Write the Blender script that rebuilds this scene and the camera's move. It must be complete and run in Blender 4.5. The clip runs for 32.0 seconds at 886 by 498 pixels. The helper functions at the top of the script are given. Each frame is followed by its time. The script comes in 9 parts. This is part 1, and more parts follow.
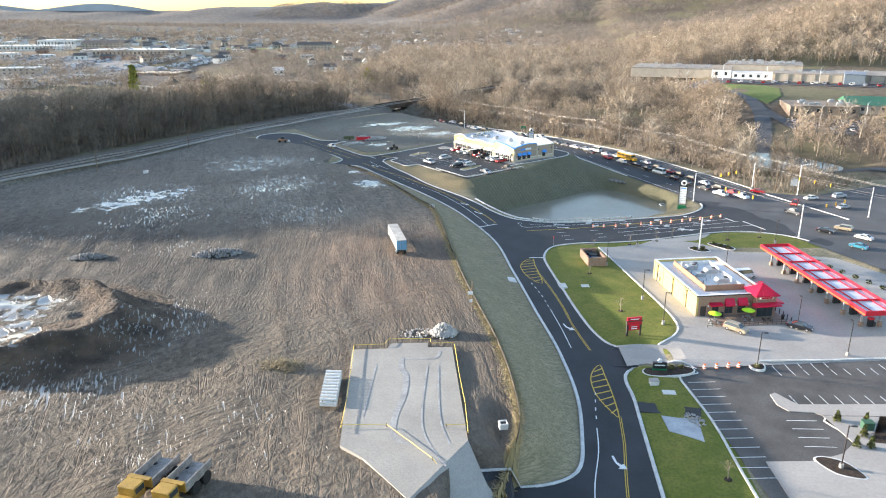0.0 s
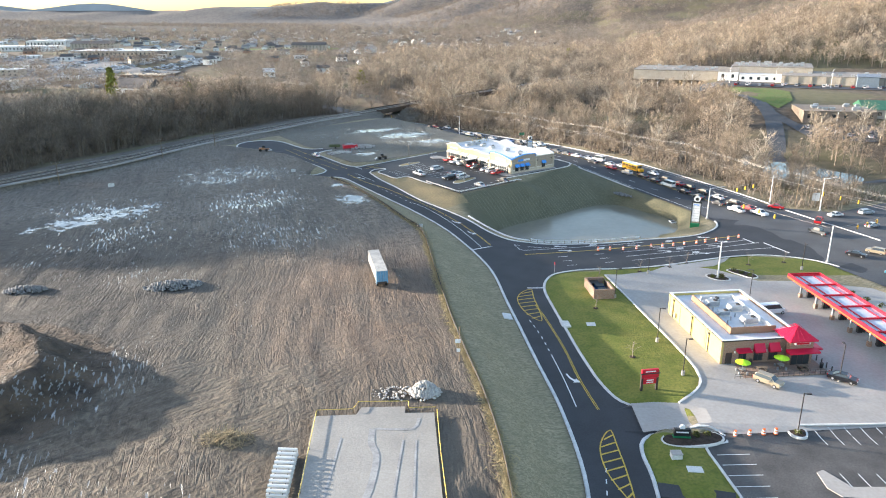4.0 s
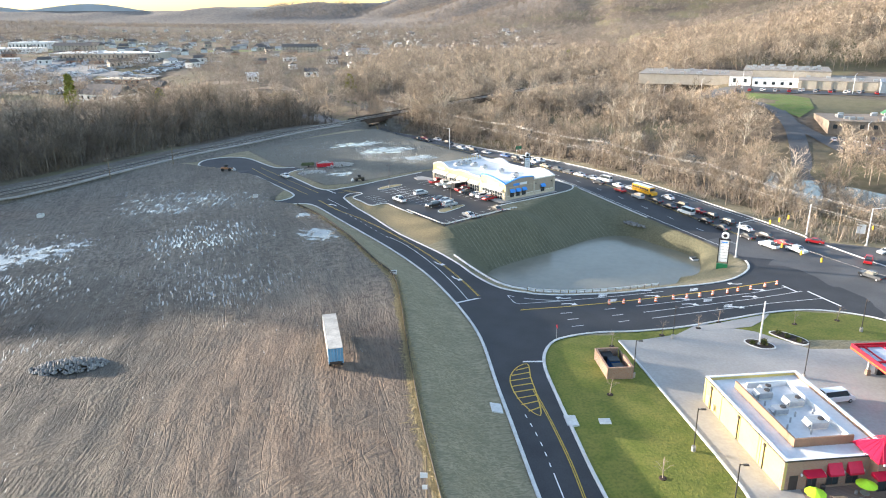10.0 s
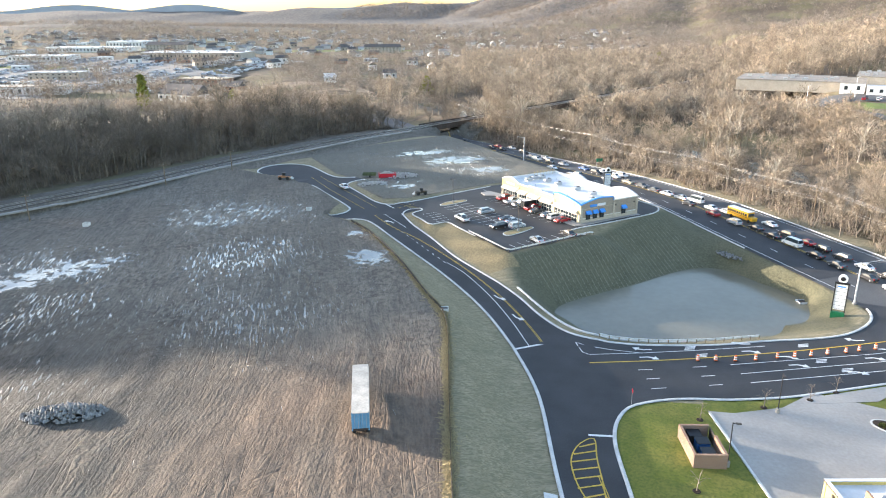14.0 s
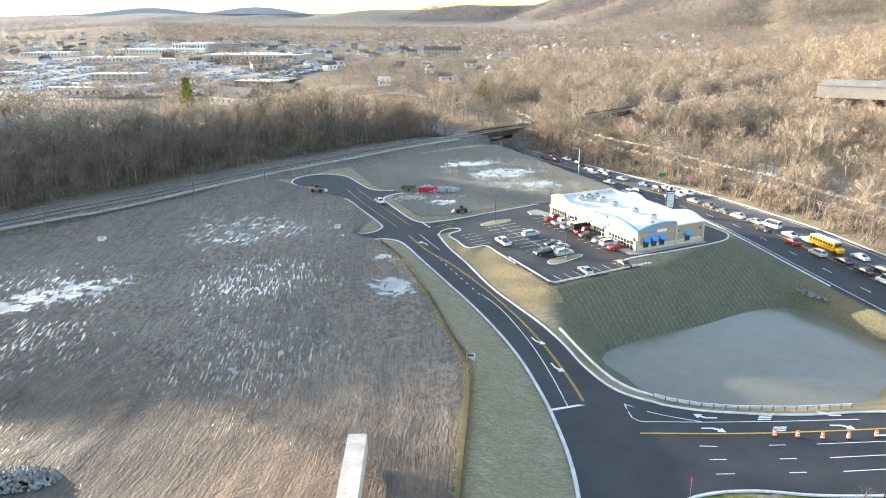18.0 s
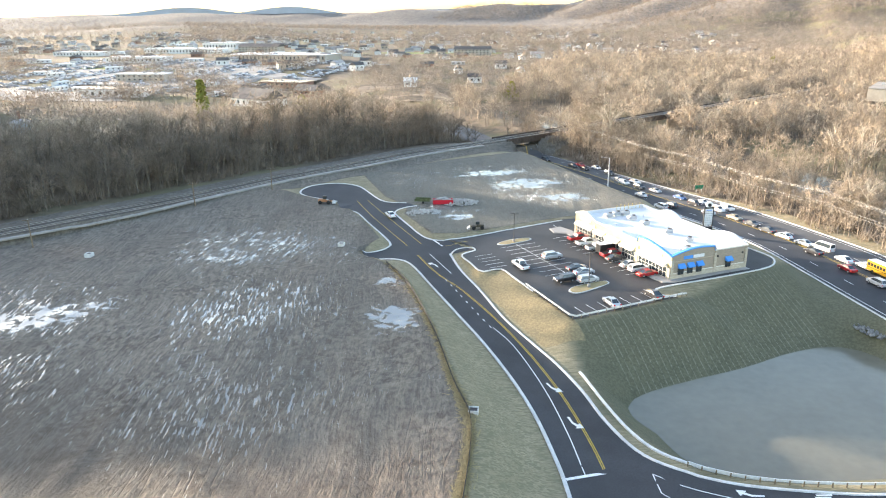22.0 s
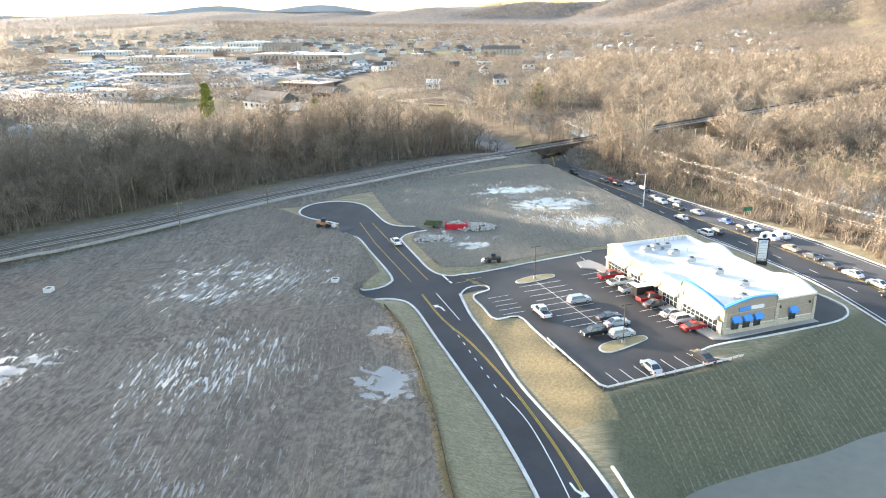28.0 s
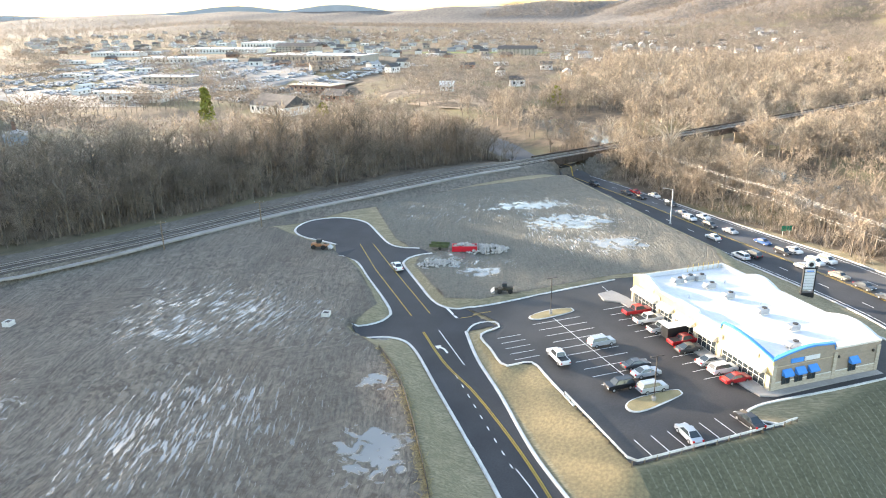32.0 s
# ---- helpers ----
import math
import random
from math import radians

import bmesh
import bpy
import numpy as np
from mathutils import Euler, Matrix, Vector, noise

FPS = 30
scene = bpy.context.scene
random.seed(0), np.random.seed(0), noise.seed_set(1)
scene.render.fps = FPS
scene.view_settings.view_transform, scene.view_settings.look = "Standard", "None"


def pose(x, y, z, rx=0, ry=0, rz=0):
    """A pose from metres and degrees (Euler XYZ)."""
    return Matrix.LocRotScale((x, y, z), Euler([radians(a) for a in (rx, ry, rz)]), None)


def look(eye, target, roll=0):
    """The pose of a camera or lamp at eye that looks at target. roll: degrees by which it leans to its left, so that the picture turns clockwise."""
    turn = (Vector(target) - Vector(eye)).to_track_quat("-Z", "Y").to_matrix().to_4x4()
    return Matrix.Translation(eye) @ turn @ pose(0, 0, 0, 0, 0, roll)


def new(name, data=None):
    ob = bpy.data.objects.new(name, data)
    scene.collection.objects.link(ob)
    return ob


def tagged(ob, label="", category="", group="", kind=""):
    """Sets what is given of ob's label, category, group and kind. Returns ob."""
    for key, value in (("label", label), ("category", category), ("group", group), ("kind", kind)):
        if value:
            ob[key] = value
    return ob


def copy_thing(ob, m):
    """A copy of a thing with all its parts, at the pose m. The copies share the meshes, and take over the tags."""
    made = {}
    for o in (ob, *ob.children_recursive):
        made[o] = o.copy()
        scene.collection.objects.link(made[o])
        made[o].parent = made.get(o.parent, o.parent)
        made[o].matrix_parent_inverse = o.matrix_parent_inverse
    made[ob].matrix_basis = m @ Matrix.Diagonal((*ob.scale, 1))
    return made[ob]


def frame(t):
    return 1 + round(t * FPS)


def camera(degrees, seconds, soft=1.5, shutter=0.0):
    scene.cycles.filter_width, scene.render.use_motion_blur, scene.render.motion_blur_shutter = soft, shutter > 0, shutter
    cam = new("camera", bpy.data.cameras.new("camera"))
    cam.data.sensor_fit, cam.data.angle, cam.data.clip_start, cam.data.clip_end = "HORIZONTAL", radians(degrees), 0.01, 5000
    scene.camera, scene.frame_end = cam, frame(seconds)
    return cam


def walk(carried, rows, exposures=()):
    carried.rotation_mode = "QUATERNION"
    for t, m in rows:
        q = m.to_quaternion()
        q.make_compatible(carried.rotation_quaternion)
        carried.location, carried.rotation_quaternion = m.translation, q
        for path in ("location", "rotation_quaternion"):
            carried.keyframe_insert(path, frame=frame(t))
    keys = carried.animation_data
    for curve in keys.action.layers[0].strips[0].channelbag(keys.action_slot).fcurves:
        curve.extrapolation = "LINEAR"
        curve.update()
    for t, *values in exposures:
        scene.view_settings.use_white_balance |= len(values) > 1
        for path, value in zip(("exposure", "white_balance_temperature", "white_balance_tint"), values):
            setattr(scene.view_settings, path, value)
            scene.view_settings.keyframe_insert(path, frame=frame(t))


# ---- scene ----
cam = camera(63.3, 32.0, 1.05)
PATH = [
    (0, (-2.922, -5.621, 60.274), (-3.072, -3.73, 59.641), -0.4),
    (0.5, (-2.683, -2.211, 60.237), (-2.833, -0.32, 59.603), -0.4),
    (1, (-2.468, 0.842, 60.143), (-2.618, 2.733, 59.51), -0.4),
    (1.5, (-2.199, 3.52, 60.057), (-2.349, 5.41, 59.422), -0.4),
    (2, (-2.151, 6.041, 60.013), (-2.3, 7.932, 59.379), -0.3),
    (2.5, (-2.304, 8.453, 59.971), (-2.451, 10.344, 59.338), -0.3),
    (3, (-2.328, 10.788, 59.858), (-2.473, 12.68, 59.226), -0.3),
    (3.5, (-2.066, 13.515, 59.956), (-2.214, 15.406, 59.323), -0.4),
    (5.5, (-1.432, 25.335, 60.179), (-1.579, 27.226, 59.546), -0.4),
    (6, (-1.15, 28.66, 60.294), (-1.297, 30.551, 59.66), -0.5),
    (6.5, (-0.985, 31.514, 60.141), (-1.131, 33.406, 59.508), -0.5),
    (7, (-0.779, 34.482, 60.151), (-0.925, 36.373, 59.517), -0.5),
    (7.5, (-0.697, 37.419, 60.194), (-0.841, 39.311, 59.561), -0.5),
    (8, (-0.501, 40.316, 60.212), (-0.645, 42.208, 59.579), -0.5),
    (8.5, (-0.265, 43.462, 60.247), (-0.409, 45.353, 59.614), -0.5),
    (9, (-0.08, 46.705, 60.394), (-0.224, 48.596, 59.76), -0.4),
    (9.5, (0.131, 49.188, 60.351), (-0.013, 51.08, 59.717), -0.5),
    (10, (0.156, 52.049, 60.404), (0.01, 53.941, 59.77), -0.5),
    (10.5, (0.407, 54.908, 60.366), (0.24, 56.798, 59.733), -0.5),
    (11, (0.852, 57.921, 60.424), (0.657, 59.808, 59.791), -0.5),
    (11.5, (0.873, 60.806, 60.302), (0.654, 62.69, 59.668), -0.5),
    (12, (1.11, 63.48, 60.235), (0.863, 65.362, 59.602), -0.5),
    (12.5, (1.379, 66.145, 60.219), (1.101, 68.022, 59.587), -0.5),
    (13, (1.613, 68.975, 60.304), (1.305, 70.847, 59.671), -0.5),
    (13.5, (1.814, 71.481, 60.135), (1.479, 73.349, 59.504), -0.5),
    (14, (2.1, 74.31, 60.133), (1.737, 76.173, 59.502), -0.5),
    (14.5, (2.282, 77.145, 60.223), (1.893, 79.003, 59.592), -0.6),
    (16.5, (3.014, 88.329, 59.867), (2.537, 90.167, 59.241), -0.7),
    (17, (3.183, 90.974, 59.737), (2.695, 92.81, 59.111), -0.7),
    (17.5, (3.178, 93.293, 59.668), (2.673, 95.125, 59.044), -0.6),
    (18, (3.337, 95.711, 59.599), (2.813, 97.537, 58.975), -0.6),
    (18.5, (3.365, 98.195, 59.489), (2.823, 100.016, 58.864), -0.6),
    (19, (3.42, 100.744, 59.421), (2.86, 102.559, 58.796), -0.6),
    (19.5, (3.497, 103.142, 59.438), (2.933, 104.957, 58.814), -0.7),
    (20, (3.487, 105.311, 59.417), (2.917, 107.123, 58.792), -0.7),
    (20.5, (3.306, 107.301, 59.414), (2.728, 109.111, 58.789), -0.6),
    (21, (3.145, 109.366, 59.457), (2.557, 111.172, 58.832), -0.7),
    (21.5, (3.134, 111.635, 59.453), (2.535, 113.438, 58.828), -0.7),
    (22, (2.917, 113.821, 59.511), (2.31, 115.621, 58.886), -0.7),
    (22.5, (2.596, 115.854, 59.575), (1.986, 117.653, 58.95), -0.8),
    (23, (2.221, 117.977, 59.655), (1.605, 119.774, 59.029), -0.8),
    (23.5, (1.973, 120.471, 59.667), (1.348, 122.265, 59.041), -0.9),
    (24, (1.641, 122.838, 59.718), (1.008, 124.629, 59.091), -1.0),
    (24.5, (1.334, 124.84, 59.685), (0.695, 126.628, 59.059), -0.9),
    (25, (0.857, 126.675, 59.629), (0.216, 128.463, 59.004), -0.7),
    (25.5, (0.48, 128.997, 59.724), (-0.166, 130.783, 59.097), -0.8),
    (27.5, (-1.107, 137.751, 59.862), (-1.783, 139.525, 59.233), -0.9),
    (28, (-1.612, 139.747, 59.923), (-2.291, 141.52, 59.294), -0.8),
    (28.5, (-2.28, 142.085, 59.917), (-2.959, 143.857, 59.287), -0.9),
    (29, (-2.781, 144.399, 59.956), (-3.463, 146.171, 59.326), -0.9),
    (29.5, (-3.317, 146.67, 60.011), (-4.005, 148.44, 59.38), -1.0),
    (30, (-3.905, 148.862, 59.979), (-4.6, 150.628, 59.348), -0.9),
    (30.5, (-4.329, 151.409, 60.019), (-5.033, 153.171, 59.388), -0.9),
    (31, (-4.852, 153.826, 60.016), (-5.563, 155.585, 59.384), -1.0),
    (31.5, (-5.34, 155.924, 60.023), (-6.059, 157.681, 59.393), -1.0),
    (32, (-5.931, 157.864, 60.167), (-6.653, 159.619, 59.537), -1.0),
]
walk(cam, [(t, look(eye, target, roll)) for t, eye, target, roll in PATH],
     [(0.0, 1.7, 6000, 14), (13.0, 1.87, 6000, 14), (20.0, 2.22, 6380, 14), (32.0, 2.3, 6450, 14)])

# ---------------------------------------------------------------- light
SUN_AZ = radians(-77.5)       # where the sun stands, clockwise from +y
SUN_EL = radians(9.5)
world = bpy.data.worlds.new("sky")
scene.world = world
world.use_nodes = True
wn = world.node_tree
sky = wn.nodes.new("ShaderNodeTexSky")
sky.sky_type, sky.sun_disc = "NISHITA", False
sky.sun_elevation, sky.sun_rotation = SUN_EL, SUN_AZ
sky.air_density, sky.dust_density, sky.ozone_density = 1.0, 1.0, 0.7
wn.nodes["Background"].inputs[1].default_value = 0.165
wn.links.new(sky.outputs[0], wn.nodes["Background"].inputs[0])
sun = new("sun", bpy.data.lights.new("sun", "SUN"))
sun.data.energy, sun.data.angle, sun.data.color = 5.4, radians(0.6), (1.0, 0.865, 0.67)
sdir = Vector((math.sin(SUN_AZ) * math.cos(SUN_EL), math.cos(SUN_AZ) * math.cos(SUN_EL), math.sin(SUN_EL)))
sun.matrix_basis = look(sdir * 100, (0, 0, 0))

# ---------------------------------------------------------------- materials
def mat(name, col=(0.5, 0.5, 0.5), rough=0.8, metal=0.0, var=0.12, scale=1.0, bump=0.0, col2=None, spec=0.4, fine=6.0, isl=0.0):
    """Surface with two scales of colour variation and a fine relief."""
    m = bpy.data.materials.new(name)
    m.use_nodes = True
    nt = m.node_tree
    b = nt.nodes["Principled BSDF"]
    b.inputs["Roughness"].default_value, b.inputs["Metallic"].default_value = rough, metal
    b.inputs["Specular IOR Level"].default_value = spec
    geo = nt.nodes.new("ShaderNodeNewGeometry")
    n1 = nt.nodes.new("ShaderNodeTexNoise")
    n1.inputs["Scale"].default_value, n1.inputs["Detail"].default_value = scale, 5
    n2 = nt.nodes.new("ShaderNodeTexNoise")
    n2.inputs["Scale"].default_value, n2.inputs["Detail"].default_value = scale * fine, 4
    nt.links.new(geo.outputs["Position"], n1.inputs["Vector"])
    nt.links.new(geo.outputs["Position"], n2.inputs["Vector"])
    mix = nt.nodes.new("ShaderNodeMix")
    mix.data_type = "RGBA"
    c2 = col2 or tuple(c * (1 - 2.2 * var) for c in col)
    mix.inputs[6].default_value, mix.inputs[7].default_value = (*col, 1), (*c2, 1)
    ramp = nt.nodes.new("ShaderNodeMapRange")
    ramp.inputs[1].default_value, ramp.inputs[2].default_value = 0.35, 0.68
    nt.links.new(n1.outputs[0], ramp.inputs[0])
    nt.links.new(ramp.outputs[0], mix.inputs[0])
    hs = nt.nodes.new("ShaderNodeHueSaturation")
    mr = nt.nodes.new("ShaderNodeMapRange")
    mr.inputs[1].default_value, mr.inputs[2].default_value = 0.3, 0.7
    mr.inputs[3].default_value, mr.inputs[4].default_value = 1 - var, 1 + var
    nt.links.new(n2.outputs[0], mr.inputs[0])
    src = mr.outputs[0]
    if isl:
        oi = nt.nodes.new("ShaderNodeObjectInfo")
        ad = nt.nodes.new("ShaderNodeMath")
        ad.operation = "ADD"
        r1 = nt.nodes.new("ShaderNodeMapRange")
        r1.inputs[3].default_value, r1.inputs[4].default_value = -isl, isl
        rn = geo.outputs["Random Per Island"]
        nt.links.new(rn, r1.inputs[0])
        nt.links.new(src, ad.inputs[0])
        nt.links.new(r1.outputs[0], ad.inputs[1])
        src = ad.outputs[0]
    nt.links.new(src, hs.inputs["Value"])
    nt.links.new(mix.outputs[2], hs.inputs["Color"])
    nt.links.new(hs.outputs[0], b.inputs["Base Color"])
    if bump:
        bp = nt.nodes.new("ShaderNodeBump")
        bp.inputs["Strength"].default_value, bp.inputs["Distance"].default_value = 0.8, bump
        nt.links.new(n2.outputs[0], bp.inputs["Height"])
        nt.links.new(bp.outputs[0], b.inputs["Normal"])
    return m


ASPHALT = mat("new_asphalt", (0.044, 0.045, 0.049), 0.75, var=0.15, scale=0.15, bump=0.02, fine=30)
ASPHALT_OLD = mat("worn_asphalt", (0.10, 0.10, 0.102), 0.8, var=0.13, scale=0.12, bump=0.02, fine=30)
ASPHALT_WARM = mat("parking_asphalt", (0.055, 0.052, 0.051), 0.7, var=0.16, scale=0.15, bump=0.02, fine=30)
CONCRETE = mat("concrete", (0.375, 0.35, 0.32), 0.75, var=0.08, scale=0.1, fine=20)
KERB = mat("kerb_concrete", (0.66, 0.65, 0.62), 0.8, var=0.1, scale=0.5)
WHITE_PAINT = mat("white_road_paint", (0.8, 0.8, 0.78), 0.6, var=0.08, scale=2)
YELLOW_PAINT = mat("yellow_road_paint", (0.62, 0.42, 0.06), 0.6, var=0.1, scale=2)
ASPHALT_S = mat("sealed_asphalt", (0.105, 0.098, 0.092), 0.75, var=0.2, scale=0.2, bump=0.02, fine=20)
LAWN = mat("lawn_grass", (0.10, 0.15, 0.025), 0.9, var=0.22, scale=0.25, bump=0.06, fine=25, col2=(0.14, 0.15, 0.04))
STRAW = mat("straw_grass", (0.36, 0.285, 0.145), 0.9, var=0.22, scale=0.5, bump=0.05, fine=20, col2=(0.28, 0.22, 0.11))
GRAVELPAD = mat("gravel_pad", (0.35, 0.33, 0.295), 0.9, var=0.1, scale=0.12, bump=0.04, fine=30)


# ---------------------------------------------------------------- helpers
def mesh_ob(name, verts, faces, material=None, parent=None, label=""):
    me = bpy.data.meshes.new(name)
    me.from_pydata([tuple(v) for v in verts], [], [tuple(f) for f in faces])
    me.update()
    ob = new(name, me)
    if material:
        me.materials.append(material)
    if parent:
        ob.parent = parent
    if label:
        ob["label"] = label
    return ob


def part(name, bm, material, parent=None, label=""):
    me = bpy.data.meshes.new(name)
    bm.to_mesh(me)
    bm.free()
    me.materials.append(material)
    ob = new(name, me)
    if parent:
        ob.parent = parent
    if label:
        ob["label"] = label
    return ob


def empty(name, m, label, category, group="", kind=""):
    ob = new(name)
    ob.matrix_basis = m
    return tagged(ob, label, category, group, kind)


def box(bm, x0, x1, y0, y1, z0, z1, bevel=0.0, rot=None):
    m = Matrix.Translation(((x0 + x1) / 2, (y0 + y1) / 2, (z0 + z1) / 2)) @ Matrix.Diagonal((x1 - x0, y1 - y0, z1 - z0, 1))
    if rot is not None:
        m = rot @ m
    r = bmesh.ops.create_cube(bm, size=1, matrix=m)
    if bevel:
        es = list({e for v in r["verts"] for e in v.link_edges})
        bmesh.ops.bevel(bm, geom=es, offset=bevel, segments=1, affect="EDGES")
    return bm


def boxbm(*a, **k):
    return box(bmesh.new(), *a, **k)


def cyl(bm, r0, r1, p0, p1, n=8):
    p0, p1 = Vector(p0), Vector(p1)
    d = p1 - p0
    m = Matrix.Translation((p0 + p1) / 2) @ d.to_track_quat("Z", "Y").to_matrix().to_4x4()
    bmesh.ops.create_cone(bm, cap_ends=True, segments=n, radius1=r0, radius2=r1, depth=d.length, matrix=m)
    return bm


def cylbm(*a, **k):
    return cyl(bmesh.new(), *a, **k)


def prism(bm, pts, z0, z1):
    """Upright prism over a plan outline; z0 and z1 may be numbers or lists."""
    n = len(pts)
    a = [bm.verts.new((p[0], p[1], z0 if not hasattr(z0, "__len__") else z0[i])) for i, p in enumerate(pts)]
    b = [bm.verts.new((p[0], p[1], z1 if not hasattr(z1, "__len__") else z1[i])) for i, p in enumerate(pts)]
    bm.faces.new(a[::-1])
    bm.faces.new(b)
    for i in range(n):
        bm.faces.new((a[i], a[(i + 1) % n], b[(i + 1) % n], b[i]))
    return bm


def smooth(pts, k=5, closed=False):
    """Catmull-Rom through the points."""
    p = [np.array(q, float) for q in pts]
    n, out = len(p), []
    for i in range(n if closed else n - 1):
        g = lambda j: p[j % n] if closed else p[min(max(j, 0), n - 1)]
        a, b, c, d = g(i - 1), g(i), g(i + 1), g(i + 2)
        for t in np.arange(k) / k:
            out.append(0.5 * (2 * b + (c - a) * t + (2 * a - 5 * b + 4 * c - d) * t * t + (3 * b - a - 3 * c + d) * t ** 3))
    if not closed:
        out.append(p[-1])
    return [tuple(q) for q in out]


def sd(poly, X, Y):
    """Signed distance to an outline, negative inside."""
    X, Y = np.asarray(X, float), np.asarray(Y, float)
    best = np.full(X.shape, 1e18)
    inside = np.zeros(X.shape, bool)
    n = len(poly)
    for i in range(n):
        (ax, ay), (bx, by) = poly[i], poly[(i + 1) % n]
        dx, dy = bx - ax, by - ay
        t = np.clip(((X - ax) * dx + (Y - ay) * dy) / max(dx * dx + dy * dy, 1e-9), 0, 1)
        best = np.minimum(best, (X - ax - t * dx) ** 2 + (Y - ay - t * dy) ** 2)
        if ay != by:
            c = ((ay > Y) != (by > Y)) & (X < (bx - ax) * (Y - ay) / (by - ay) + ax)
            inside ^= c
    return np.where(inside, -1, 1) * np.sqrt(best)


def dline(pts, X, Y):
    """Distance to an open line."""
    X, Y = np.asarray(X, float), np.asarray(Y, float)
    best = np.full(X.shape, 1e18)
    for (ax, ay), (bx, by) in zip(pts[:-1], pts[1:]):
        dx, dy = bx - ax, by - ay
        t = np.clip(((X - ax) * dx + (Y - ay) * dy) / max(dx * dx + dy * dy, 1e-9), 0, 1)
        best = np.minimum(best, (X - ax - t * dx) ** 2 + (Y - ay - t * dy) ** 2)
    return np.sqrt(best)


def sstep(a, b, x):
    t = np.clip((x - a) / (b - a), 0, 1)
    return t * t * (3 - 2 * t)


# ---------------------------------------------------------------- plan
A_LEFT = smooth([(-8, 77), (0.4, 78.2), (5.9, 79.8), (9.1, 83), (10.2, 90), (10.7, 103), (8.8, 119.5), (5.2, 137), (0.7, 160), (-2.9, 180), (-7.9, 195),
                 (-11.8, 203.8), (-16.2, 212.2), (-21.9, 221.2), (-29.6, 231.8), (-38.8, 243.2), (-46.8, 252.8), (-53.4, 260.9), (-56.4, 264), (-58.7, 265.4), (-62, 265.5), (-66.5, 263.5)])
NOSE_A = smooth([(-70.5, 267.5), (-67.3, 269.6), (-65.7, 272.4), (-66.9, 276.6), (-79.3, 290.5), (-84.5, 296.5), (-87.5, 298.6), (-91, 298)])
CUL = smooth([(-96.5, 306.8), (-101.2, 308), (-106.8, 309), (-110.9, 311.2), (-113.5, 314.2), (-114.5, 318.3), (-113.7, 323), (-110.3, 326.6), (-106.5, 328.2),
              (-101.8, 328), (-97.1, 325.9), (-92.8, 321.6), (-89.8, 318.3), (-86.2, 314.4), (-83.4, 311.8), (-80.3, 310.4), (-75, 310.8)])
LOT_N = smooth([(-70.5, 308), (-74, 305), (-74.6, 301.5), (-73.3, 299), (-65.6, 290), (-60.4, 284), (-56.5, 281.2), (-52.5, 281.6), (-47.7, 284.8),
                (-36.3, 296.5), (-27, 305.5)])
A_RIGHT = smooth([(-48.4, 272.4), (-43, 263.6), (-36, 254.5), (-27.7, 242.8), (-20.1, 234), (-14.2, 227.3), (-8.7, 219.8), (-4.4, 212.7), (0.6, 206.6),
                  (5, 204.2), (10.8, 203.2), (17.2, 203.5), (29, 206), (38.2, 209.5), (50, 213.4), (56.8, 217.5), (62.4, 224.6), (63.4, 232), (60, 240)])
B_SOUTH = smooth([(87, 184), (82, 193), (76.5, 197.1), (67.7, 198.8), (58.5, 196.7), (48.8, 192.4), (38.2, 187.6), (28.4, 184.7), (21.4, 183.6), (15.5, 181.5),
                  (11.3, 178), (9.5, 170), (11, 158), (12.5, 149), (14.6, 137.5), (17.2, 127), (20.6, 121.6), (28, 121.2)])
S_KERB = smooth([(28, 114.6), (23, 113.4), (20.8, 111.3), (20.3, 108), (20.7, 102.9), (20.5, 92.4), (20, 60), (20, 20)])
ROAD = ([(-8, 20), (-8, 77)] + A_LEFT + NOSE_A + CUL + LOT_N[:36] + [(-44, 276)] + A_RIGHT + [(70, 236), (90, 190)] + B_SOUTH + S_KERB)
HWY_L = smooth([(60, 240), (48, 261), (36, 283), (24, 306), (11, 323.5), (-4, 341), (-18, 359.5), (-38, 388.5), (-58, 412), (-80, 437), (-101, 457.6), (-129, 491), (-160, 520), (-197, 556), (-320, 650)])
HWY_R = smooth([(135, 120), (120, 172), (104, 214), (83.5, 255), (66, 284), (49, 312), (26, 344), (7, 364.5), (-12, 386), (-36, 413), (-58, 434), (-83, 459), (-105, 489.5), (-128, 515), (-154, 539),
                (-180, 560), (-207, 577), (-330, 672)])
HWY_N = [(-58, 420), (-70, 436), (-92, 458), (-117, 490), (-157, 529), (-190, 560), (-325, 661)]
HWY = HWY_L[::-1] + [(63, 232), (82, 192), (96, 160), (112, 115)] + HWY_R
EAST_LEG = [(84, 250), (104, 243), (124, 255), (168, 278), (176, 256), (132, 230), (122, 212), (118, 180), (104, 200), (90, 225)]
PAD_LOT = [(-44, 277), (-45, 270.3), (-37.8, 260.7), (-33.3, 263), (-13.8, 240), (4.5, 256.3), (-0.8, 257.6), (2, 262), (19.5, 275.6), (24, 280.5),
           (25, 286), (20, 293), (-8, 317), (-27, 306), (-36.3, 296.5), (-47.7, 284.8), (-52.5, 281.6)]
POND = smooth([(1.2, 228), (5.4, 220.8), (10.5, 214.6), (17.7, 213.6), (28, 217.5), (37, 221.2), (42, 224.6), (44, 230), (50.5, 233), (53.5, 242.7), (46.5, 251), (36.7, 259.2), (20, 244.5)], closed=True)
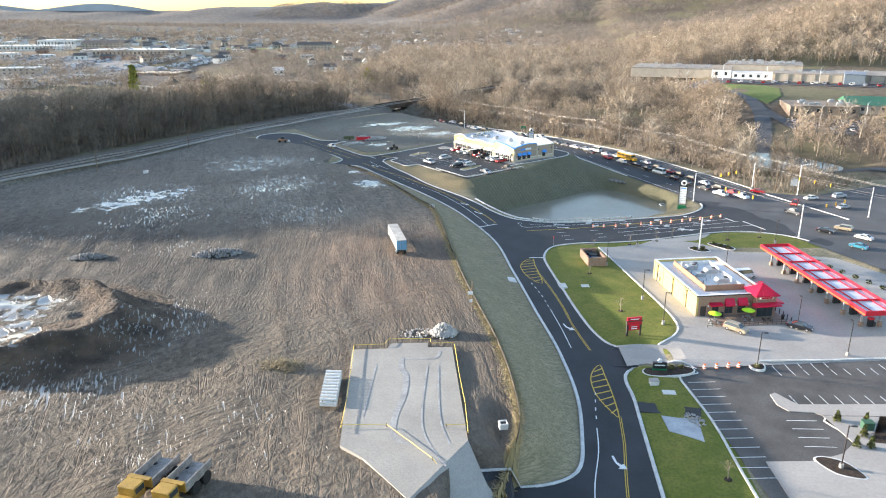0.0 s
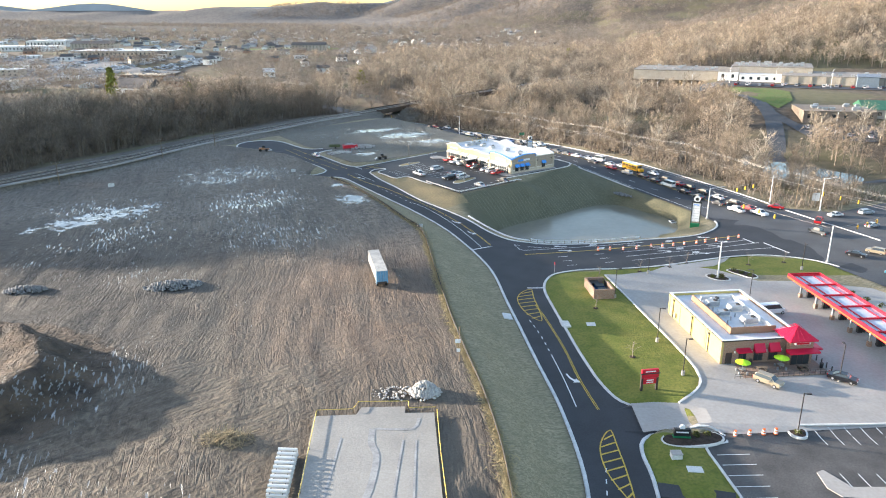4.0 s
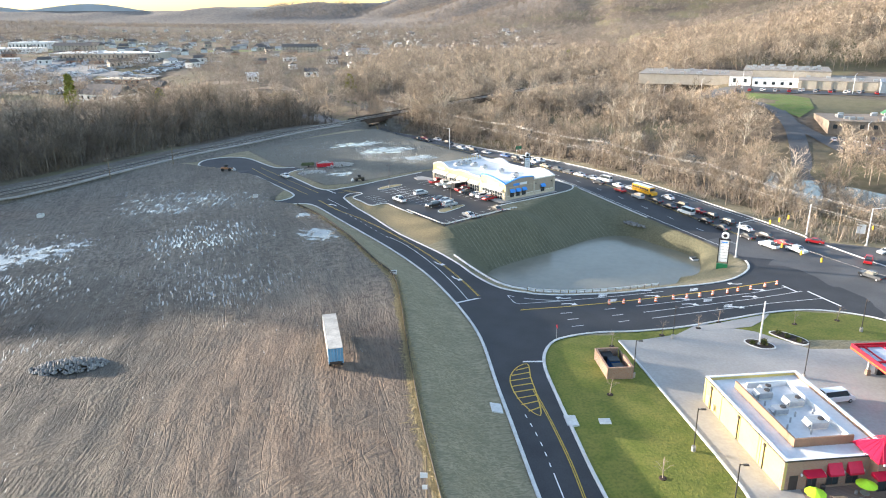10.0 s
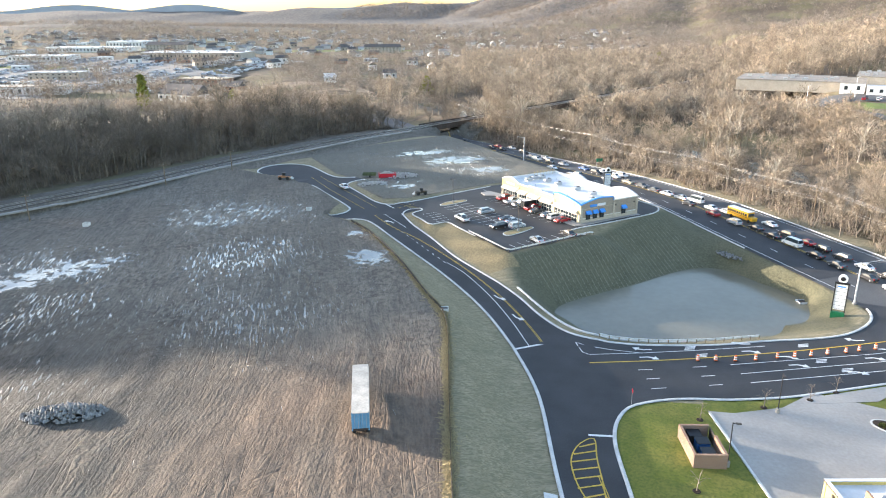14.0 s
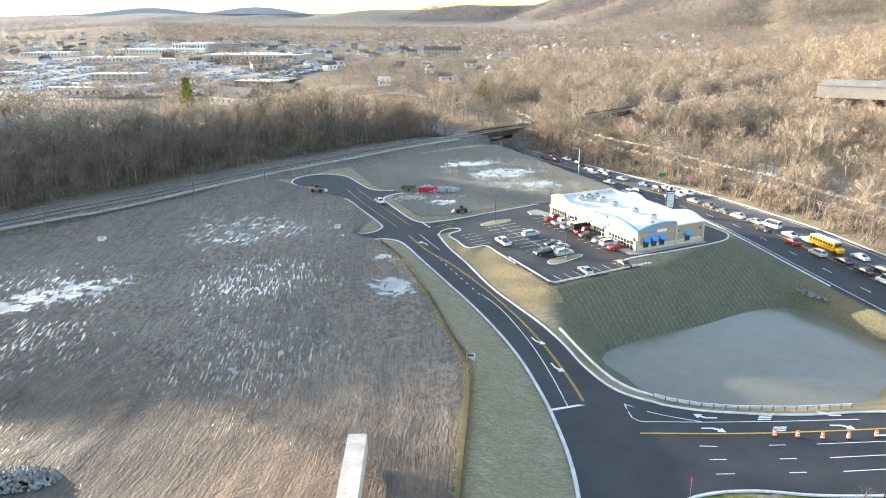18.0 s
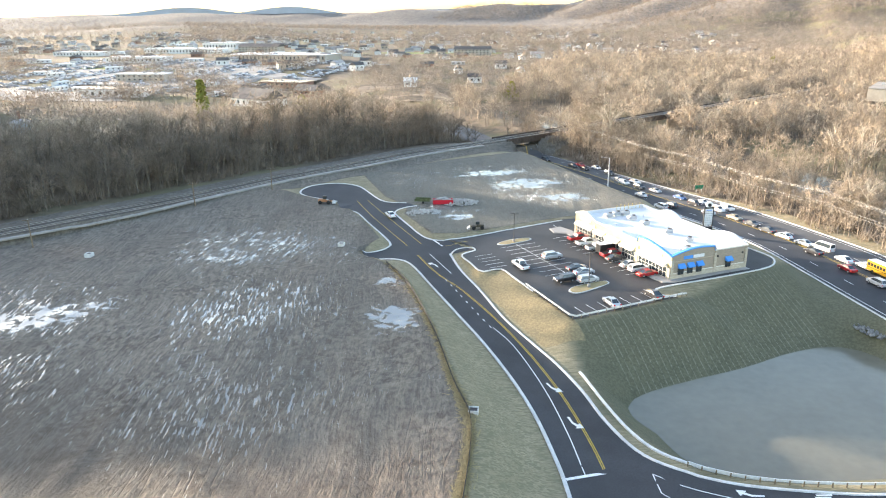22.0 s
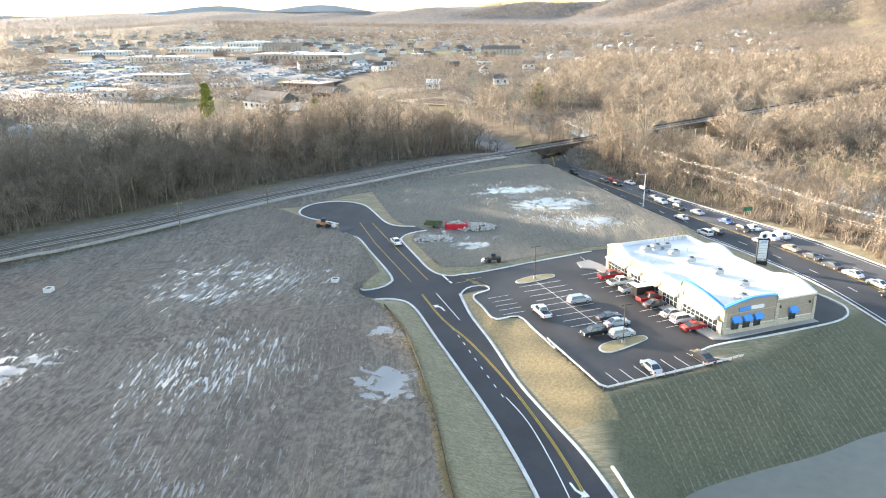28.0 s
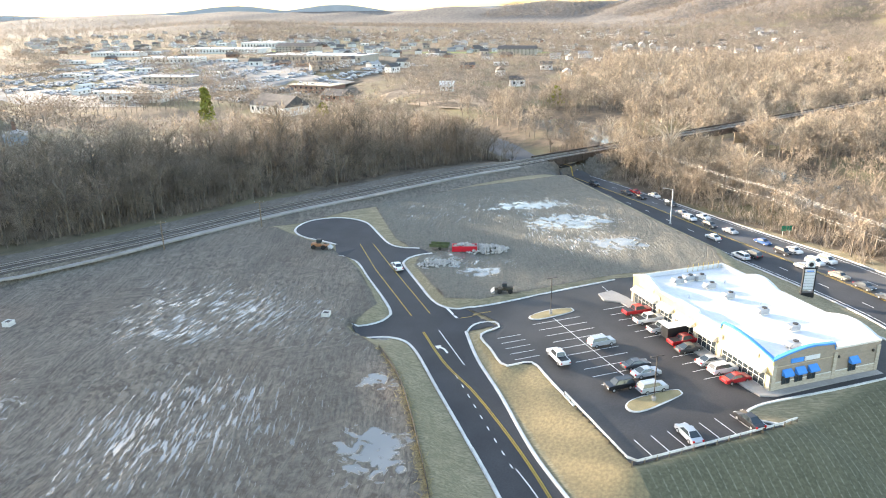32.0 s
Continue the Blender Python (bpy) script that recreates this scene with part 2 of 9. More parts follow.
GAS_LOT = [(24, 180.4), (33, 139.5), (33.8, 131), (32.3, 126.3), (28.1, 121.4), (20.4, 121.2), (20.9, 113), (28, 114.5), (35, 113.5), (68, 119), (100, 121), (96, 160), (85, 178),
           (70, 181), (60, 180), (52, 187), (42, 190), (36, 184), (28, 180.6)]
S_LOT = [(31, 114.2), (29.4, 110.8), (31, 99.5), (32, 93), (34, 75), (34, 30), (140, 30), (140, 122), (100, 121), (68, 119)]
FIELD = [(-8, 20), (-3, 70), (0.6, 82), (0, 95), (-2.8, 111.5), (-7.3, 130), (-11, 146), (-16, 171), (-21.6, 198), (-28, 210), (-38, 228.5), (-51, 249), (-60, 259),
         (-70, 265), (-69, 276), (-81, 291), (-92, 301), (-105, 306), (-118, 312), (-128, 300), (-150, 262), (-175, 200), (-190, 100), (-190, 20)]
NFIELD = [(-73, 307), (-71, 299), (-57, 283), (-50, 285), (-27, 308), (-5, 322), (-8, 334), (-22, 351), (-60, 402), (-85, 375), (-105, 345), (-95, 331), (-84, 316)]
RAIL_C = smooth([(-219, 125), (-190, 193), (-162, 251), (-156.3, 263), (-146, 281.6), (-138.4, 298.2), (-127, 325.7), (-114, 350), (-97, 383), (-81, 407), (-68, 428), (-52.5, 452), (-20, 504), (35, 592), (115, 722)])


def zA(Y):
    return np.interp(Y, [60, 100, 115, 150, 175, 200, 240, 275, 310, 340], [-2.2, -1.9, -1.7, -0.5, -0.5, -0.5, 1.3, 3.5, 4.7, 5.2])


def z_road(X, Y):
    return np.where((X > 8) & (Y > 172), -0.5 - 0.014 * np.clip(X - 8, 0, 80), zA(Y))


def z_hwy(X, Y):
    return np.interp(Y, [100, 230, 285, 310, 350, 400, 450, 560], [-1.6, -1.4, 0.8, 1.3, 0.6, -1.2, -1.6, 0])


def z_pad(X, Y):
    u = (X + 13.8) * 0.7 + (Y - 240) * 0.7
    return 4.0 + np.clip(u / 45, 0, 1) * 0.7


# wooded ridges round the valley: crest from and to, with heights, and the half width
HILLS = (((350, 1130, 8), (580, 1060, 100), 165), ((580, 1060, 100), (1100, 950, 150), 240), ((190, 700, 6), (340, 740, 36), 85),
         ((-20, 2330, 8), (330, 2620, 150), 170), ((330, 2620, 150), (1300, 2300, 190), 330), ((-280, 2840, 8), (30, 3050, 130), 190), ((30, 3050, 130), (900, 3300, 170), 330),
         ((-640, 3350, 10), (-330, 3650, 130), 230), ((-330, 3650, 130), (500, 3900, 150), 300), ((-1500, 3500, 60), (-700, 3900, 95), 380), ((-3000, 2900, 50), (-1700, 3600, 62), 480),
         ((-700, 2250, 6), (-1500, 2050, 22), 300))


def z_far(X, Y):
    """Plain, river flat and hills beyond the site."""
    side = sstep(-30, 40, (X + 45) * 0.8 + (Y - 430) * 0.55 - 12)
    z = 4.0 + (-6.5) * side
    z = z + 6 * sstep(560, 900, Y) + 14 * sstep(330, 470, Y) * sstep(95, 150, X - (Y - 470) * 0.1)
    fold = 1 + 0.08 * np.sin(X / 95 + Y / 160) + 0.05 * np.sin(X / 47 - Y / 110)
    ridge = np.zeros(X.shape)
    for (ax, ay, ha), (bx, by, hb), wd in HILLS:
        dx, dy = bx - ax, by - ay
        t = np.clip(((X - ax) * dx + (Y - ay) * dy) / (dx * dx + dy * dy), 0, 1)
        q = np.hypot(X - ax - t * dx, Y - ay - t * dy)
        ridge = np.maximum(ridge, (ha + (hb - ha) * t) * np.exp(-(q / wd) ** 2) * fold)
    z = z + ridge
    # unseen wooded hill west of the site, shaped to throw shade on the field
    z = z + 68 * np.exp(-((X + 405) / 36) ** 2) * np.interp(Y, [165, 195, 232, 268, 300], [0, 0.45, 0.77, 0.94, 1.0]) * (1 - sstep(388, 432, Y)) * (1 - 0.1 * sstep(292, 320, Y) + 0.2 * sstep(376, 402, Y)) * (1 + 0.02 * np.sin(Y / 9) + 0.012 * np.sin(Y / 4.1))
    # wooded bank beside the railway
    s = dline(RAIL_C, X, Y)
    west = ((X + 45) * 0.8 + (Y - 430) * 0.55 - 12 < 0) & (X < np.interp(Y, [0, 130, 258, 339, 399, 425], [-232, -217, -159, -120, -86, -70]))
    z = z + west * 8.5 * sstep(9, 42, s) * (1 - 0.75 * sstep(70, 150, s)) * (1 - sstep(395, 455, Y)) * (1 + 0.12 * np.sin(X / 17 + Y / 23))
    # the highway runs on in a cutting beyond the bridge
    kh = 1 - sstep(11, 30, dline(HWY_N, X, Y))
    z = z * (1 - kh) - 1.3 * kh
    # the river beyond the highway
    d = dline(HWY_R[10:], X, Y)
    z = z - 5.0 * np.exp(-((d - 62) / 26) ** 2) * sstep(-5, 25, (X + 45) * 0.8 + (Y - 430) * 0.55 - 12)
    return z


def gz(X, Y):
    """Height of the ground."""
    X, Y = np.asarray(X, float), np.asarray(Y, float)
    num, den = np.zeros(X.shape), np.zeros(X.shape)
    zf = 4.2 + 1.6 * sstep(250, 315, Y)
    far = z_far(X, Y)
    near_far = np.minimum(dline(RAIL_C, X, Y), 1e9)
    for poly, z in ((FIELD, zf), (ROAD, z_road(X, Y)), (HWY, z_hwy(X, Y)), (PAD_LOT, z_pad(X, Y)), (POND, -6.2), (GAS_LOT, -0.6 - 0.02 * (X - 24)),
                    (S_LOT, -1.6), (EAST_LEG, -1.5 + 0 * X), (NFIELD, 4.9 + 0 * X)):
        w = 1 / np.maximum(sd(poly, X, Y), 0.05) ** 1.6
        num, den = num + w * z, den + w
    w = 1 / np.maximum(near_far - 4.2, 0.05) ** 1.6
    num, den = num + w * 6.2, den + w
    site = num / den
    k = sstep(8, 40, sd(SITE, X, Y))
    return site * (1 - k) + far * k


SITE = [(-190, 20), (-187, 200), (-167, 262), (-149, 298), (-127, 345), (-107, 386), (-76, 437), (-46, 424), (-8, 382), (28, 350), (55, 320), (73, 288), (90, 262), (124, 262), (172, 285), (184, 255),
        (140, 215), (138, 172), (150, 120), (155, 20)]


def vnoise(X, Y, size, seed):
    """Smooth lattice noise, about -1 to 1."""
    tab = np.random.default_rng(seed).uniform(-1, 1, (256, 256))
    u, v = X / size, Y / size
    i, j = np.floor(u).astype(int), np.floor(v).astype(int)
    a, b = u - i, v - j
    a, b = a * a * (3 - 2 * a), b * b * (3 - 2 * b)
    i, j, k, m = i % 256, j % 256, (i + 1) % 256, (j + 1) % 256
    return (tab[i, j] * (1 - a) + tab[k, j] * a) * (1 - b) + (tab[i, m] * (1 - a) + tab[k, m] * a) * b


def soil_z(X, Y):
    """Height of the ground with churned soil, spoil mound and ditch."""
    X, Y = np.asarray(X, float), np.asarray(Y, float)
    z = gz(X, Y)
    f = np.clip(-np.minimum(sd(FIELD, X, Y), sd(NFIELD, X, Y)) / 4, 0, 1)
    u, v = X * 0.97 + Y * 0.24, -X * 0.24 + Y * 0.97
    z = z + f * (0.16 * vnoise(u * 4, v * 0.6, 9, 1) + 0.14 * vnoise(X, Y, 7, 2) + 0.25 * vnoise(X, Y, 23, 3) + 0.07 * vnoise(X, Y, 2.3, 4))
    rm = np.hypot((X + 92) / 1.25, Y - 110) + 2.4 * vnoise(X, Y, 11, 5) + 0.9 * vnoise(X, Y, 3.5, 6)
    z = z + f * (3.3 * (1 - sstep(15.5, 23, rm)) + 0.9 * np.exp(-((rm - 16) / 3.2) ** 2) * (1 + 0.5 * vnoise(X, Y, 5, 9)) + 0.35 * vnoise(X, Y, 2.4, 7) * (1 - sstep(17, 24, rm)))
    return z - 1.6 * np.exp(-((X + 1.5) / 2.2) ** 2 - ((Y - 84) / 7) ** 2)


def drape(name, poly, off, material, step=6.0, parent=None, zf=None):
    """A sheet over an outline, laid on the ground."""
    bm = bmesh.new()
    vs = [bm.verts.new((x, y, 0)) for x, y in poly]
    bm.faces.new(vs)
    xs, ys = [p[0] for p in poly], [p[1] for p in poly]
    if max(xs) - min(xs) > step or max(ys) - min(ys) > step:
        for c, lo, hi, no in ((0, min(xs), max(xs), (1, 0, 0)), (1, min(ys), max(ys), (0, 1, 0))):
            v = math.ceil((lo + 0.01) / step) * step
            while v < hi - 0.01:
                co = (v, 0, 0) if c == 0 else (0, v, 0)
                bmesh.ops.bisect_plane(bm, geom=bm.verts[:] + bm.edges[:] + bm.faces[:], plane_co=co, plane_no=no)
                v += step
    bmesh.ops.triangulate(bm, faces=bm.faces[:])
    bm.normal_update()
    if sum(f.normal.z for f in bm.faces) < 0:
        bmesh.ops.reverse_faces(bm, faces=bm.faces[:])
    co = np.array([v.co[:2] for v in bm.verts])
    z = (zf or gz)(co[:, 0], co[:, 1]) + off
    for v, h in zip(bm.verts, z):
        v.co.z = h
    return part(name, bm, material, parent)


def resample(pts, step):
    p = np.array(pts, float)
    s = np.r_[0, np.cumsum(np.hypot(*np.diff(p, axis=0).T))]
    n = max(int(round(s[-1] / step)), 1)
    u = np.linspace(0, s[-1], n + 1)
    return np.c_[np.interp(u, s, p[:, 0]), np.interp(u, s, p[:, 1])]


def offset(pts, d):
    p = np.array(pts, float)
    t = np.gradient(p, axis=0)
    t /= np.maximum(np.hypot(t[:, 0], t[:, 1]), 1e-9)[:, None]
    return p + d * np.c_[-t[:, 1], t[:, 0]]


def ribbon(name, pts, w, off, material, h=0.0, step=2.0, parent=None, zf=None, side=0.0):
    """A strip along a line; h > 0 gives it sides of that height (a kerb)."""
    p = resample(pts, step)
    a, b = offset(p, side + w / 2), offset(p, side - w / 2)
    f = zf or gz
    z = f(p[:, 0], p[:, 1]) + off
    n, V, F = len(p), [], []
    if not h:
        for i in range(n):
            V += [(*a[i], z[i]), (*b[i], z[i])]
        F = [(2 * i + 1, 2 * i + 3, 2 * i + 2, 2 * i) for i in range(n - 1)]
    else:
        for i in range(n):
            V += [(*a[i], z[i]), (*a[i], z[i] + h), (*b[i], z[i] + h), (*b[i], z[i])]
        for i in range(n - 1):
            k = 4 * i
            for j in range(3):
                F.append((k + j, k + j + 1, k + 5 + j, k + 4 + j)[::-1])
        F += [(0, 1, 2, 3), (4 * n - 1, 4 * n - 2, 4 * n - 3, 4 * n - 4)]
    return mesh_ob(name, V, F, material, parent)
# ---------------------------------------------------------------- ground sheet
def lines(lo, hi, step, end_lo, end_hi):
    v = list(np.arange(lo, hi + 0.01, step))
    s, a = step, v[-1]
    while a < end_hi:
        s = min(s * 1.13, 70)
        a += s
        v.append(a)
    s, a = step, v[0]
    while a > end_lo:
        s = min(s * 1.13, 70)
        a -= s
        v.insert(0, a)
    return np.array(v)


gx, gy = lines(-178, 126, 1.1, -4400, 4400), lines(62, 420, 1.1, -600, 4700)
GX, GY = np.meshgrid(gx, gy)
GZ = soil_z(GX, GY)
d_field = sd(FIELD, GX, GY)
for poly in (ROAD, HWY, EAST_LEG, PAD_LOT, GAS_LOT, S_LOT):
    GZ -= 0.22 * (sd(poly, GX, GY) < -0.2)
nx, ny = len(gx), len(gy)
V = np.c_[GX.ravel(), GY.ravel(), GZ.ravel()]
idx = np.arange(nx * ny).reshape(ny, nx)
F = np.stack([idx[:-1, :-1], idx[:-1, 1:], idx[1:, 1:], idx[1:, :-1]], -1).reshape(-1, 4)
gm = bpy.data.meshes.new("ground")
gm.from_pydata(V.tolist(), [], F.tolist())
gm.polygons.foreach_set("use_smooth", np.ones(len(F), bool))


def attr(name, arr):
    a = gm.attributes.new(name, "FLOAT", "POINT")
    a.data.foreach_set("value", arr.ravel().astype(np.float32))


west = d_field < 0
dN = sd(NFIELD, GX, GY)
dsite = sd(SITE, GX, GY)
d_rail = dline(RAIL_C, GX, GY) - 13
soil = np.clip(0.5 - np.minimum(np.minimum(d_field, dN), d_rail) / 3.0, 0, 1)
attr("soil", soil)
slope_pond = np.clip(0.5 - np.minimum(sd([(-14, 239), (4, 256), (26, 284), (30, 300), (62, 236), (58, 220), (36, 210), (10, 204), (-6, 215)], GX, GY), 1e3) / 2, 0, 1)
attr("seeded", np.clip(0.5 - dsite / 4, 0, 1) * (1 - soil))
attr("lawn", np.clip(0.5 - np.minimum(np.minimum(sd([(24, 180), (60, 184), (88, 186), (88, 196), (58, 199), (24, 190)], GX, GY), sd([(9, 181), (9, 118), (34, 118), (35, 140), (25, 183)], GX, GY)), sd([(15, 60), (20, 113), (34, 113), (32, 60)], GX, GY)), 0, 1))
band = 1.25 - np.abs(d_field + 0.1) / (1.15 + 0.6 * vnoise(GX, GY, 9, 8)) - 9 * (dline(FIELD[1:13], GX, GY) > 6) - np.clip((GY - 225) / 30, 0, 1)
attr("straw", np.maximum(np.clip(band, 0, 1), np.clip(0.5 - sd([(-48, 273), (-36, 261), (-33, 263.5), (-13.5, 240), (-10.5, 236), (-18, 232.5), (-36, 255)], GX, GY) / 1.5, 0, 1)))
PADSLOPE = [(-13.5, 239.5), (4.5, 256.5), (20, 275), (25, 281), (36, 259.5), (20, 244.5), (1.5, 228.5)]
attr("bank", slope_pond)
attr("rows", np.clip(0.5 - sd(PADSLOPE, GX, GY) / 3, 0, 1))
pud = np.zeros(GX.shape)
for cx, cy, a, b, r in ((-47, 231, 6.2, 8.5, 0.3), (-55, 248, 5, 3, 0.6), (-116, 206, 24, 8, 0.9), (-93, 112, 10, 8, 0.2), (-86, 102, 5, 8, 0.6), (-104, 116, 8, 5, 0.1), (-64, 264.5, 4.5, 2.2, 0.5), (-45, 345, 16, 9, 0.5), (-60, 358, 14, 6, 0.6),
                       (-30, 330, 10, 6, 0.5), (-55, 300, 6, 4, 0.2)):
    c, s_ = math.cos(r), math.sin(r)
    u, v = (GX - cx) * c + (GY - cy) * s_, -(GX - cx) * s_ + (GY - cy) * c
    pud = np.maximum(pud, np.clip(1.5 - np.hypot(u / a, v / b), 0, 1))
attr("wet", pud)
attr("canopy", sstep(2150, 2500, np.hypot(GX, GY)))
# streaks of standing water in the wheel tracks
trk, trt = np.zeros(GX.shape), np.zeros(GX.shape)
for cx, cy, rx, ry, k_, b_ in ((-101, 254, 18, 13, 1.0, 1), (-95, 264, 30, 17, 0.9, 1), (-76, 226, 21, 22, 1.0, 0), (-100, 188, 20, 20, 0.8, 0), (-118, 214, 24, 17, 0.9, 0), (-62, 195, 26, 24, 0.72, 0),
                               (-58, 355, 26, 20, 0.8, 0), (-40, 330, 20, 15, 0.8, 0), (-82, 345, 18, 18, 0.6, 1), (-62, 306, 13, 9, 0.95, 1), (-85, 160, 25, 10, 0.5, 0), (-66, 112, 10, 20, 0.8, 0), (-72, 90, 16, 12, 0.8, 0), (-50, 80, 24, 14, 0.55, 0), (-120, 165, 24, 14, 0.6, 0)):
    g_ = k_ * np.exp(-(((GX - cx) / rx) ** 2 + ((GY - cy) / ry) ** 2) ** 1.3)
    trt = np.where(g_ > trk, b_, trt)
    trk = np.maximum(trk, g_)
attr("ruts", trk * soil)
attr("rutturn", trt)
attr("south", 1 - sstep(160, 205, GY))
attr("churn", np.clip((-44 - GX) / 24, 0, 1) * (1 - 0.85 * sstep(170, 225, GY)))
rmd = np.hypot((GX + 92) / 1.25, GY - 110)
attr("mound", np.clip(1.4 - np.abs(rmd - 17) / 8, 0, 1) * soil)
attr("nfield", np.clip(0.5 - dN / 3, 0, 1))
attr("turns", 0.22 * np.clip(1.5 - np.hypot((GX + 60) / 45, (GY - 88) / 32), 0, 1) - 0.05)
attr("reddish", np.maximum.reduce([np.clip(1.2 - np.hypot((GX - cx) / rx, (GY - cy) / ry), 0, 1) for cx, cy, rx, ry in ((-28, 158, 26, 42), (-53, 250, 6, 8), (-138, 246, 9, 7))]) * soil)
ground = new("ground", gm)
tagged(ground, "bare muddy building site with seeded banks, lawns and woodland floor", "ground", kind="structure")

GM = bpy.data.materials.new("site_ground")
GM.use_nodes = True
nt = GM.node_tree
bs = nt.nodes["Principled BSDF"]
N = nt.nodes.new
L = nt.links.new
geo = N("ShaderNodeNewGeometry")


def nz(scale, detail=5, vec=None, dist=0.0):
    n = N("ShaderNodeTexNoise")
    n.inputs["Scale"].default_value, n.inputs["Detail"].default_value, n.inputs["Distortion"].default_value = scale, detail, dist
    L(vec or geo.outputs["Position"], n.inputs["Vector"])
    return n.outputs[0]


def rng_(v, a, b, c=0.0, d=1.0):
    n = N("ShaderNodeMapRange")
    n.inputs[1].default_value, n.inputs[2].default_value, n.inputs[3].default_value, n.inputs[4].default_value = a, b, c, d
    L(v, n.inputs[0])
    return n.outputs[0]


def op(o, a, b):
    n = N("ShaderNodeMath")
    n.operation = o
    for i, v in enumerate((a, b)):
        if isinstance(v, (int, float)):
            n.inputs[i].default_value = v
        else:
            L(v, n.inputs[i])
    return n.outputs[0]


def cmix(f, a, b):
    n = N("ShaderNodeMix")
    n.data_type = "RGBA"
    L(f, n.inputs[0])
    for i, v in ((6, a), (7, b)):
        if isinstance(v, tuple):
            n.inputs[i].default_value = (*v, 1)
        else:
            L(v, n.inputs[i])
    return n.outputs[2]


def att(name):
    n = N("ShaderNodeAttribute")
    n.attribute_name = name
    return n.outputs["Fac"]


# stretched coordinates for the wheel tracks, which run along the field in gentle bends
wn_ = N("ShaderNodeTexNoise")
wn_.inputs["Scale"].default_value, wn_.inputs["Detail"].default_value = 0.02, 2
L(geo.outputs["Position"], wn_.inputs["Vector"])
wv_ = N("ShaderNodeVectorMath")
wv_.operation = "MULTIPLY_ADD"
wv_.inputs[1].default_value = (8, 8, 0)
L(wn_.outputs["Color"], wv_.inputs[0])
L(geo.outputs["Position"], wv_.inputs[2])


def along(deg, stretch, bent=True):
    """Coordinates that run long in one heading; deg is measured from y to the left."""
    m = N("ShaderNodeMapping")
    m.vector_type = "TEXTURE"
    m.inputs["Rotation"].default_value = (0, 0, radians(deg))
    m.inputs["Scale"].default_value = (1.0, stretch, 1.0)
    L(wv_.outputs[0] if bent else geo.outputs["Position"], m.inputs["Vector"])
    return m.outputs[0]


def tracks(deg, scale, stretch=17):
    """Parallel wheel tracks with clods broken out of them."""
    a, b = nz(scale, 3, along(deg, stretch)), nz(scale * 1.5, 6, along(deg + 4, stretch * 0.18))
    return op("ADD", op("MULTIPLY", a, 0.5), op("MULTIPLY", b, 0.5))


ta, tb = tracks(22, 1.9), tracks(9, 1.75)
blend = rng_(op("ADD", att("south"), op("MULTIPLY", op("SUBTRACT", nz(0.03, 3), 0.5), 1.2)), 0.42, 0.58)
fm = N("ShaderNodeMix")
L(blend, fm.inputs[0])
L(ta, fm.inputs[2])
L(tb, fm.inputs[3])
fm2 = N("ShaderNodeMix")
L(rng_(op("ADD", nz(0.05, 4, None, 1.5), att("turns")), 0.5, 0.56), fm2.inputs[0])
L(fm.outputs[0], fm2.inputs[2])
L(tracks(-48, 1.3, 12), fm2.inputs[3])
fm3 = N("ShaderNodeMix")
L(rng_(nz(0.09, 6), 0.4, 0.62, 0.15, 0.8), fm3.inputs[0])
L(fm2.outputs[0], fm3.inputs[2])
L(nz(1.05, 9, along(20, 1.6), 0.6), fm3.inputs[3])
tr1 = fm3.outputs[0]
tr2 = nz(2.6, 4, along(20, 9))
n_big, n_mid, n_fine = nz(0.03, 4), nz(0.25, 5), nz(2.2, 6)
soil_c = cmix(rng_(tr1, 0.4, 0.6), (0.112, 0.089, 0.066), (0.19, 0.153, 0.114))
# broad tones of the bare soil: greyer, drier and damp ground
soil_c = cmix(rng_(nz(0.022, 6, None, 0.8), 0.44, 0.62, 0, 0.75), soil_c, cmix(rng_(tr1, 0.36, 0.64), (0.115, 0.105, 0.086), (0.175, 0.16, 0.131)))
soil_c = cmix(rng_(nz(0.05, 7, along(16, 5), 0.8), 0.5, 0.66, 0, 0.6), soil_c, cmix(rng_(tr1, 0.36, 0.64), (0.12, 0.095, 0.068), (0.27, 0.22, 0.155)))
soil_c = cmix(rng_(nz(0.035, 7, None, 1.6), 0.54, 0.66, 0, 0.7), soil_c, cmix(rng_(n_fine, 0.35, 0.65), (0.062, 0.052, 0.042), (0.12, 0.1, 0.078)))
calm = rng_(nz(0.075, 6, along(15, 2.5), 0.9), 0.42, 0.58)
soil_c = cmix(op("MULTIPLY", calm, 0.6), soil_c, cmix(rng_(n_mid, 0.3, 0.7), (0.118, 0.095, 0.071), (0.158, 0.13, 0.1)))
# pairs of dark ruts left by single lorries
pair = op("MULTIPLY", rng_(nz(0.33, 2, along(19, 40)), 0.57, 0.63), rng_(nz(0.9, 5, along(19, 4)), 0.4, 0.56, 0.2, 0.75))
soil_c = cmix(pair, soil_c, (0.07, 0.056, 0.044))
# thin crossing wheel ruts: ridge lines of long stretched noise in three directions
rid = []
for ang_, s_, ds_ in ((17, 0.6, 0.5), (10, 0.5, 0.8), (-35, 0.3, 1.0)):
    rid.append(op("ABSOLUTE", op("SUBTRACT", nz(s_, 2, along(ang_, 30), ds_ * 0.3), 0.5), 0.0))
rid_f = op("MAXIMUM", op("MAXIMUM", rng_(rid[0], 0.0, 0.016, 1, 0), rng_(rid[1], 0.0, 0.012, 1, 0)), rng_(rid[2], 0.0, 0.010, 1, 0))
rid_f = op("MULTIPLY", rid_f, rng_(nz(0.09, 3), 0.42, 0.6, 0, 0.5))
soil_c = cmix(rid_f, soil_c, (0.075, 0.058, 0.045))
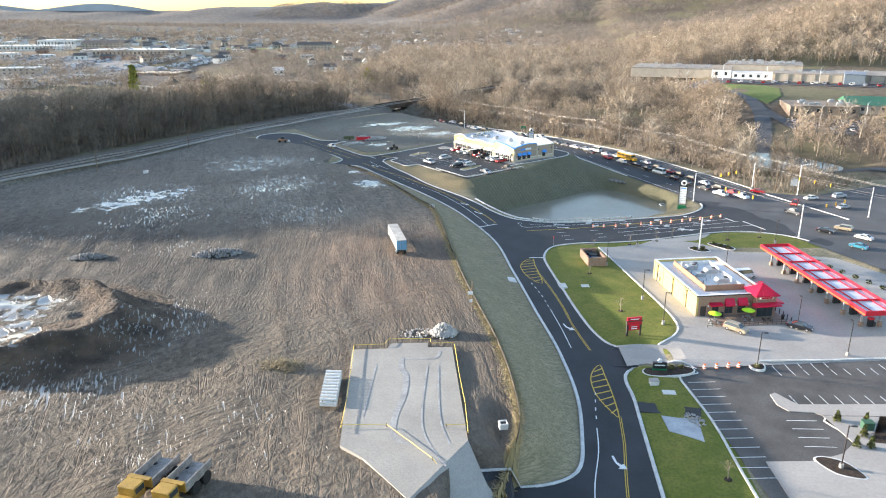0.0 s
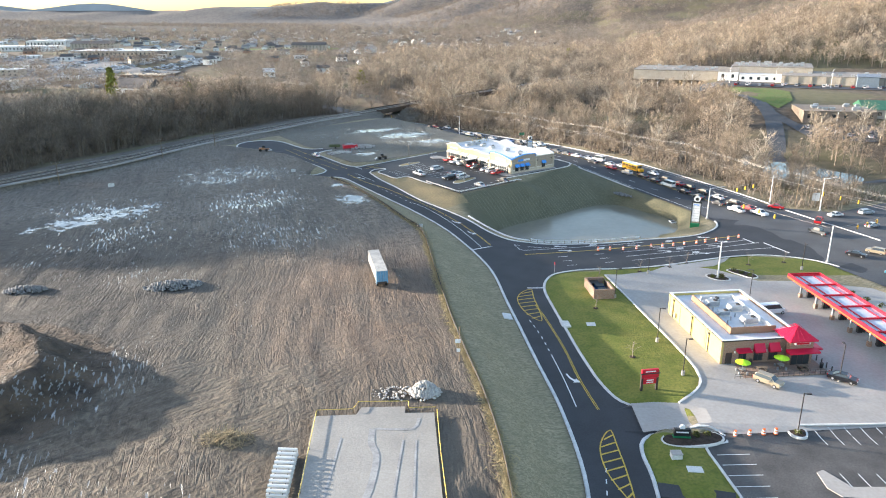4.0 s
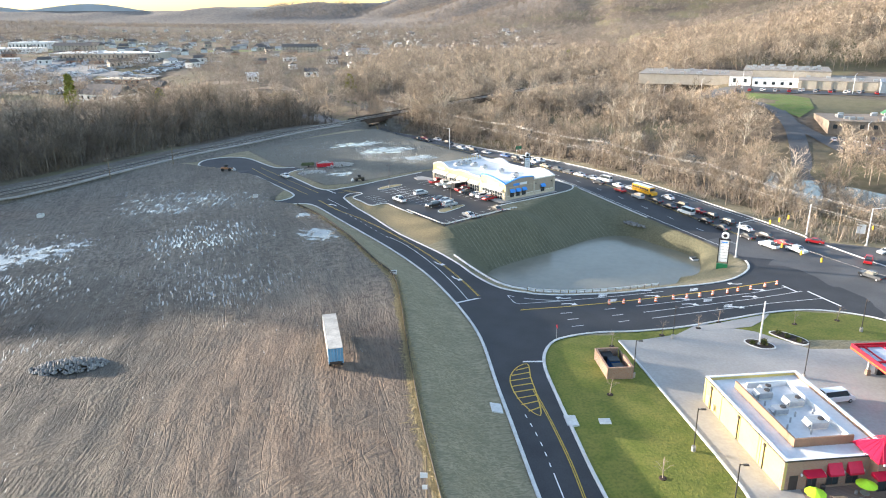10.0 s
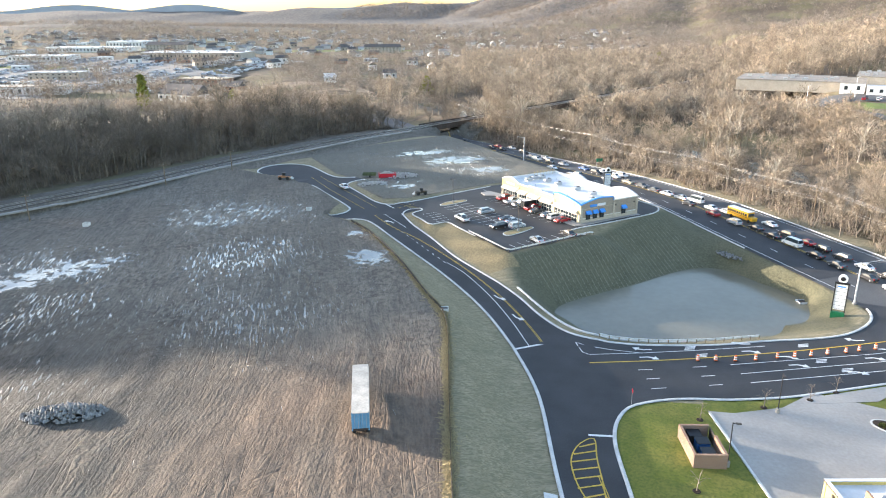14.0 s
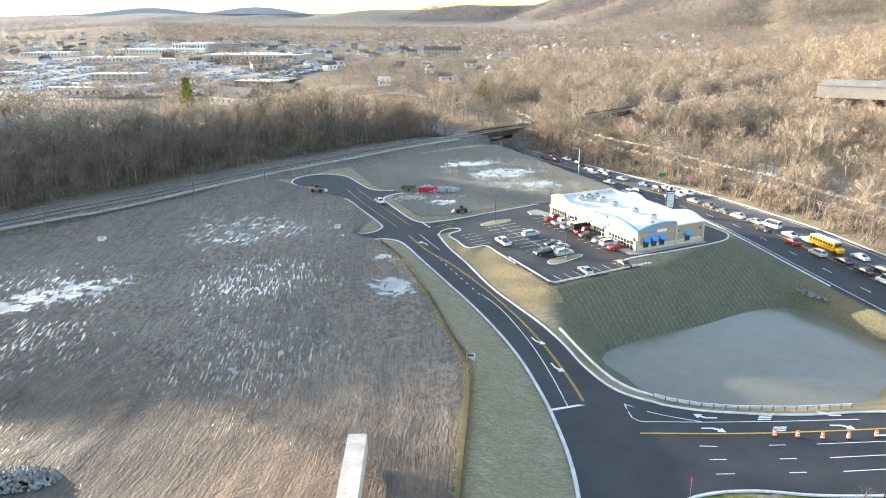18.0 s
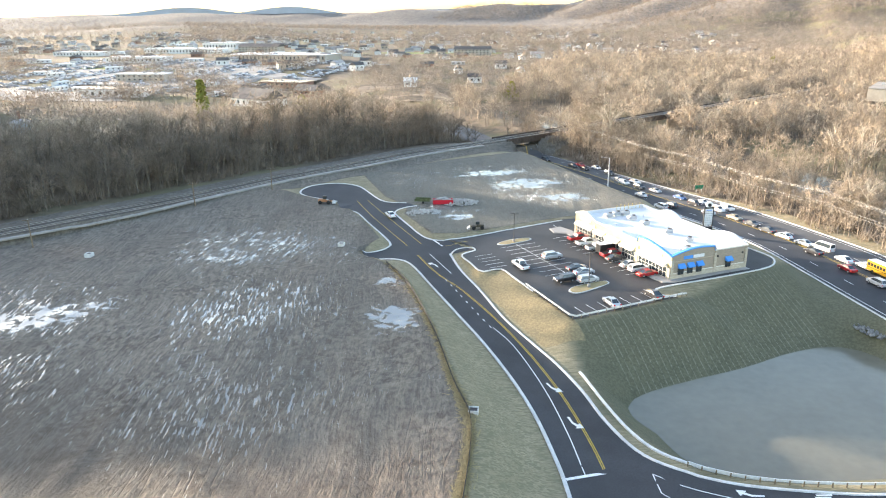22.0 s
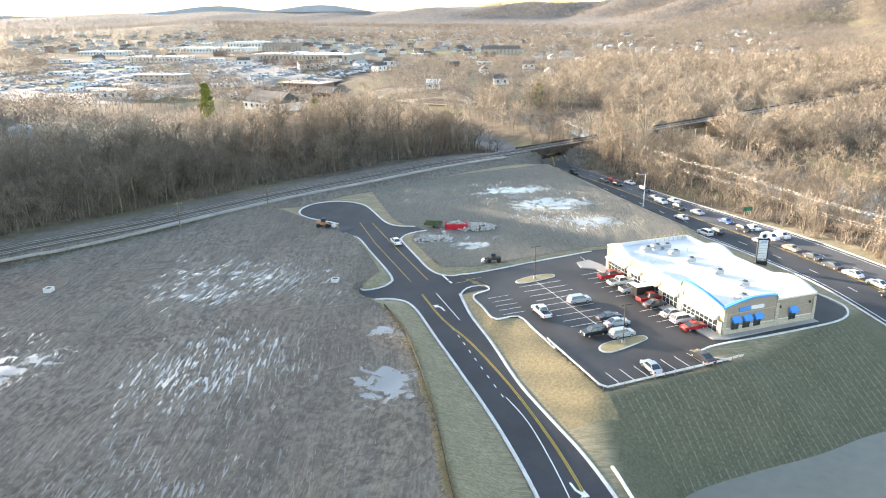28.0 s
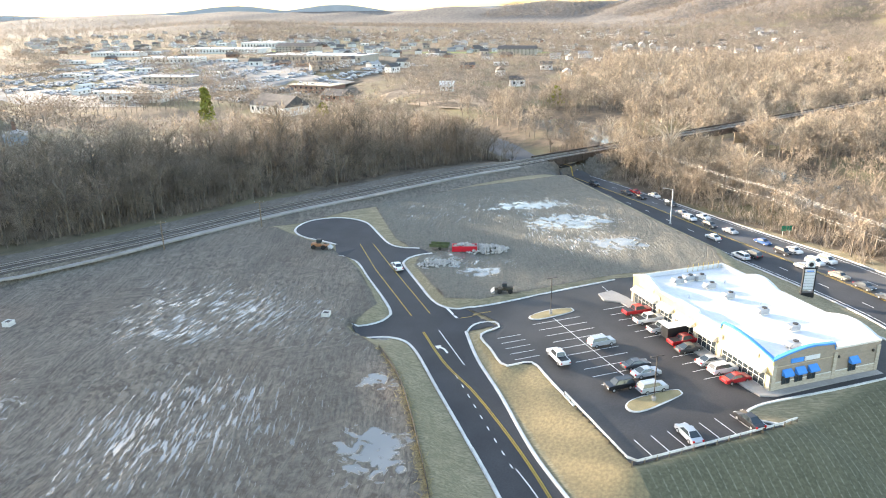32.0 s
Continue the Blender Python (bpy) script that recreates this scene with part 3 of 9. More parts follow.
soil_c = cmix(rng_(n_mid, 0.45, 0.7, 0, 0.3), soil_c, (0.15, 0.12, 0.093))
soil_c = cmix(op("MULTIPLY", att("churn"), rng_(nz(0.06, 6, None, 0.8), 0.36, 0.56, 0.45, 1.0)), soil_c, cmix(rng_(tr1, 0.4, 0.6), (0.036, 0.033, 0.029), (0.085, 0.076, 0.064)))
soil_c = cmix(rng_(nz(4.5, 5), 0.42, 0.62, 0, 0.4), soil_c, (0.085, 0.068, 0.052))
soil_c = cmix(op("MULTIPLY", att("reddish"), rng_(n_big, 0.3, 0.6, 0.5, 0.9)), soil_c, cmix(rng_(tr1, 0.36, 0.64), (0.10, 0.062, 0.04), (0.25, 0.17, 0.115)))
# northern soil painted lighter and greyer, to lift it under the hill's shadow
soil_c = cmix(op("MULTIPLY", op("SUBTRACT", 1.0, att("south")), rng_(n_big, 0.3, 0.7, 0.3, 0.6)), soil_c, cmix(rng_(tr1, 0.4, 0.6), (0.1, 0.09, 0.074), (0.272, 0.247, 0.206)))
soil_c = cmix(rng_(nz(0.06, 6, along(15, 3), 1.0), 0.52, 0.62, 0, 0.45), soil_c, cmix(rng_(n_fine, 0.35, 0.65), (0.07, 0.062, 0.05), (0.125, 0.11, 0.09)))
soil_c = cmix(op("MULTIPLY", att("nfield"), 0.7), soil_c, cmix(rng_(n_fine, 0.35, 0.65), (0.10, 0.10, 0.082), (0.175, 0.165, 0.13)))
soil_c = cmix(rng_(att("turns"), -0.02, 0.17, 0, 0.5), soil_c, cmix(rng_(tr1, 0.4, 0.6), (0.05, 0.041, 0.032), (0.19, 0.155, 0.11)))
soil_c = cmix(rng_(tr2, 0.52, 0.7, 0, 0.45), soil_c, (0.08, 0.066, 0.054))
seed_c = cmix(rng_(n_mid, 0.35, 0.7), (0.27, 0.225, 0.14), (0.355, 0.29, 0.185))
ms = N("ShaderNodeMapping")
ms.vector_type = "TEXTURE"
ms.inputs["Rotation"].default_value = (0, 0, radians(-62))
ms.inputs["Scale"].default_value = (1.0, 7.0, 1.0)
L(geo.outputs["Position"], ms.inputs["Vector"])
seed_c = cmix(rng_(nz(2.4, 6, ms.outputs[0], 1.5), 0.42, 0.6, 0, 0.75), seed_c, (0.15, 0.138, 0.078))
seed_c = cmix(rng_(n_fine, 0.4, 0.75, 0, 0.5), seed_c, (0.19, 0.175, 0.11))
wv = N("ShaderNodeTexWave")
wv.inputs["Scale"].default_value, wv.inputs["Distortion"].default_value, wv.inputs["Detail"].default_value = 0.24, 0.35, 2
mw = N("ShaderNodeMapping")
mw.inputs["Rotation"].default_value = (0, 0, radians(-36))
L(geo.outputs["Position"], mw.inputs["Vector"])
L(mw.outputs[0], wv.inputs["Vector"])
rowf = op("MULTIPLY", att("rows"), op("MULTIPLY", rng_(wv.outputs["Fac"], 0.9, 0.99), rng_(n_fine, 0.35, 0.6)))
# grey-green cover of the pond banks, darkened further in colour to stand for shade
seed_c = cmix(op("MULTIPLY", att("bank"), rng_(n_mid, 0.3, 0.7, 0.8, 1.0)), seed_c, cmix(rng_(n_fine, 0.4, 0.62), (0.088, 0.086, 0.052), (0.128, 0.12, 0.072)))
seed_c = cmix(op("MULTIPLY", rowf, 0.36), seed_c, (0.36, 0.34, 0.26))
straw_c = cmix(rng_(n_fine, 0.35, 0.65), (0.29, 0.228, 0.122), (0.20, 0.158, 0.088))
lawn_c = cmix(rng_(n_mid, 0.35, 0.65), (0.135, 0.155, 0.022), (0.205, 0.195, 0.04))
lawn_c = cmix(rng_(n_fine, 0.4, 0.7, 0, 0.5), lawn_c, (0.045, 0.07, 0.012))
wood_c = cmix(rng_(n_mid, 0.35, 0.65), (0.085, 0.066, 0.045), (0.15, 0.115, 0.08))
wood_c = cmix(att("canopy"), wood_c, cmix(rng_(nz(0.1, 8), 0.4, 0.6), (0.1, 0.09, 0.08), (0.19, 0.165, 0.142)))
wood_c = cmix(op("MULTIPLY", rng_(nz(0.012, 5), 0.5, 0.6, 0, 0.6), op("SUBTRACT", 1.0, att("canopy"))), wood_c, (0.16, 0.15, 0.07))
edge = op("SUBTRACT", n_mid, 0.5)


def soft(name, k=0.5):
    return rng_(op("ADD", att(name), op("MULTIPLY", edge, k)), 0.42, 0.58)


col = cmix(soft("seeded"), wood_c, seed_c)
col = cmix(soft("lawn", 0.2), col, lawn_c)
soil_c = cmix(op("MULTIPLY", soft("mound", 0.8), 0.92), soil_c, cmix(rng_(n_mid, 0.35, 0.65), (0.04, 0.03, 0.022), (0.115, 0.083, 0.057)))
col = cmix(soft("soil", 0.6), col, soil_c)
col = cmix(soft("straw", 0.8), col, straw_c)
wet_f = rng_(op("ADD", att("wet"), op("MULTIPLY", op("SUBTRACT", nz(0.45, 6, None, 0.6), 0.5), 2.2)), 0.8, 0.92)
# rain water standing in short runs along the wheel ruts
streak = []
for ang_, sy_ in ((25, 8.0), (2, 8.0)):
    streak.append(nz(2.6, 2.5, along(ang_, sy_, False)))
sm_ = N("ShaderNodeMix")
L(rng_(att("rutturn"), 0.3, 0.6), sm_.inputs[0])
L(streak[0], sm_.inputs[2])
L(streak[1], sm_.inputs[3])
rut_f = rng_(op("ADD", op("ADD", sm_.outputs[0], op("MULTIPLY", att("ruts"), 0.24)), op("MULTIPLY", op("SUBTRACT", nz(0.16, 4), 0.5), 0.3)), 0.758, 0.79)
wet_all = op("MAXIMUM", wet_f, op("MULTIPLY", rut_f, att("soil")))
col = cmix(wet_all, col, (0.21, 0.205, 0.19))
L(col, bs.inputs["Base Color"])
rough = op("SUBTRACT", 0.95, op("MULTIPLY", att("soil"), rng_(nz(0.3, 5), 0.35, 0.65, 0.0, 0.12)))
rm_ = N("ShaderNodeMix")
L(wet_all, rm_.inputs[0])
L(rough, rm_.inputs[2])
rm_.inputs[3].default_value = 0.16
L(rm_.outputs[0], bs.inputs["Roughness"])
L(rng_(wet_all, 0, 1, 0.35, 0.8), bs.inputs["Specular IOR Level"])
hgt = op("ADD", op("MULTIPLY", op("MULTIPLY", rng_(tr1, 0.36, 0.66), op("MULTIPLY", att("soil"), op("ADD", rng_(nz(0.055, 5), 0.4, 0.62, 0.5, 1.0), op("MULTIPLY", att("turns"), 2.0)))), 0.3), op("ADD", op("MULTIPLY", n_fine, 0.18), op("MULTIPLY", nz(4.5, 5), 0.07)))
hgt = op("ADD", hgt, op("MULTIPLY", att("mound"), op("MULTIPLY", nz(0.55, 9, None, 0.8), 2.2)))
hgt = op("ADD", hgt, op("MULTIPLY", att("canopy"), op("MULTIPLY", nz(0.12, 6), 2.5)))
hgt = op("SUBTRACT", hgt, op("MULTIPLY", op("MULTIPLY", rid_f, att("soil")), 0.25))
hgt = op("MULTIPLY", hgt, op("SUBTRACT", 1.0, wet_all))
bp = N("ShaderNodeBump")
bp.inputs["Strength"].default_value, bp.inputs["Distance"].default_value = 1.0, 0.6
L(hgt, bp.inputs["Height"])
L(bp.outputs[0], bs.inputs["Normal"])
gm.materials.append(GM)

# ---------------------------------------------------------------- roads, lots, water
road = drape("road", ROAD, 0.03, ASPHALT)
tagged(road, "new black asphalt access road with turning circle", "road", kind="structure")
highway = drape("highway_road", HWY, 0.0, ASPHALT_OLD, 8)
tagged(highway, "worn grey asphalt highway beside the site", "road", kind="structure")
east_leg = drape("side_road", EAST_LEG, 0.05, ASPHALT_OLD, 8)
tagged(east_leg, "worn asphalt side road joining the highway", "road", kind="structure")
pad_lot = drape("parking_ground", PAD_LOT, 0.05, ASPHALT_WARM)
tagged(pad_lot, "dark asphalt parking lot on a raised pad", "parking lot", kind="structure")
gas_lot = drape("forecourt_pavement", GAS_LOT, 0.045, CONCRETE, 4)
tagged(gas_lot, "pale concrete forecourt of the filling station", "pavement", kind="structure")
s_lot = drape("south_parking_ground", S_LOT, 0.04, ASPHALT_S)
tagged(s_lot, "grey asphalt car park with white stall lines", "parking lot", kind="structure")
WATER = mat("muddy_pond_water", (0.19, 0.175, 0.13), 0.16, var=0.05, scale=0.1, spec=0.4)
pw = mesh_ob("pond_water", [(-4, 206, -4.85), (58, 206, -4.85), (58, 264, -4.85), (-4, 264, -4.85)], [(0, 1, 2, 3)], WATER)
tagged(pw, "still muddy grey-green water of a detention pond", "pond", kind="structure")
RIVER = mat("river_water", (0.17, 0.17, 0.15), 0.08, var=0.08, scale=0.05)
rv = ribbon("river_water", offset(HWY_R[12:], -62), 92, 0, RIVER, 0, 12, zf=lambda X, Y: np.full(np.shape(X), -5.2))
tagged(rv, "grey-brown flooded river among bare trees", "river", kind="structure")
# ---------------------------------------------------------------- kerbs
def kerb_line(name, pts, label, gutter=True, side=0.0):
    k = ribbon(name, pts, 0.35, -0.02, KERB, 0.2, 1.5, side=side)
    tagged(k, label, "kerb", kind="structure")
    if gutter:
        g = ribbon("gutter", pts, 0.6, 0.05, KERB, 0, 1.5, side=side)
        g.parent = k
    return k


for nm, pts, sd_ in (("kerb_1", A_LEFT, -0.3), ("kerb_2", NOSE_A, -0.3), ("kerb_3", CUL, -0.3), ("kerb_4", LOT_N, -0.3), ("kerb_5", A_RIGHT[:-6], -0.3),
                     ("kerb_6", B_SOUTH[4:], -0.3), ("kerb_7", S_KERB, -0.3)):
    kerb_line(nm, pts, "pale new concrete kerb with gutter along the access road", side=sd_)
NOSE_B = smooth([(-48.4, 272.4), (-48.3, 275), (-46.8, 276.9), (-45, 277.2), (-43.6, 276), (-43, 274.6), (-45.2, 270.5), (-41.5, 265.5), (-37.9, 260.8), (-35.8, 261.8), (-33.4, 263.2),
                 (-29, 258), (-24, 252)], 4)
kerb_line("kerb_8", NOSE_B, "pale concrete kerb round the straw-covered island", False)
kerb_line("kerb_9", smooth([(4.6, 256.5), (1, 256.6), (-0.6, 257.6), (2, 261.6), (10.5, 268.2), (19.5, 275.6), (24, 280.5), (25.2, 285), (24, 289.5), (20, 293), (6, 305), (-8, 317)], 4),
          "pale concrete kerb round the raised parking lot", False)
kerb_line("kerb_10", smooth([(24.2, 179.8), (28.6, 160), (33, 139.3), (33.8, 131), (32.3, 126.3), (28.1, 121.4)], 4), "pale concrete kerb between lawn and forecourt", False)
kerb_line("kerb_11", smooth([(28, 114.6), (31.5, 114.6), (33.4, 113), (32.6, 111.4), (29.6, 110.8), (30.2, 105), (31, 99.5), (31.6, 93.2), (31.7, 87), (31.9, 81), (32.5, 70)], 4),
          "pale concrete kerb along the car park", False)
kerb_line("kerb_12", smooth([(45, 116.4), (58, 118), (68, 119.6), (90, 121)], 4), "pale concrete kerb behind the parking stalls", False)
kerb_line("kerb_13", HWY_R[10:44], "pale concrete barrier kerb along the highway", False)
kerb_line("kerb_14", HWY_L[6:34], "pale concrete kerb along the highway", False)

# ---------------------------------------------------------------- road markings
def stripe(name, pts, w, material, off=0.075, step=2.0):
    s = ribbon(name, pts, w, off, material, 0, step)
    s.parent = road
    return s


def dashes(pts, w, on, gap, material):
    p = resample(pts, 0.5)
    n = int(on / 0.5)
    k = int((on + gap) / 0.5)
    for i in range(0, len(p) - n, k):
        stripe("road_stripe", p[i:i + n + 1], w, material)


YEL_A = smooth([(-3, 199.8), (-6, 206.4), (-11.6, 216.9), (-18.2, 227.2), (-25.5, 237), (-31, 243.6), (-38, 251.2), (-41.8, 254.9), (-46.2, 258.6), (-50, 262.4), (-56.2, 269.7)])
for s_ in (-0.14, 0.14):
    stripe("centre_line", offset(YEL_A, s_), 0.13, YELLOW_PAINT)
YEL_S = smooth([(6.9, 160), (9.0, 150.9), (11.3, 140), (13, 129), (15.1, 119.7)])
YEL_S0 = smooth([(17.2, 97), (16.9, 92), (16.6, 88.5), (15.2, 77), (14, 60)])
for s_ in (-0.14, 0.14):
    stripe("centre_line", offset(YEL_S, s_), 0.13, YELLOW_PAINT)
    stripe("centre_line", offset(YEL_S0, s_), 0.13, YELLOW_PAINT)


def hatch(outline, n):
    o = smooth(outline, 4, True)
    stripe("hatch_line", o + [o[0]], 0.2, YELLOW_PAINT, step=0.8)
    xs, ys = [p[0] for p in o], [p[1] for p in o]
    y0, y1 = min(ys), max(ys)
    for i in range(1, n):
        y = y0 + (y1 - y0) * i / n
        hit = []
        for (ax, ay), (bx, by) in zip(o, o[1:] + o[:1]):
            if (ay > y) != (by > y):
                hit.append(ax + (bx - ax) * (y - ay) / (by - ay))
        if len(hit) >= 2:
            stripe("hatch_line", [(min(hit), y - 0.7), (max(hit), y + 0.7)], 0.28, YELLOW_PAINT)


hatch([(6.2, 169.2), (3.9, 167), (3.0, 162.5), (4.6, 156), (7.6, 151.8), (7.4, 158), (6.6, 164)], 9)
hatch([(16.2, 114.2), (14.6, 111.6), (13.9, 108), (14.4, 103), (16.6, 97.2), (17.1, 97.6), (17, 104), (16.6, 110)], 9)
# white lines
stripe("stop_line", [(-8.0, 196.9), (-2.7, 200.2)], 0.55, WHITE_PAINT)
stripe("stop_line", [(5.4, 170), (9.2, 170.3)], 0.5, WHITE_PAINT)
stripe("stop_line", [(-56.2, 281), (-52.2, 276.9)], 0.5, WHITE_PAINT)
stripe("lane_line", smooth([(-5.7, 198.7), (-9.7, 208), (-15.5, 219.4), (-23.2, 231.6), (-28.8, 237.9)]), 0.17, WHITE_PAINT)
dashes(smooth([(-29.2, 237.8), (-35.8, 246), (-42, 253.8), (-46, 258.6)]), 0.17, 1.0, 2.0, WHITE_PAINT)
stripe("lane_line", [(-53.6, 271.1), (-44.8, 261)], 0.17, WHITE_PAINT)
for a, b in (((-90.8, 309.3), (-79.4, 295.3)), ((-79.4, 295.3), (-61, 275)), ((-87.6, 310.3), (-76, 297.1)), ((-76, 297.1), (-58, 277.2))):
    stripe("centre_line", [a, b], 0.14, YELLOW_PAINT)
stripe("centre_line", [(-51.6, 277.1), (-46.8, 281)], 0.14, YELLOW_PAINT)
stripe("lane_line", smooth([(8.7, 137.7), (10.3, 129), (11.6, 120.4)]), 0.17, WHITE_PAINT)
stripe("lane_line", smooth([(13.1, 93.5), (12.6, 87.2), (10.8, 77), (10, 62)]), 0.17, WHITE_PAINT)
dashes(smooth([(5.2, 152), (7.2, 145), (8.6, 138)]), 0.17, 1.0, 1.6, WHITE_PAINT)
dashes(smooth([(14.2, 104.5), (13.6, 99), (13.2, 94)]), 0.17, 1.0, 1.6, WHITE_PAINT)
# cross road
stripe("lane_line", [(3, 201.5), (4.7, 196.7), (15, 199.4), (26.5, 203), (38.2, 207)], 0.17, WHITE_PAINT)
stripe("lane_line", smooth([(3, 201.5), (8, 199.9), (15, 199.4)]), 0.17, WHITE_PAINT)
stripe("centre_line", smooth([(5.6, 193.6), (18, 197), (30.5, 201.2), (45.4, 206.8), (58, 212.2), (66.5, 216)]), 0.3, YELLOW_PAINT)
for row in (((14, 192.5), (16.5, 193.1)), ((23.7, 195.5), (26.1, 196.3)), ((15.2, 189.4), (17.5, 190.1)), ((24.7, 192.3), (27.1, 193.1)), ((15.8, 186.1), (18.3, 186.9)), ((25.5, 189.2), (27.8, 190))):
    stripe("road_stripe", row, 0.17, WHITE_PAINT)
for row in (((30.5, 197.8), (57.5, 207.6), (67, 212)), ((31.6, 194.6), (58, 204.6), (70, 210)), ((32.7, 191.6), (60, 202), (73, 206))):
    stripe("lane_line", row, 0.17, WHITE_PAINT)
stripe("stop_line", [(66.8, 213.3), (68.6, 209.4)], 0.5, WHITE_PAINT)
stripe("stop_line", [(71.2, 210), (75, 201.6)], 0.5, WHITE_PAINT)


def arrow(x, y, ang, turn=1):
    """Painted turn arrow: a bent stem with a head."""
    pts = [(-0.12, -1.5), (0.12, -1.5), (0.2, -0.2), (0.75, 0.55), (0.62, 0.75), (1.6, 0.95), (1.15, 0.0), (1.0, 0.22), (0.45, -0.5), (0.42, -1.5)]
    pts = [(-0.2, -1.6), (0.1, -1.6), (0.2, -0.3), (0.62, 0.35), (0.95, 0.1), (1.15, 1.25), (0.05, 1.1), (0.35, 0.75), (-0.1, -0.1)]
    c, s = math.cos(ang), math.sin(ang)
    pts = [(px * turn * 1.15, py * 1.15) for px, py in pts]
    world_pts = [(x + px * c - py * s, y + px * s + py * c) for px, py in pts]
    z = gz([p[0] for p in world_pts], [p[1] for p in world_pts]) + 0.085
    bm = bmesh.new()
    bm.faces.new([bm.verts.new((p[0], p[1], h)) for p, h in zip(world_pts, z)])
    bm.normal_update()
    if bm.faces[:][0].normal.z < 0:
        bmesh.ops.reverse_faces(bm, faces=bm.faces[:])
    bmesh.ops.triangulate(bm, faces=bm.faces[:])
    a = part("turn_arrow", bm, WHITE_PAINT, road)


for x, y, a in ((11.4, 129.1, -165), (14.7, 84.4, -175), (-14, 219.2, -145), (-9.2, 210.2, -152), (-50.2, 265.2, 40)):
    arrow(x, y, radians(a), -1)
for x, y, a in ((15.3, 200.7, 110), (34, 206.9, 110), (16.3, 198.1, -70), (35.2, 204.4, -70), (41.4, 203.4, -70), (42.5, 200.3, -70), (57, 206, -70), (60, 210.3, -70), (56, 213, 110), (52, 199.5, -70)):
    arrow(x, y, radians(a), 1)
for x, y in ((24.2, 203.4), (25.9, 200.6), (45.5, 208.8), (47, 202.6), (50.5, 199.8)):
    for k in (-0.55, 0, 0.55):
        stripe("painted_word_bar", [(x - 1.0 + k * 0.3, y - 0.35 + k), (x + 1.0 + k * 0.3, y + 0.35 + k)], 0.28, WHITE_PAINT)
# highway lane lines
HL, HR = resample(HWY_L[:46], 1.0), resample(HWY_R[14:60], 1.0)


def hwy_line(f, n=80):
    """A line along the highway, at the share f of its width from the site's side."""
    out = []
    for s in np.linspace(0.0, 1.0, n):
        a = HL[int(s * (len(HL) - 1))]
        j = np.argmin(np.hypot(HR[:, 0] - a[0] - 0.0, HR[:, 1] - a[1]))
        out.append(tuple(a + (HR[j] - a) * f))
    return out


def zhw(X, Y):
    return gz(X, Y)


for f, mtl, w in ((0.44, YELLOW_PAINT, 0.16), (0.46, YELLOW_PAINT, 0.16), (0.93, WHITE_PAINT, 0.18), (0.05, WHITE_PAINT, 0.18)):
    l = ribbon("lane_line", hwy_line(f), w, 0.06, mtl)
    l.parent = highway
for f in (0.22, 0.68):
    p = resample(hwy_line(f), 1.0)
    for i in range(0, len(p) - 4, 12):
        l = ribbon("road_stripe", p[i:i + 4], 0.17, 0.06, WHITE_PAINT)
        l.parent = highway
TL = hwy_line(0.0)[2:], hwy_line(0.44)[2:]
tl_ = drape("turn_lane_road", TL[0] + TL[1][::-1], 0.03, ASPHALT, 8)
tagged(tl_, "new black asphalt turning lane along the highway", "road", kind="structure")
# stall lines
def stall(a, b, host):
    l = ribbon("stall_line", [a, b], 0.13, 0.09, WHITE_PAINT)
    l.parent = host


ax_u, ax_v = np.array((-0.661, 0.750)), np.array((0.767, 0.642))   # along and across the raised lot
row = np.array((-17.6, 262.6))
for i in range(10):
    c = row + ax_u * (i * 2.7)
    stall(c - ax_v * 4.9, c + ax_v * 4.9, pad_lot)
stall(row - ax_u * 0.2, row + ax_u * 25.5, pad_lot)
for i in range(12):
    c = np.array((-6.6, 266.3)) + ax_u * (i * 2.7)
    if i not in (4, 5):
        stall(c, c + ax_v * 5.0, pad_lot)
for i in range(8):
    c = np.array((-12.2, 242.0)) + np.array((0.735, 0.678)) * (1.0 + i * 2.7)
    stall(c, c + np.array((-0.68, 0.735)) * 4.4, pad_lot)
for i in range(5):
    c = np.array((-41.8, 270.0)) + np.array((0.6, -0.78)) * (i * 2.2)
    stall(c, c + ax_v * 4.6, pad_lot)
stall((-28.6, 300.6), (-25.6, 296.2), pad_lot)
for i in range(13):
    stall((47.0 + i * 2.45, 116.3 + i * 0.2), (47.6 + i * 2.45, 112 + i * 0.2), s_lot)
    stall((46.3 + i * 2.5, 105.0 + i * 0.13), (46.8 + i * 2.5, 101 + i * 0.13), s_lot)
for i in range(4):
    stall((43, 97 - i * 2.35), (47.7, 97.2 - i * 2.4), s_lot)
for i in range(12):
    stall((30.6 + i * 0.1, 108.4 - i * 2.45), (35.4 + i * 0.12, 108.9 - i * 2.45), s_lot)

# ---------------------------------------------------------------- islands and pavements
def island(name, pts, material, label, h=0.17, smoothk=3, rim=True):
    o = smooth(pts, smoothk, True) if smoothk else list(pts)
    z = float(np.mean(gz([p[0] for p in o], [p[1] for p in o])))
    e = empty(name, pose(0, 0, 0), label, "traffic island")
    part("kerb_rim", prism(bmesh.new(), o, z - 0.3, z + h), KERB, e)
    cx, cy = np.mean([p[0] for p in o]), np.mean([p[1] for p in o])
    inner = []
    for p in o:
        d = math.hypot(p[0] - cx, p[1] - cy)
        k = max(0.05, 1 - 0.3 / d)
        inner.append((cx + (p[0] - cx) * k, cy + (p[1] - cy) * k))
    part("planting", prism(bmesh.new(), inner, z, z + h + 0.03), material, e)
    return e


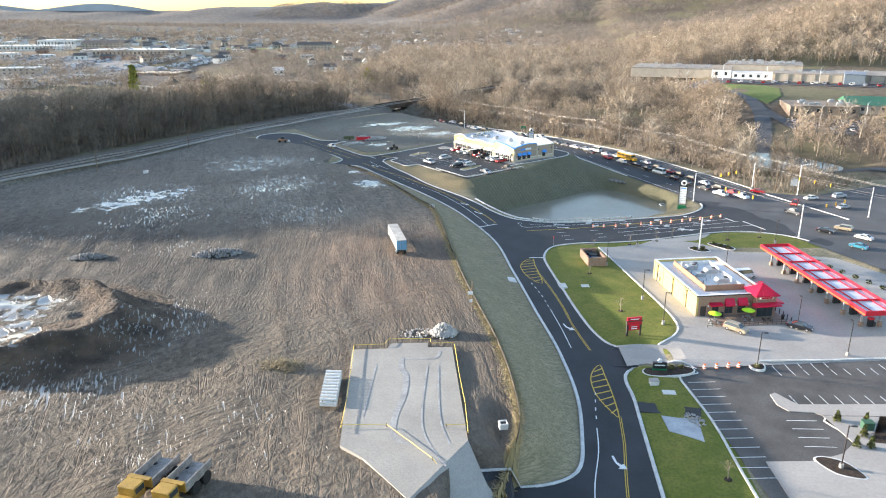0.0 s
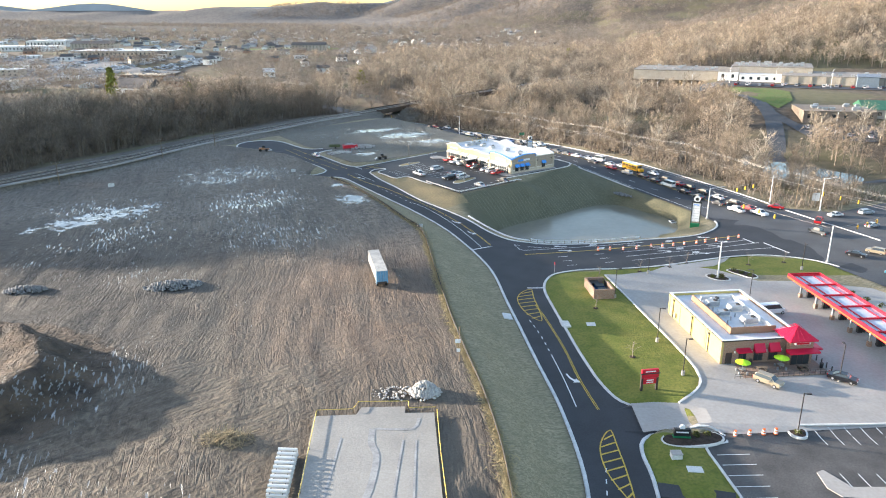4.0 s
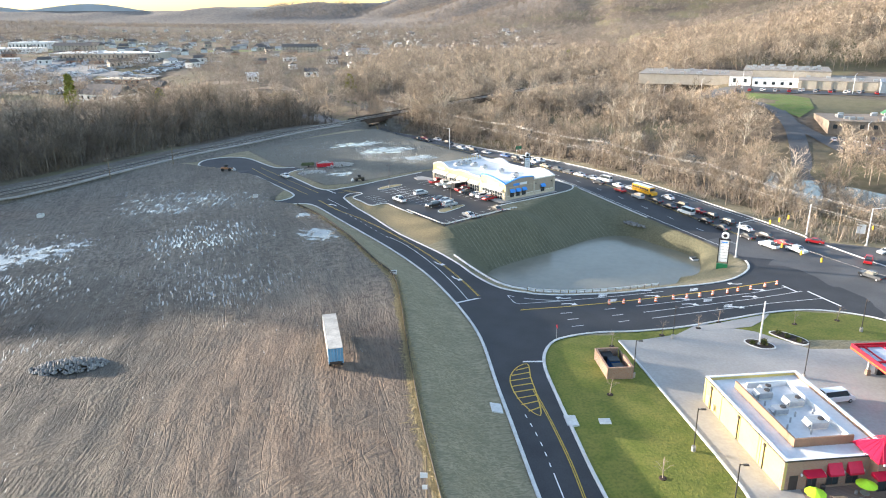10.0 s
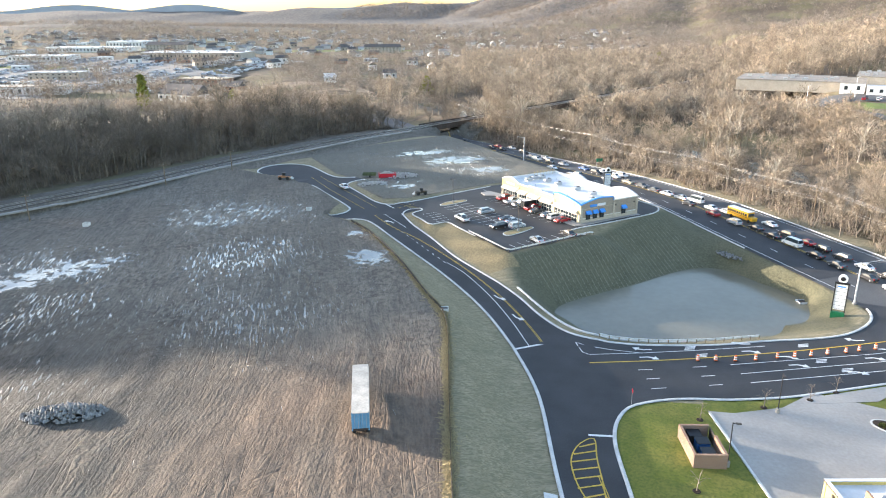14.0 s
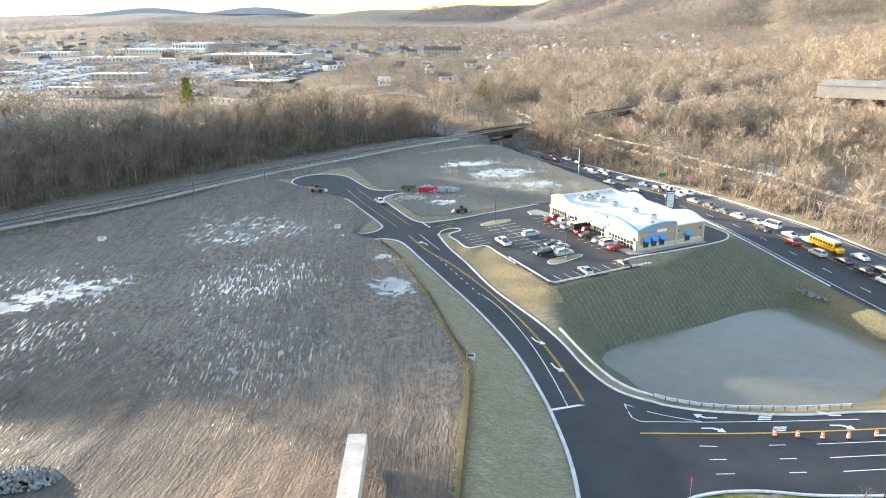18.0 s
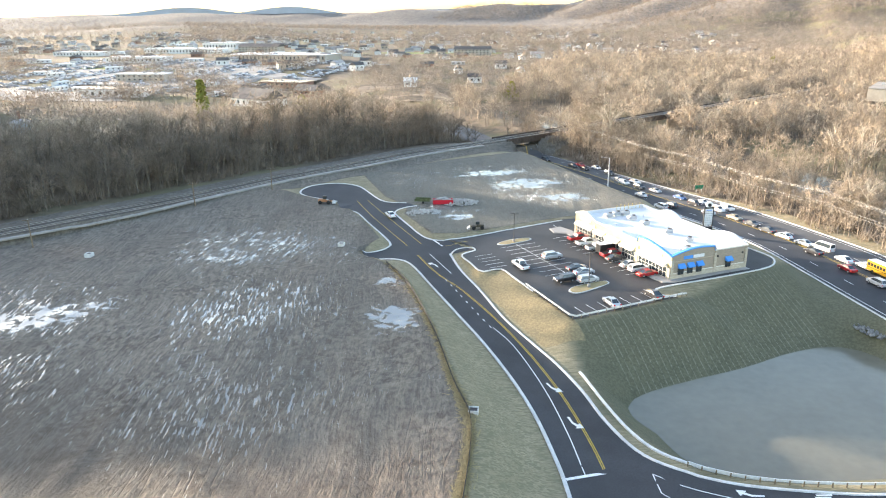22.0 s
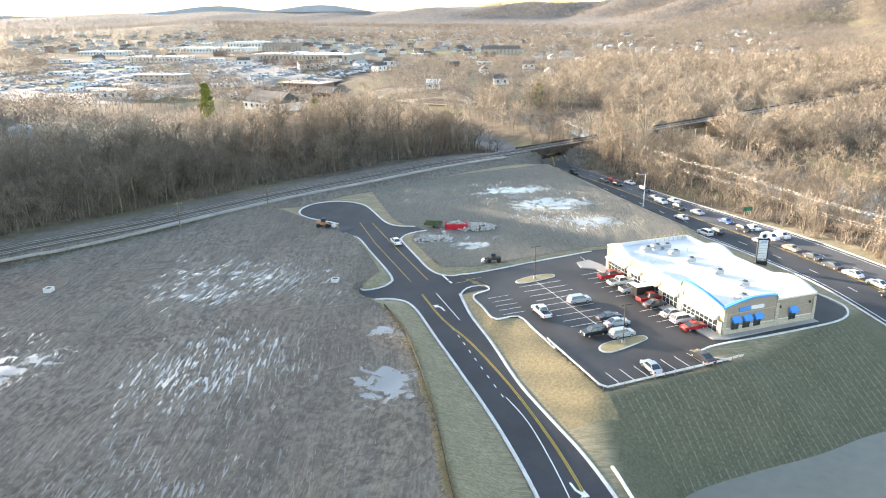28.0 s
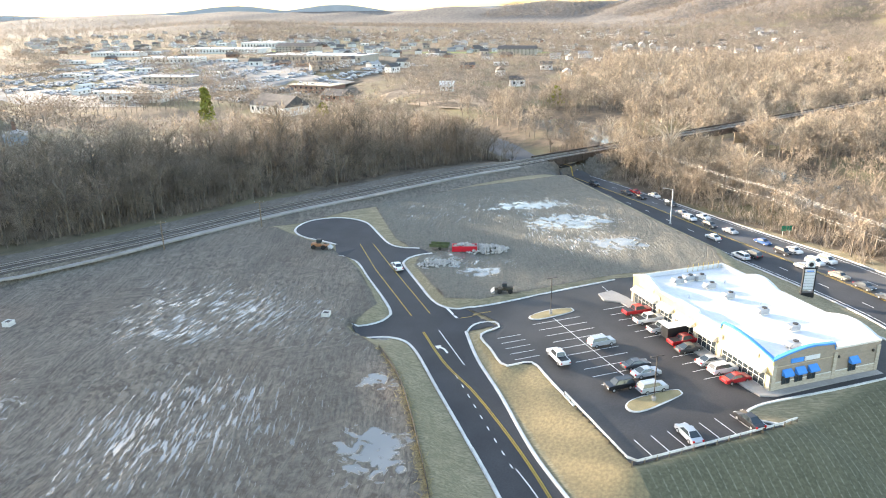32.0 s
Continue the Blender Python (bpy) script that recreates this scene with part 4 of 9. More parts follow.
MULCH = mat("dark_mulch", (0.06, 0.04, 0.028), 0.95, var=0.3, scale=1.5, bump=0.08)
island("parking_island", [(-16.9, 254), (-15.4, 252.9), (-13, 255), (-9.6, 260), (-9.5, 261.3), (-10.5, 261.7), (-13.5, 259.4), (-16.2, 256.4)], STRAW, "kerbed parking island with dry straw mulch")
island("parking_island", [(-38.9, 281), (-38, 279.8), (-35.8, 281), (-31.8, 285.6), (-31.9, 287.2), (-33, 287.3), (-36.4, 285)], STRAW, "kerbed parking island with dry straw mulch")
island("planted_island", [(42.9, 115.4), (43.1, 113.9), (44.2, 113.2), (45.3, 113.6), (45.8, 115.2), (45, 116.3), (43.8, 116.2)], MULCH, "rounded kerbed island with dark mulch")
island("planted_island", [(48.4, 181.2), (50.6, 179), (53.4, 179.4), (53, 181.6), (50.4, 183.2), (48.6, 182.8)], MULCH, "kerbed forecourt island with shrubs and mulch")
island("planted_island", [(54.5, 186.6), (58.4, 181.8), (60.6, 182), (60.2, 184.6), (57, 187.4)], MULCH, "kerbed forecourt island with shrubs and mulch")
island("planted_island", [(44.4, 87.5), (43, 86.5), (44.7, 83.2), (48.2, 82.2), (48.6, 83.4), (47.2, 86.4)], MULCH, "kerbed car park island with mulch and a lamp")
island("planted_bed", [(23.2, 111.4), (24.4, 113), (26.5, 114), (31, 114.1), (32.8, 112.6), (31.4, 110.9), (27, 109.7), (24, 110)], MULCH, "mulched planting bed round the entrance sign", 0.12)
island("planted_bed", [(49.5, 98.6), (63, 99.6), (63, 92), (54, 91.2), (50.5, 94)], MULCH, "mulched planting bed with young conifers", 0.12)


def slab(name, pts, h, material, label, cat="pavement"):
    z = gz([p[0] for p in pts], [p[1] for p in pts])
    s = part(name, prism(bmesh.new(), pts, [v - 0.4 for v in z], [v + h for v in z]), material)
    return tagged(s, label, cat, kind="structure")


slab("pavement_1", [(43.2, 105), (44.3, 105.7), (46.6, 102), (72, 103.8), (72, 99.8), (49.2, 98.8), (48.3, 99.6), (44.4, 99.8), (43.2, 101.6)], 0.16, CONCRETE, "pale concrete walkway island in the car park")
slab("pavement_2", [(36, 85.6), (43, 86.2), (47.9, 88.4), (50.6, 91.2), (49.2, 98.6), (50.2, 98.7), (64, 99.3), (72, 99.7), (72, 70), (36.6, 70)], 0.15, CONCRETE, "pale concrete walkway beside the car park")
slab("pavement_3", [(20.6, 98.6), (29.8, 96.8), (30.6, 99.6), (20.8, 101.6)], 0.2, ASPHALT, "strip of grey asphalt path across the lawn", "path")
slab("pavement_4", [(38, 185.6), (44, 189.6), (52, 193.4), (58, 196.2), (56, 193.2), (50, 190.4), (60, 181), (53, 184)][:5] + [(52, 189.3), (44, 187)], 0.06, CONCRETE, "pale concrete path beside the road")

# ---------------------------------------------------------------- building materials
def brickmat(name, c1, c2, mortar, w, h, rough=0.85):
    m = bpy.data.materials.new(name)
    m.use_nodes = True
    t = m.node_tree
    b = t.nodes["Principled BSDF"]
    b.inputs["Roughness"].default_value = rough
    tc = t.nodes.new("ShaderNodeTexCoord")
    sp = t.nodes.new("ShaderNodeSeparateXYZ")
    cb = t.nodes.new("ShaderNodeCombineXYZ")
    ad = t.nodes.new("ShaderNodeMath")
    t.links.new(tc.outputs["Object"], sp.inputs[0])
    t.links.new(sp.outputs[0], ad.inputs[0])
    t.links.new(sp.outputs[1], ad.inputs[1])
    t.links.new(ad.outputs[0], cb.inputs[0])
    t.links.new(sp.outputs[2], cb.inputs[1])
    br = t.nodes.new("ShaderNodeTexBrick")
    br.inputs["Scale"].default_value = 1
    br.inputs["Brick Width"].default_value, br.inputs["Row Height"].default_value, br.inputs["Mortar Size"].default_value = w, h, 0.012
    br.inputs["Color1"].default_value, br.inputs["Color2"].default_value, br.inputs["Mortar"].default_value = (*c1, 1), (*c2, 1), (*mortar, 1)
    t.links.new(cb.outputs[0], br.inputs["Vector"])
    t.links.new(br.outputs[0], b.inputs["Base Color"])
    bp_ = t.nodes.new("ShaderNodeBump")
    bp_.inputs["Distance"].default_value, bp_.inputs["Strength"].default_value = 0.02, 0.5
    t.links.new(br.outputs["Fac"], bp_.inputs["Height"])
    bp_.invert = True
    t.links.new(bp_.outputs[0], b.inputs["Normal"])
    return m


STUCCO_Y = mat("ochre_stucco", (0.62, 0.47, 0.22), 0.85, var=0.06, scale=0.6)
STUCCO_T = mat("tan_stucco", (0.50, 0.42, 0.31), 0.85, var=0.06, scale=0.6)
BLOCK_T = brickmat("tan_block", (0.31, 0.26, 0.20), (0.36, 0.30, 0.23), (0.29, 0.25, 0.21), 0.6, 0.3)
STONE_T = brickmat("cream_stone", (0.52, 0.46, 0.36), (0.40, 0.34, 0.26), (0.42, 0.38, 0.31), 0.45, 0.18)
BRICK_R = brickmat("brown_brick", (0.27, 0.155, 0.10), (0.33, 0.2, 0.13), (0.34, 0.29, 0.25), 0.3, 0.12)
MEMBRANE = mat("white_roof_membrane", (0.70, 0.70, 0.70), 0.6, var=0.06, scale=0.25)
TRIM_W = mat("cream_trim", (0.75, 0.72, 0.64), 0.7, var=0.05)
BLUE = mat("blue_awning_fabric", (0.07, 0.30, 0.78), 0.6, var=0.05)
BLUE_EDGE = mat("blue_metal_edge", (0.08, 0.30, 0.72), 0.4, var=0.05)
GLASS = bpy.data.materials.new("dark_window_glass")
GLASS.use_nodes = True
gb = GLASS.node_tree.nodes["Principled BSDF"]
gb.inputs["Base Color"].default_value, gb.inputs["Roughness"].default_value = (0.035, 0.045, 0.05, 1), 0.08
gb.inputs["Specular IOR Level"].default_value = 0.8
METAL = mat("grey_metal", (0.45, 0.46, 0.47), 0.45, 0.6, var=0.08, scale=2)
DARKMETAL = mat("dark_bronze_metal", (0.07, 0.06, 0.055), 0.5, 0.3, var=0.1)
BLACK = mat("black_plastic", (0.02, 0.02, 0.022), 0.5, var=0.1)
WHITE_M = mat("white_enamel", (0.8, 0.8, 0.8), 0.35, var=0.04)
RED_M = mat("red_enamel", (0.55, 0.012, 0.03), 0.4, var=0.06)
RED_ROOF = mat("crimson_metal_roof", (0.60, 0.01, 0.05), 0.4, 0.1, var=0.06)
YELLOW_PANEL = mat("pale_yellow_panel", (0.58, 0.46, 0.15), 0.75, var=0.05, scale=0.5)
LIME = mat("lime_fabric", (0.45, 0.75, 0.02), 0.6, var=0.05)
WOODPOLE = mat("weathered_wood", (0.24, 0.18, 0.12), 0.9, var=0.2, scale=3)
ORANGE = mat("orange_plastic", (0.8, 0.16, 0.03), 0.5, var=0.06)


def rtu(parent_m, x, y, z, w=1.9, d=1.5, h=1.1):
    """Rooftop air handler, its own thing standing on the roof."""
    e = empty("rooftop_unit", parent_m @ pose(x, y, z), "grey sheet-metal rooftop air unit with fan grille", "air conditioner", "rooftop units")
    part("curb", boxbm(-w / 2 + 0.1, w / 2 - 0.1, -d / 2 + 0.1, d / 2 - 0.1, 0, 0.25), TRIM_W, e)
    c = part("cabinet", boxbm(-w / 2, w / 2, -d / 2, d / 2, 0.25, h, 0.04), METAL, e)
    part("fan_guard", cylbm(0.45, 0.45, (w / 4, 0, h), (w / 4, 0, h + 0.14), 12), DARKMETAL, e)
    part("intake_hood", prism(bmesh.new(), [(-w / 2 - 0.4, -d / 2 + 0.2), (-w / 2, -d / 2 + 0.2), (-w / 2, d / 2 - 0.2), (-w / 2 - 0.4, d / 2 - 0.2)], 0.45, [0.6, h - 0.1, h - 0.1, 0.6]), METAL, e)
    return e


def profile_wall(bm, axis, a0, a1, c0, c1, z0, top, n=24):
    """A wall from a0 to a1 along an axis, between c0 and c1 across it, with the top edge given by a function."""
    us = np.linspace(a0, a1, n + 1)
    rows = []
    for u in us:
        h = top(u)
        q = []
        for c, z in ((c0, z0), (c1, z0), (c1, h), (c0, h)):
            q.append(bm.verts.new((c, u, z) if axis == "y" else (u, c, z)))
        rows.append(q)
    for p, q in zip(rows[:-1], rows[1:]):
        for j in range(4):
            bm.faces.new((p[j], p[(j + 1) % 4], q[(j + 1) % 4], q[j]))
    bm.faces.new(rows[0][::-1])
    bm.faces.new(rows[-1])
    bmesh.ops.recalc_face_normals(bm, faces=bm.faces[:])
    return bm


def window_unit(parent, m, w, h, cols, rows=1, name="window", fr=DARKMETAL):
    """Framed glazing in a wall; local x along the wall, -y outwards."""
    e = new(name)
    e.parent = parent
    e.matrix_basis = m
    f = bmesh.new()
    t = 0.08
    box(f, 0, w, -0.06, 0.06, 0, t)
    box(f, 0, w, -0.06, 0.06, h - t, h)
    for i in range(cols + 1):
        x = (w - t) * i / cols
        box(f, x, x + t, -0.06, 0.06, 0, h)
    for j in range(1, rows):
        box(f, 0, w, -0.05, 0.05, h * j / rows - 0.03, h * j / rows + 0.03)
    part("window_frame", f, fr, e)
    for i in range(cols):
        part("pane", boxbm((w - t) * i / cols + t, (w - t) * (i + 1) / cols, -0.02, 0.02, t, h - t), GLASS, e)
    return e


def awning(parent, m, w, d, h, material, drop=0.25, name="awning"):
    """Sloped awning; local x along the wall, -y outwards."""
    bm = bmesh.new()
    v = [bm.verts.new(c) for c in ((0, 0, h), (w, 0, h), (w, -d, drop), (0, -d, drop), (0, -d, 0), (w, -d, 0), (w, 0, 0.0), (0, 0, 0.0))]
    for q in ((0, 3, 2, 1), (3, 4, 5, 2), (0, 7, 4, 3), (1, 2, 5, 6), (7, 6, 5, 4), (0, 1, 6, 7)):
        bm.faces.new([v[i] for i in q])
    o = part(name, bm, material, parent)
    o.matrix_basis = m
    return o


# ---------------------------------------------------------------- dental strip building
DM = pose(2.8, 265.4, 4.62, 0, 0, 39.9)
dental = empty("retail_building", DM, "long tan retail building with arched parapets and white roof", "building")
W_, L_, T_ = 20.6, 38.2, 0.35


def top_w(u):
    if u < 12:
        return 5.35 + 1.35 * math.sin(min(u / 9.5, 1.0) * math.pi / 2) - 0.25 * max(0, u - 9.5) / 2.5
    if u > 29:
        return 5.5 + 1.2 * math.sin((u - 29) / 9.2 * math.pi)
    if 18 < u < 24:
        return 5.9
    return 5.45


def top_s(u):
    if u < 11.5:
        return 5.35 + 1.25 * math.sin(min(u / 7.5, 1.0) * math.pi / 2) - 0.3 * max(0, u - 7.5) / 4
    return 5.4


def top_e(u):
    if u < 11:
        return 5.4 + 1.2 * math.sin(u / 11 * math.pi)
    if 22 < u < 31:
        return 5.4 + 1.2 * math.sin((u - 22) / 9 * math.pi)
    return 5.4


ww = part("wall_west", profile_wall(bmesh.new(), "y", 0, L_, 0, T_, 0, top_w, 60), STUCCO_Y, dental, "ochre stucco front wall with arched parapet")
ws = part("wall_south", profile_wall(bmesh.new(), "x", T_, W_, 0, T_, 0, top_s, 40), BLOCK_T, dental, "tan block side wall")
part("wall_east", profile_wall(bmesh.new(), "y", T_, L_ - T_, W_ - T_, W_, 0, top_e, 50), STUCCO_T, dental)
part("wall_north", profile_wall(bmesh.new(), "x", T_, W_, L_ - T_, L_, 0, lambda u: 5.5, 6), STUCCO_T, dental)
roof_d = part("roof", boxbm(T_, W_ - T_, T_, L_ - T_, 4.5, 4.72), MEMBRANE, dental, "white membrane flat roof")
# white inner faces of the parapets
part("parapet_lining", profile_wall(bmesh.new(), "y", T_ + 0.02, L_ - T_ - 0.02, T_, T_ + 0.12, 4.7, lambda u: top_w(u) + 0.02, 60), MEMBRANE, dental)
part("parapet_lining", profile_wall(bmesh.new(), "x", T_ + 0.14, W_ - T_ - 0.14, T_, T_ + 0.12, 4.7, lambda u: top_s(u) + 0.02, 40), MEMBRANE, dental)
part("parapet_lining", profile_wall(bmesh.new(), "y", T_ + 0.14, L_ - T_ - 0.14, W_ - T_ - 0.12, W_ - T_, 4.7, lambda u: top_e(u) + 0.02, 50), MEMBRANE, dental)
part("parapet_lining", boxbm(T_ + 0.14, W_ - T_ - 0.14, L_ - T_ - 0.12, L_ - T_, 4.7, 5.52), MEMBRANE, dental)


def edge_trim(axis, a0, a1, c0, c1, topf, material, th=0.16, n=40):
    bm = bmesh.new()
    us = np.linspace(a0, a1, n + 1)
    rows = []
    for u in us:
        h = topf(u)
        rows.append([bm.verts.new((c, u, z) if axis == "y" else (u, c, z)) for c, z in ((c0, h - th), (c1, h - th), (c1, h + 0.06), (c0, h + 0.06))])
    for p, q in zip(rows[:-1], rows[1:]):
        for j in range(4):
            bm.faces.new((p[j], p[(j + 1) % 4], q[(j + 1) % 4], q[j]))
    bm.faces.new(rows[0][::-1])
    bm.faces.new(rows[-1])
    bmesh.ops.recalc_face_normals(bm, faces=bm.faces[:])
    return bm


part("blue_coping", edge_trim("y", -0.1, 12, -0.18, T_ + 0.1, top_w, BLUE_EDGE, 0.22), BLUE_EDGE, dental, "curved blue metal coping")
part("blue_coping", edge_trim("x", -0.18, 11.5, -0.18, T_ + 0.1, top_s, BLUE_EDGE, 0.22), BLUE_EDGE, dental, "curved blue metal coping")
part("coping", edge_trim("y", 12.02, L_, -0.14, T_ + 0.1, top_w, TRIM_W, 0.25, 60), TRIM_W, dental, "cream moulded coping")
part("coping", edge_trim("x", 11.52, W_, -0.14, T_ + 0.1, top_s, TRIM_W, 0.25, 8), TRIM_W, dental)
part("coping", edge_trim("y", 0, L_, W_ - T_ - 0.12, W_ + 0.12, top_e, MEMBRANE, 0.2, 50), MEMBRANE, dental)
# shopfronts on the west side: bays with piers, glazing and sloped canopies
bays = [(1.2, 11.0), (12.6, 17.4), (18.6, 23.6), (24.8, 28.6), (29.8, 37.2)]
for a, b in bays:
    cols = max(3, int((b - a) / 1.1))
    window_unit(dental, Matrix.Translation((-0.03, b, 0.1)) @ pose(0, 0, 0, 0, 0, -90), b - a, 2.5, cols, 2, fr=TRIM_W)
    aw = awning(dental, Matrix.Translation((0, b + 0.1, 2.75)) @ pose(0, 0, 0, 0, 0, -90), b - a + 0.2, 1.1, 0.9, TRIM_W)
    aw["label"] = "cream sloped canopy over the shopfront"
for y in (0.0, 11.2, 17.6, 23.8, 28.8, 37.4):
    part("stone_pier", boxbm(-0.22, 0.0, y, y + 0.8, 0, 4.4 if y in (11.2, 28.8) else 2.7, 0.03), STONE_T, dental, "cream stone pier")
part("sign_panel", boxbm(-0.2, -0.02, 3.0, 8.2, 4.3, 4.95, 0.03), WHITE_M, dental, "white sign lettering strip")
part("sign_panel", boxbm(-0.2, -0.02, 31.2, 35.6, 4.4, 4.9, 0.03), WHITE_M, dental, "white sign lettering strip")
# south side
part("stone_base", boxbm(0.0, W_, -0.1, 0.0, 0, 1.3), STONE_T, dental, "cream stone base course")
part("string_course", boxbm(0.0, W_, -0.12, 0.0, 1.3, 1.42), TRIM_W, dental)
part("string_course", boxbm(0.0, 11.5, -0.1, 0.0, 3.9, 4.02), STUCCO_T, dental)
for x in (1.9, 4.3, 6.7, 14.6):
    window_unit(dental, pose(x, -0.12, 0.9), 1.5, 1.9, 2, 2)
    awning(dental, pose(x - 0.1, -0.1, 2.45), 1.7, 0.8, 0.95, BLUE)["label"] = "bright blue fabric awning"
for x in (11.4, W_ - 0.7, 0.0):
    part("stone_pier", boxbm(x, x + 0.7, -0.2, 0.0, 0, 4.6 if x else 4.4, 0.03), STONE_T, dental)
part("sign_mark", boxbm(3.2, 5.6, -0.2, 0.0, 4.25, 4.95, 0.05), BLUE, dental, "blue sign lettering strip")
part("sign_mark", boxbm(5.75, 8.6, -0.2, 0.0, 4.25, 4.95, 0.05), WHITE_M, dental, "white sign lettering strip")
for x in (12.2, 19.0):
    part("wall_lamp", boxbm(x, x + 0.3, -0.3, 0.0, 3.6, 4.0, 0.03), DARKMETAL, dental)
part("entry_pavement", prism(bmesh.new(), smooth([(-2.2, -0.6), (-2.6, 2.0), (-2.4, 12), (-2.3, 30), (-2.6, 38), (-5.2, 40.2), (-4.5, 43.6), (-1, 44.2), (0.0, 40), (0.0, 20), (0, 0), (10, -0.1), (20.6, -0.1), (20.6, -1.5), (8, -1.4), (0, -1.5)], 1, True), -0.5, 0.14), CONCRETE, dental, "pale concrete pavement round the building")
for x, y in ((6.5, 33), (9.3, 33.6), (11.6, 33.2), (10.6, 28.8), (10.6, 23.5), (11.2, 15.5), (11.2, 8.4), (6.5, 3.2)):
    rtu(DM, x, y, 4.72)
VP = mat("grey_vent_pipe", (0.5, 0.5, 0.5), 0.5, var=0.1)
for x, y in ((4, 26), (15, 30), (14, 19), (5, 12), (16, 10)):
    part("vent_pipe", cylbm(0.09, 0.09, (x, y, 4.7), (x, y, 5.3), 8), VP, dental)
for i in range(7):
    part("fall_arrest_post", cylbm(0.05, 0.05, (12 + i * 1.2, L_ - 0.7, 4.7), (12 + i * 1.2, L_ - 0.7, 6.3), 6), YELLOW_PAINT, dental, "yellow post on the roof edge")

# ---------------------------------------------------------------- convenience store
SM = pose(38.6, 135.8, -1.0, 0, 0, 10.5)
store = empty("convenience_store", SM, "single-storey brick and yellow store with red entrance roof", "building")
SW_, SL_, SH = 15.4, 23.2, 4.6
part("wall_west", boxbm(0, 0.35, 0, SL_, 0, SH), YELLOW_PANEL, store, "pale yellow panelled side wall")
part("wall_south", boxbm(0.35, SW_, 0, 0.35, 0, SH), BRICK_R, store, "brown brick front wall")
part("wall_east", boxbm(SW_ - 0.35, SW_, 0.35, SL_, 0, SH), BRICK_R, store)
part("wall_north", boxbm(0.35, SW_ - 0.35, SL_ - 0.35, SL_, 0, SH), YELLOW_PANEL, store)
part("roof", boxbm(0.35, SW_ - 0.35, 0.35, SL_ - 0.35, 3.9, 4.1), MEMBRANE, store, "white membrane roof")
for q in ((-0.06, 0.42, -0.06, SL_ + 0.06), (SW_ - 0.42, SW_ + 0.06, -0.06, SL_ + 0.06), (0.42, SW_ - 0.42, -0.06, 0.42), (0.42, SW_ - 0.42, SL_ - 0.42, SL_ + 0.06)):
    part("coping", boxbm(*q, SH, SH + 0.14), MEMBRANE if q[1] > 1 else WHITE_M, store)
for q in ((-0.1, -0.06, -0.1, SL_ + 0.1), (-0.06, SW_ + 0.06, -0.1, -0.06)):
    part("fascia_edge", boxbm(*q, SH - 0.12, SH + 0.1), DARKMETAL, store)
for y in (0.0, 5.8, 11.6, 17.4, 22.6):
    part("brick_pier" if y in (0.0,) else "panel_joint", boxbm(-0.05, 0.0, y, y + (0.6 if y in (0.0,) else 0.06), 0, SH - 0.12), BRICK_R if y in (0.0,) else DARKMETAL, store)
for y in (4.8, 12.0, 20.6):
    part("downspout", boxbm(-0.16, -0.02, y, y + 0.12, 0, 4.0), DARKMETAL, store)
    part("rainwater_head", boxbm(-0.22, -0.02, y - 0.15, y + 0.27, 3.8, 4.2), DARKMETAL, store)
part("service_door", boxbm(-0.06, 0.0, 21.2, 22.2, 0, 2.1), STUCCO_Y, store, "tan steel service door")
part("meter_box", boxbm(-0.4, -0.02, 19.0, 19.6, 0.8, 1.8), METAL, store)
TAN_SCREEN = mat("brown_roof_screen", (0.30, 0.18, 0.11), 0.7, var=0.08, scale=0.6)
part("roof_screen", boxbm(3.3, 3.55, 3.6, 20, 4.1, 5.4), TAN_SCREEN, store, "brown sheet-metal roof screen")
part("roof_screen", boxbm(3.55, 12.0, 3.6, 3.85, 4.1, 5.4), TAN_SCREEN, store, "brown sheet-metal roof screen")
part("roof_screen", boxbm(11.75, 12.0, 3.85, 20, 4.1, 5.0), MEMBRANE, store, "white roof screen")
part("roof_screen", boxbm(5.2, 11.75, 19.75, 20, 4.1, 5.0), MEMBRANE, store, "white roof screen")
# south front
for x, w in ((6.2, 1.7), (9.0, 1.7)):
    window_unit(store, pose(x, -0.03, 0.5), w, 2.2, 2, 2)
    awning(store, pose(x - 0.15, 0, 2.35), w + 0.3, 0.9, 1.5, RED_ROOF)["label"] = "crimson metal awning"
window_unit(store, pose(3.4, -0.03, 0.05), 1.4, 2.4, 2, 1, "glass_door")
awning(store, pose(2.7, 0, 2.6), 2.6, 1.2, 0.5, RED_ROOF)["label"] = "crimson metal awning"
part("grey_door", boxbm(0.9, 2.1, -0.05, 0.0, 0.0, 2.3), DARKMETAL, store)
for x in (2.4, 5.6, 8.4, 11.2):
    part("wall_lamp", boxbm(x, x + 0.22, -0.25, 0, 2.2, 2.6, 0.04), WHITE_M, store)
# entrance tower with hipped red roof
part("tower", boxbm(12.1, 16.4, -1.5, 2.7, 0, 4.9), BRICK_R, store, "brick entrance tower")
hip = bmesh.new()
hv = [hip.verts.new(c) for c in ((11.6, -2.0, 4.8), (16.9, -2.0, 4.8), (16.9, 3.2, 4.8), (11.6, 3.2, 4.8), (14.25, 0.6, 6.7), (11.6, -2.0, 4.55), (16.9, -2.0, 4.55), (16.9, 3.2, 4.55), (11.6, 3.2, 4.55))]
for q in ((0, 1, 4), (1, 2, 4), (2, 3, 4), (3, 0, 4), (0, 5, 6, 1), (1, 6, 7, 2), (2, 7, 8, 3), (3, 8, 5, 0), (8, 7, 6, 5)):
    hip.faces.new([hv[i] for i in q])
part("tower_roof", hip, RED_ROOF, store, "crimson hipped metal roof")
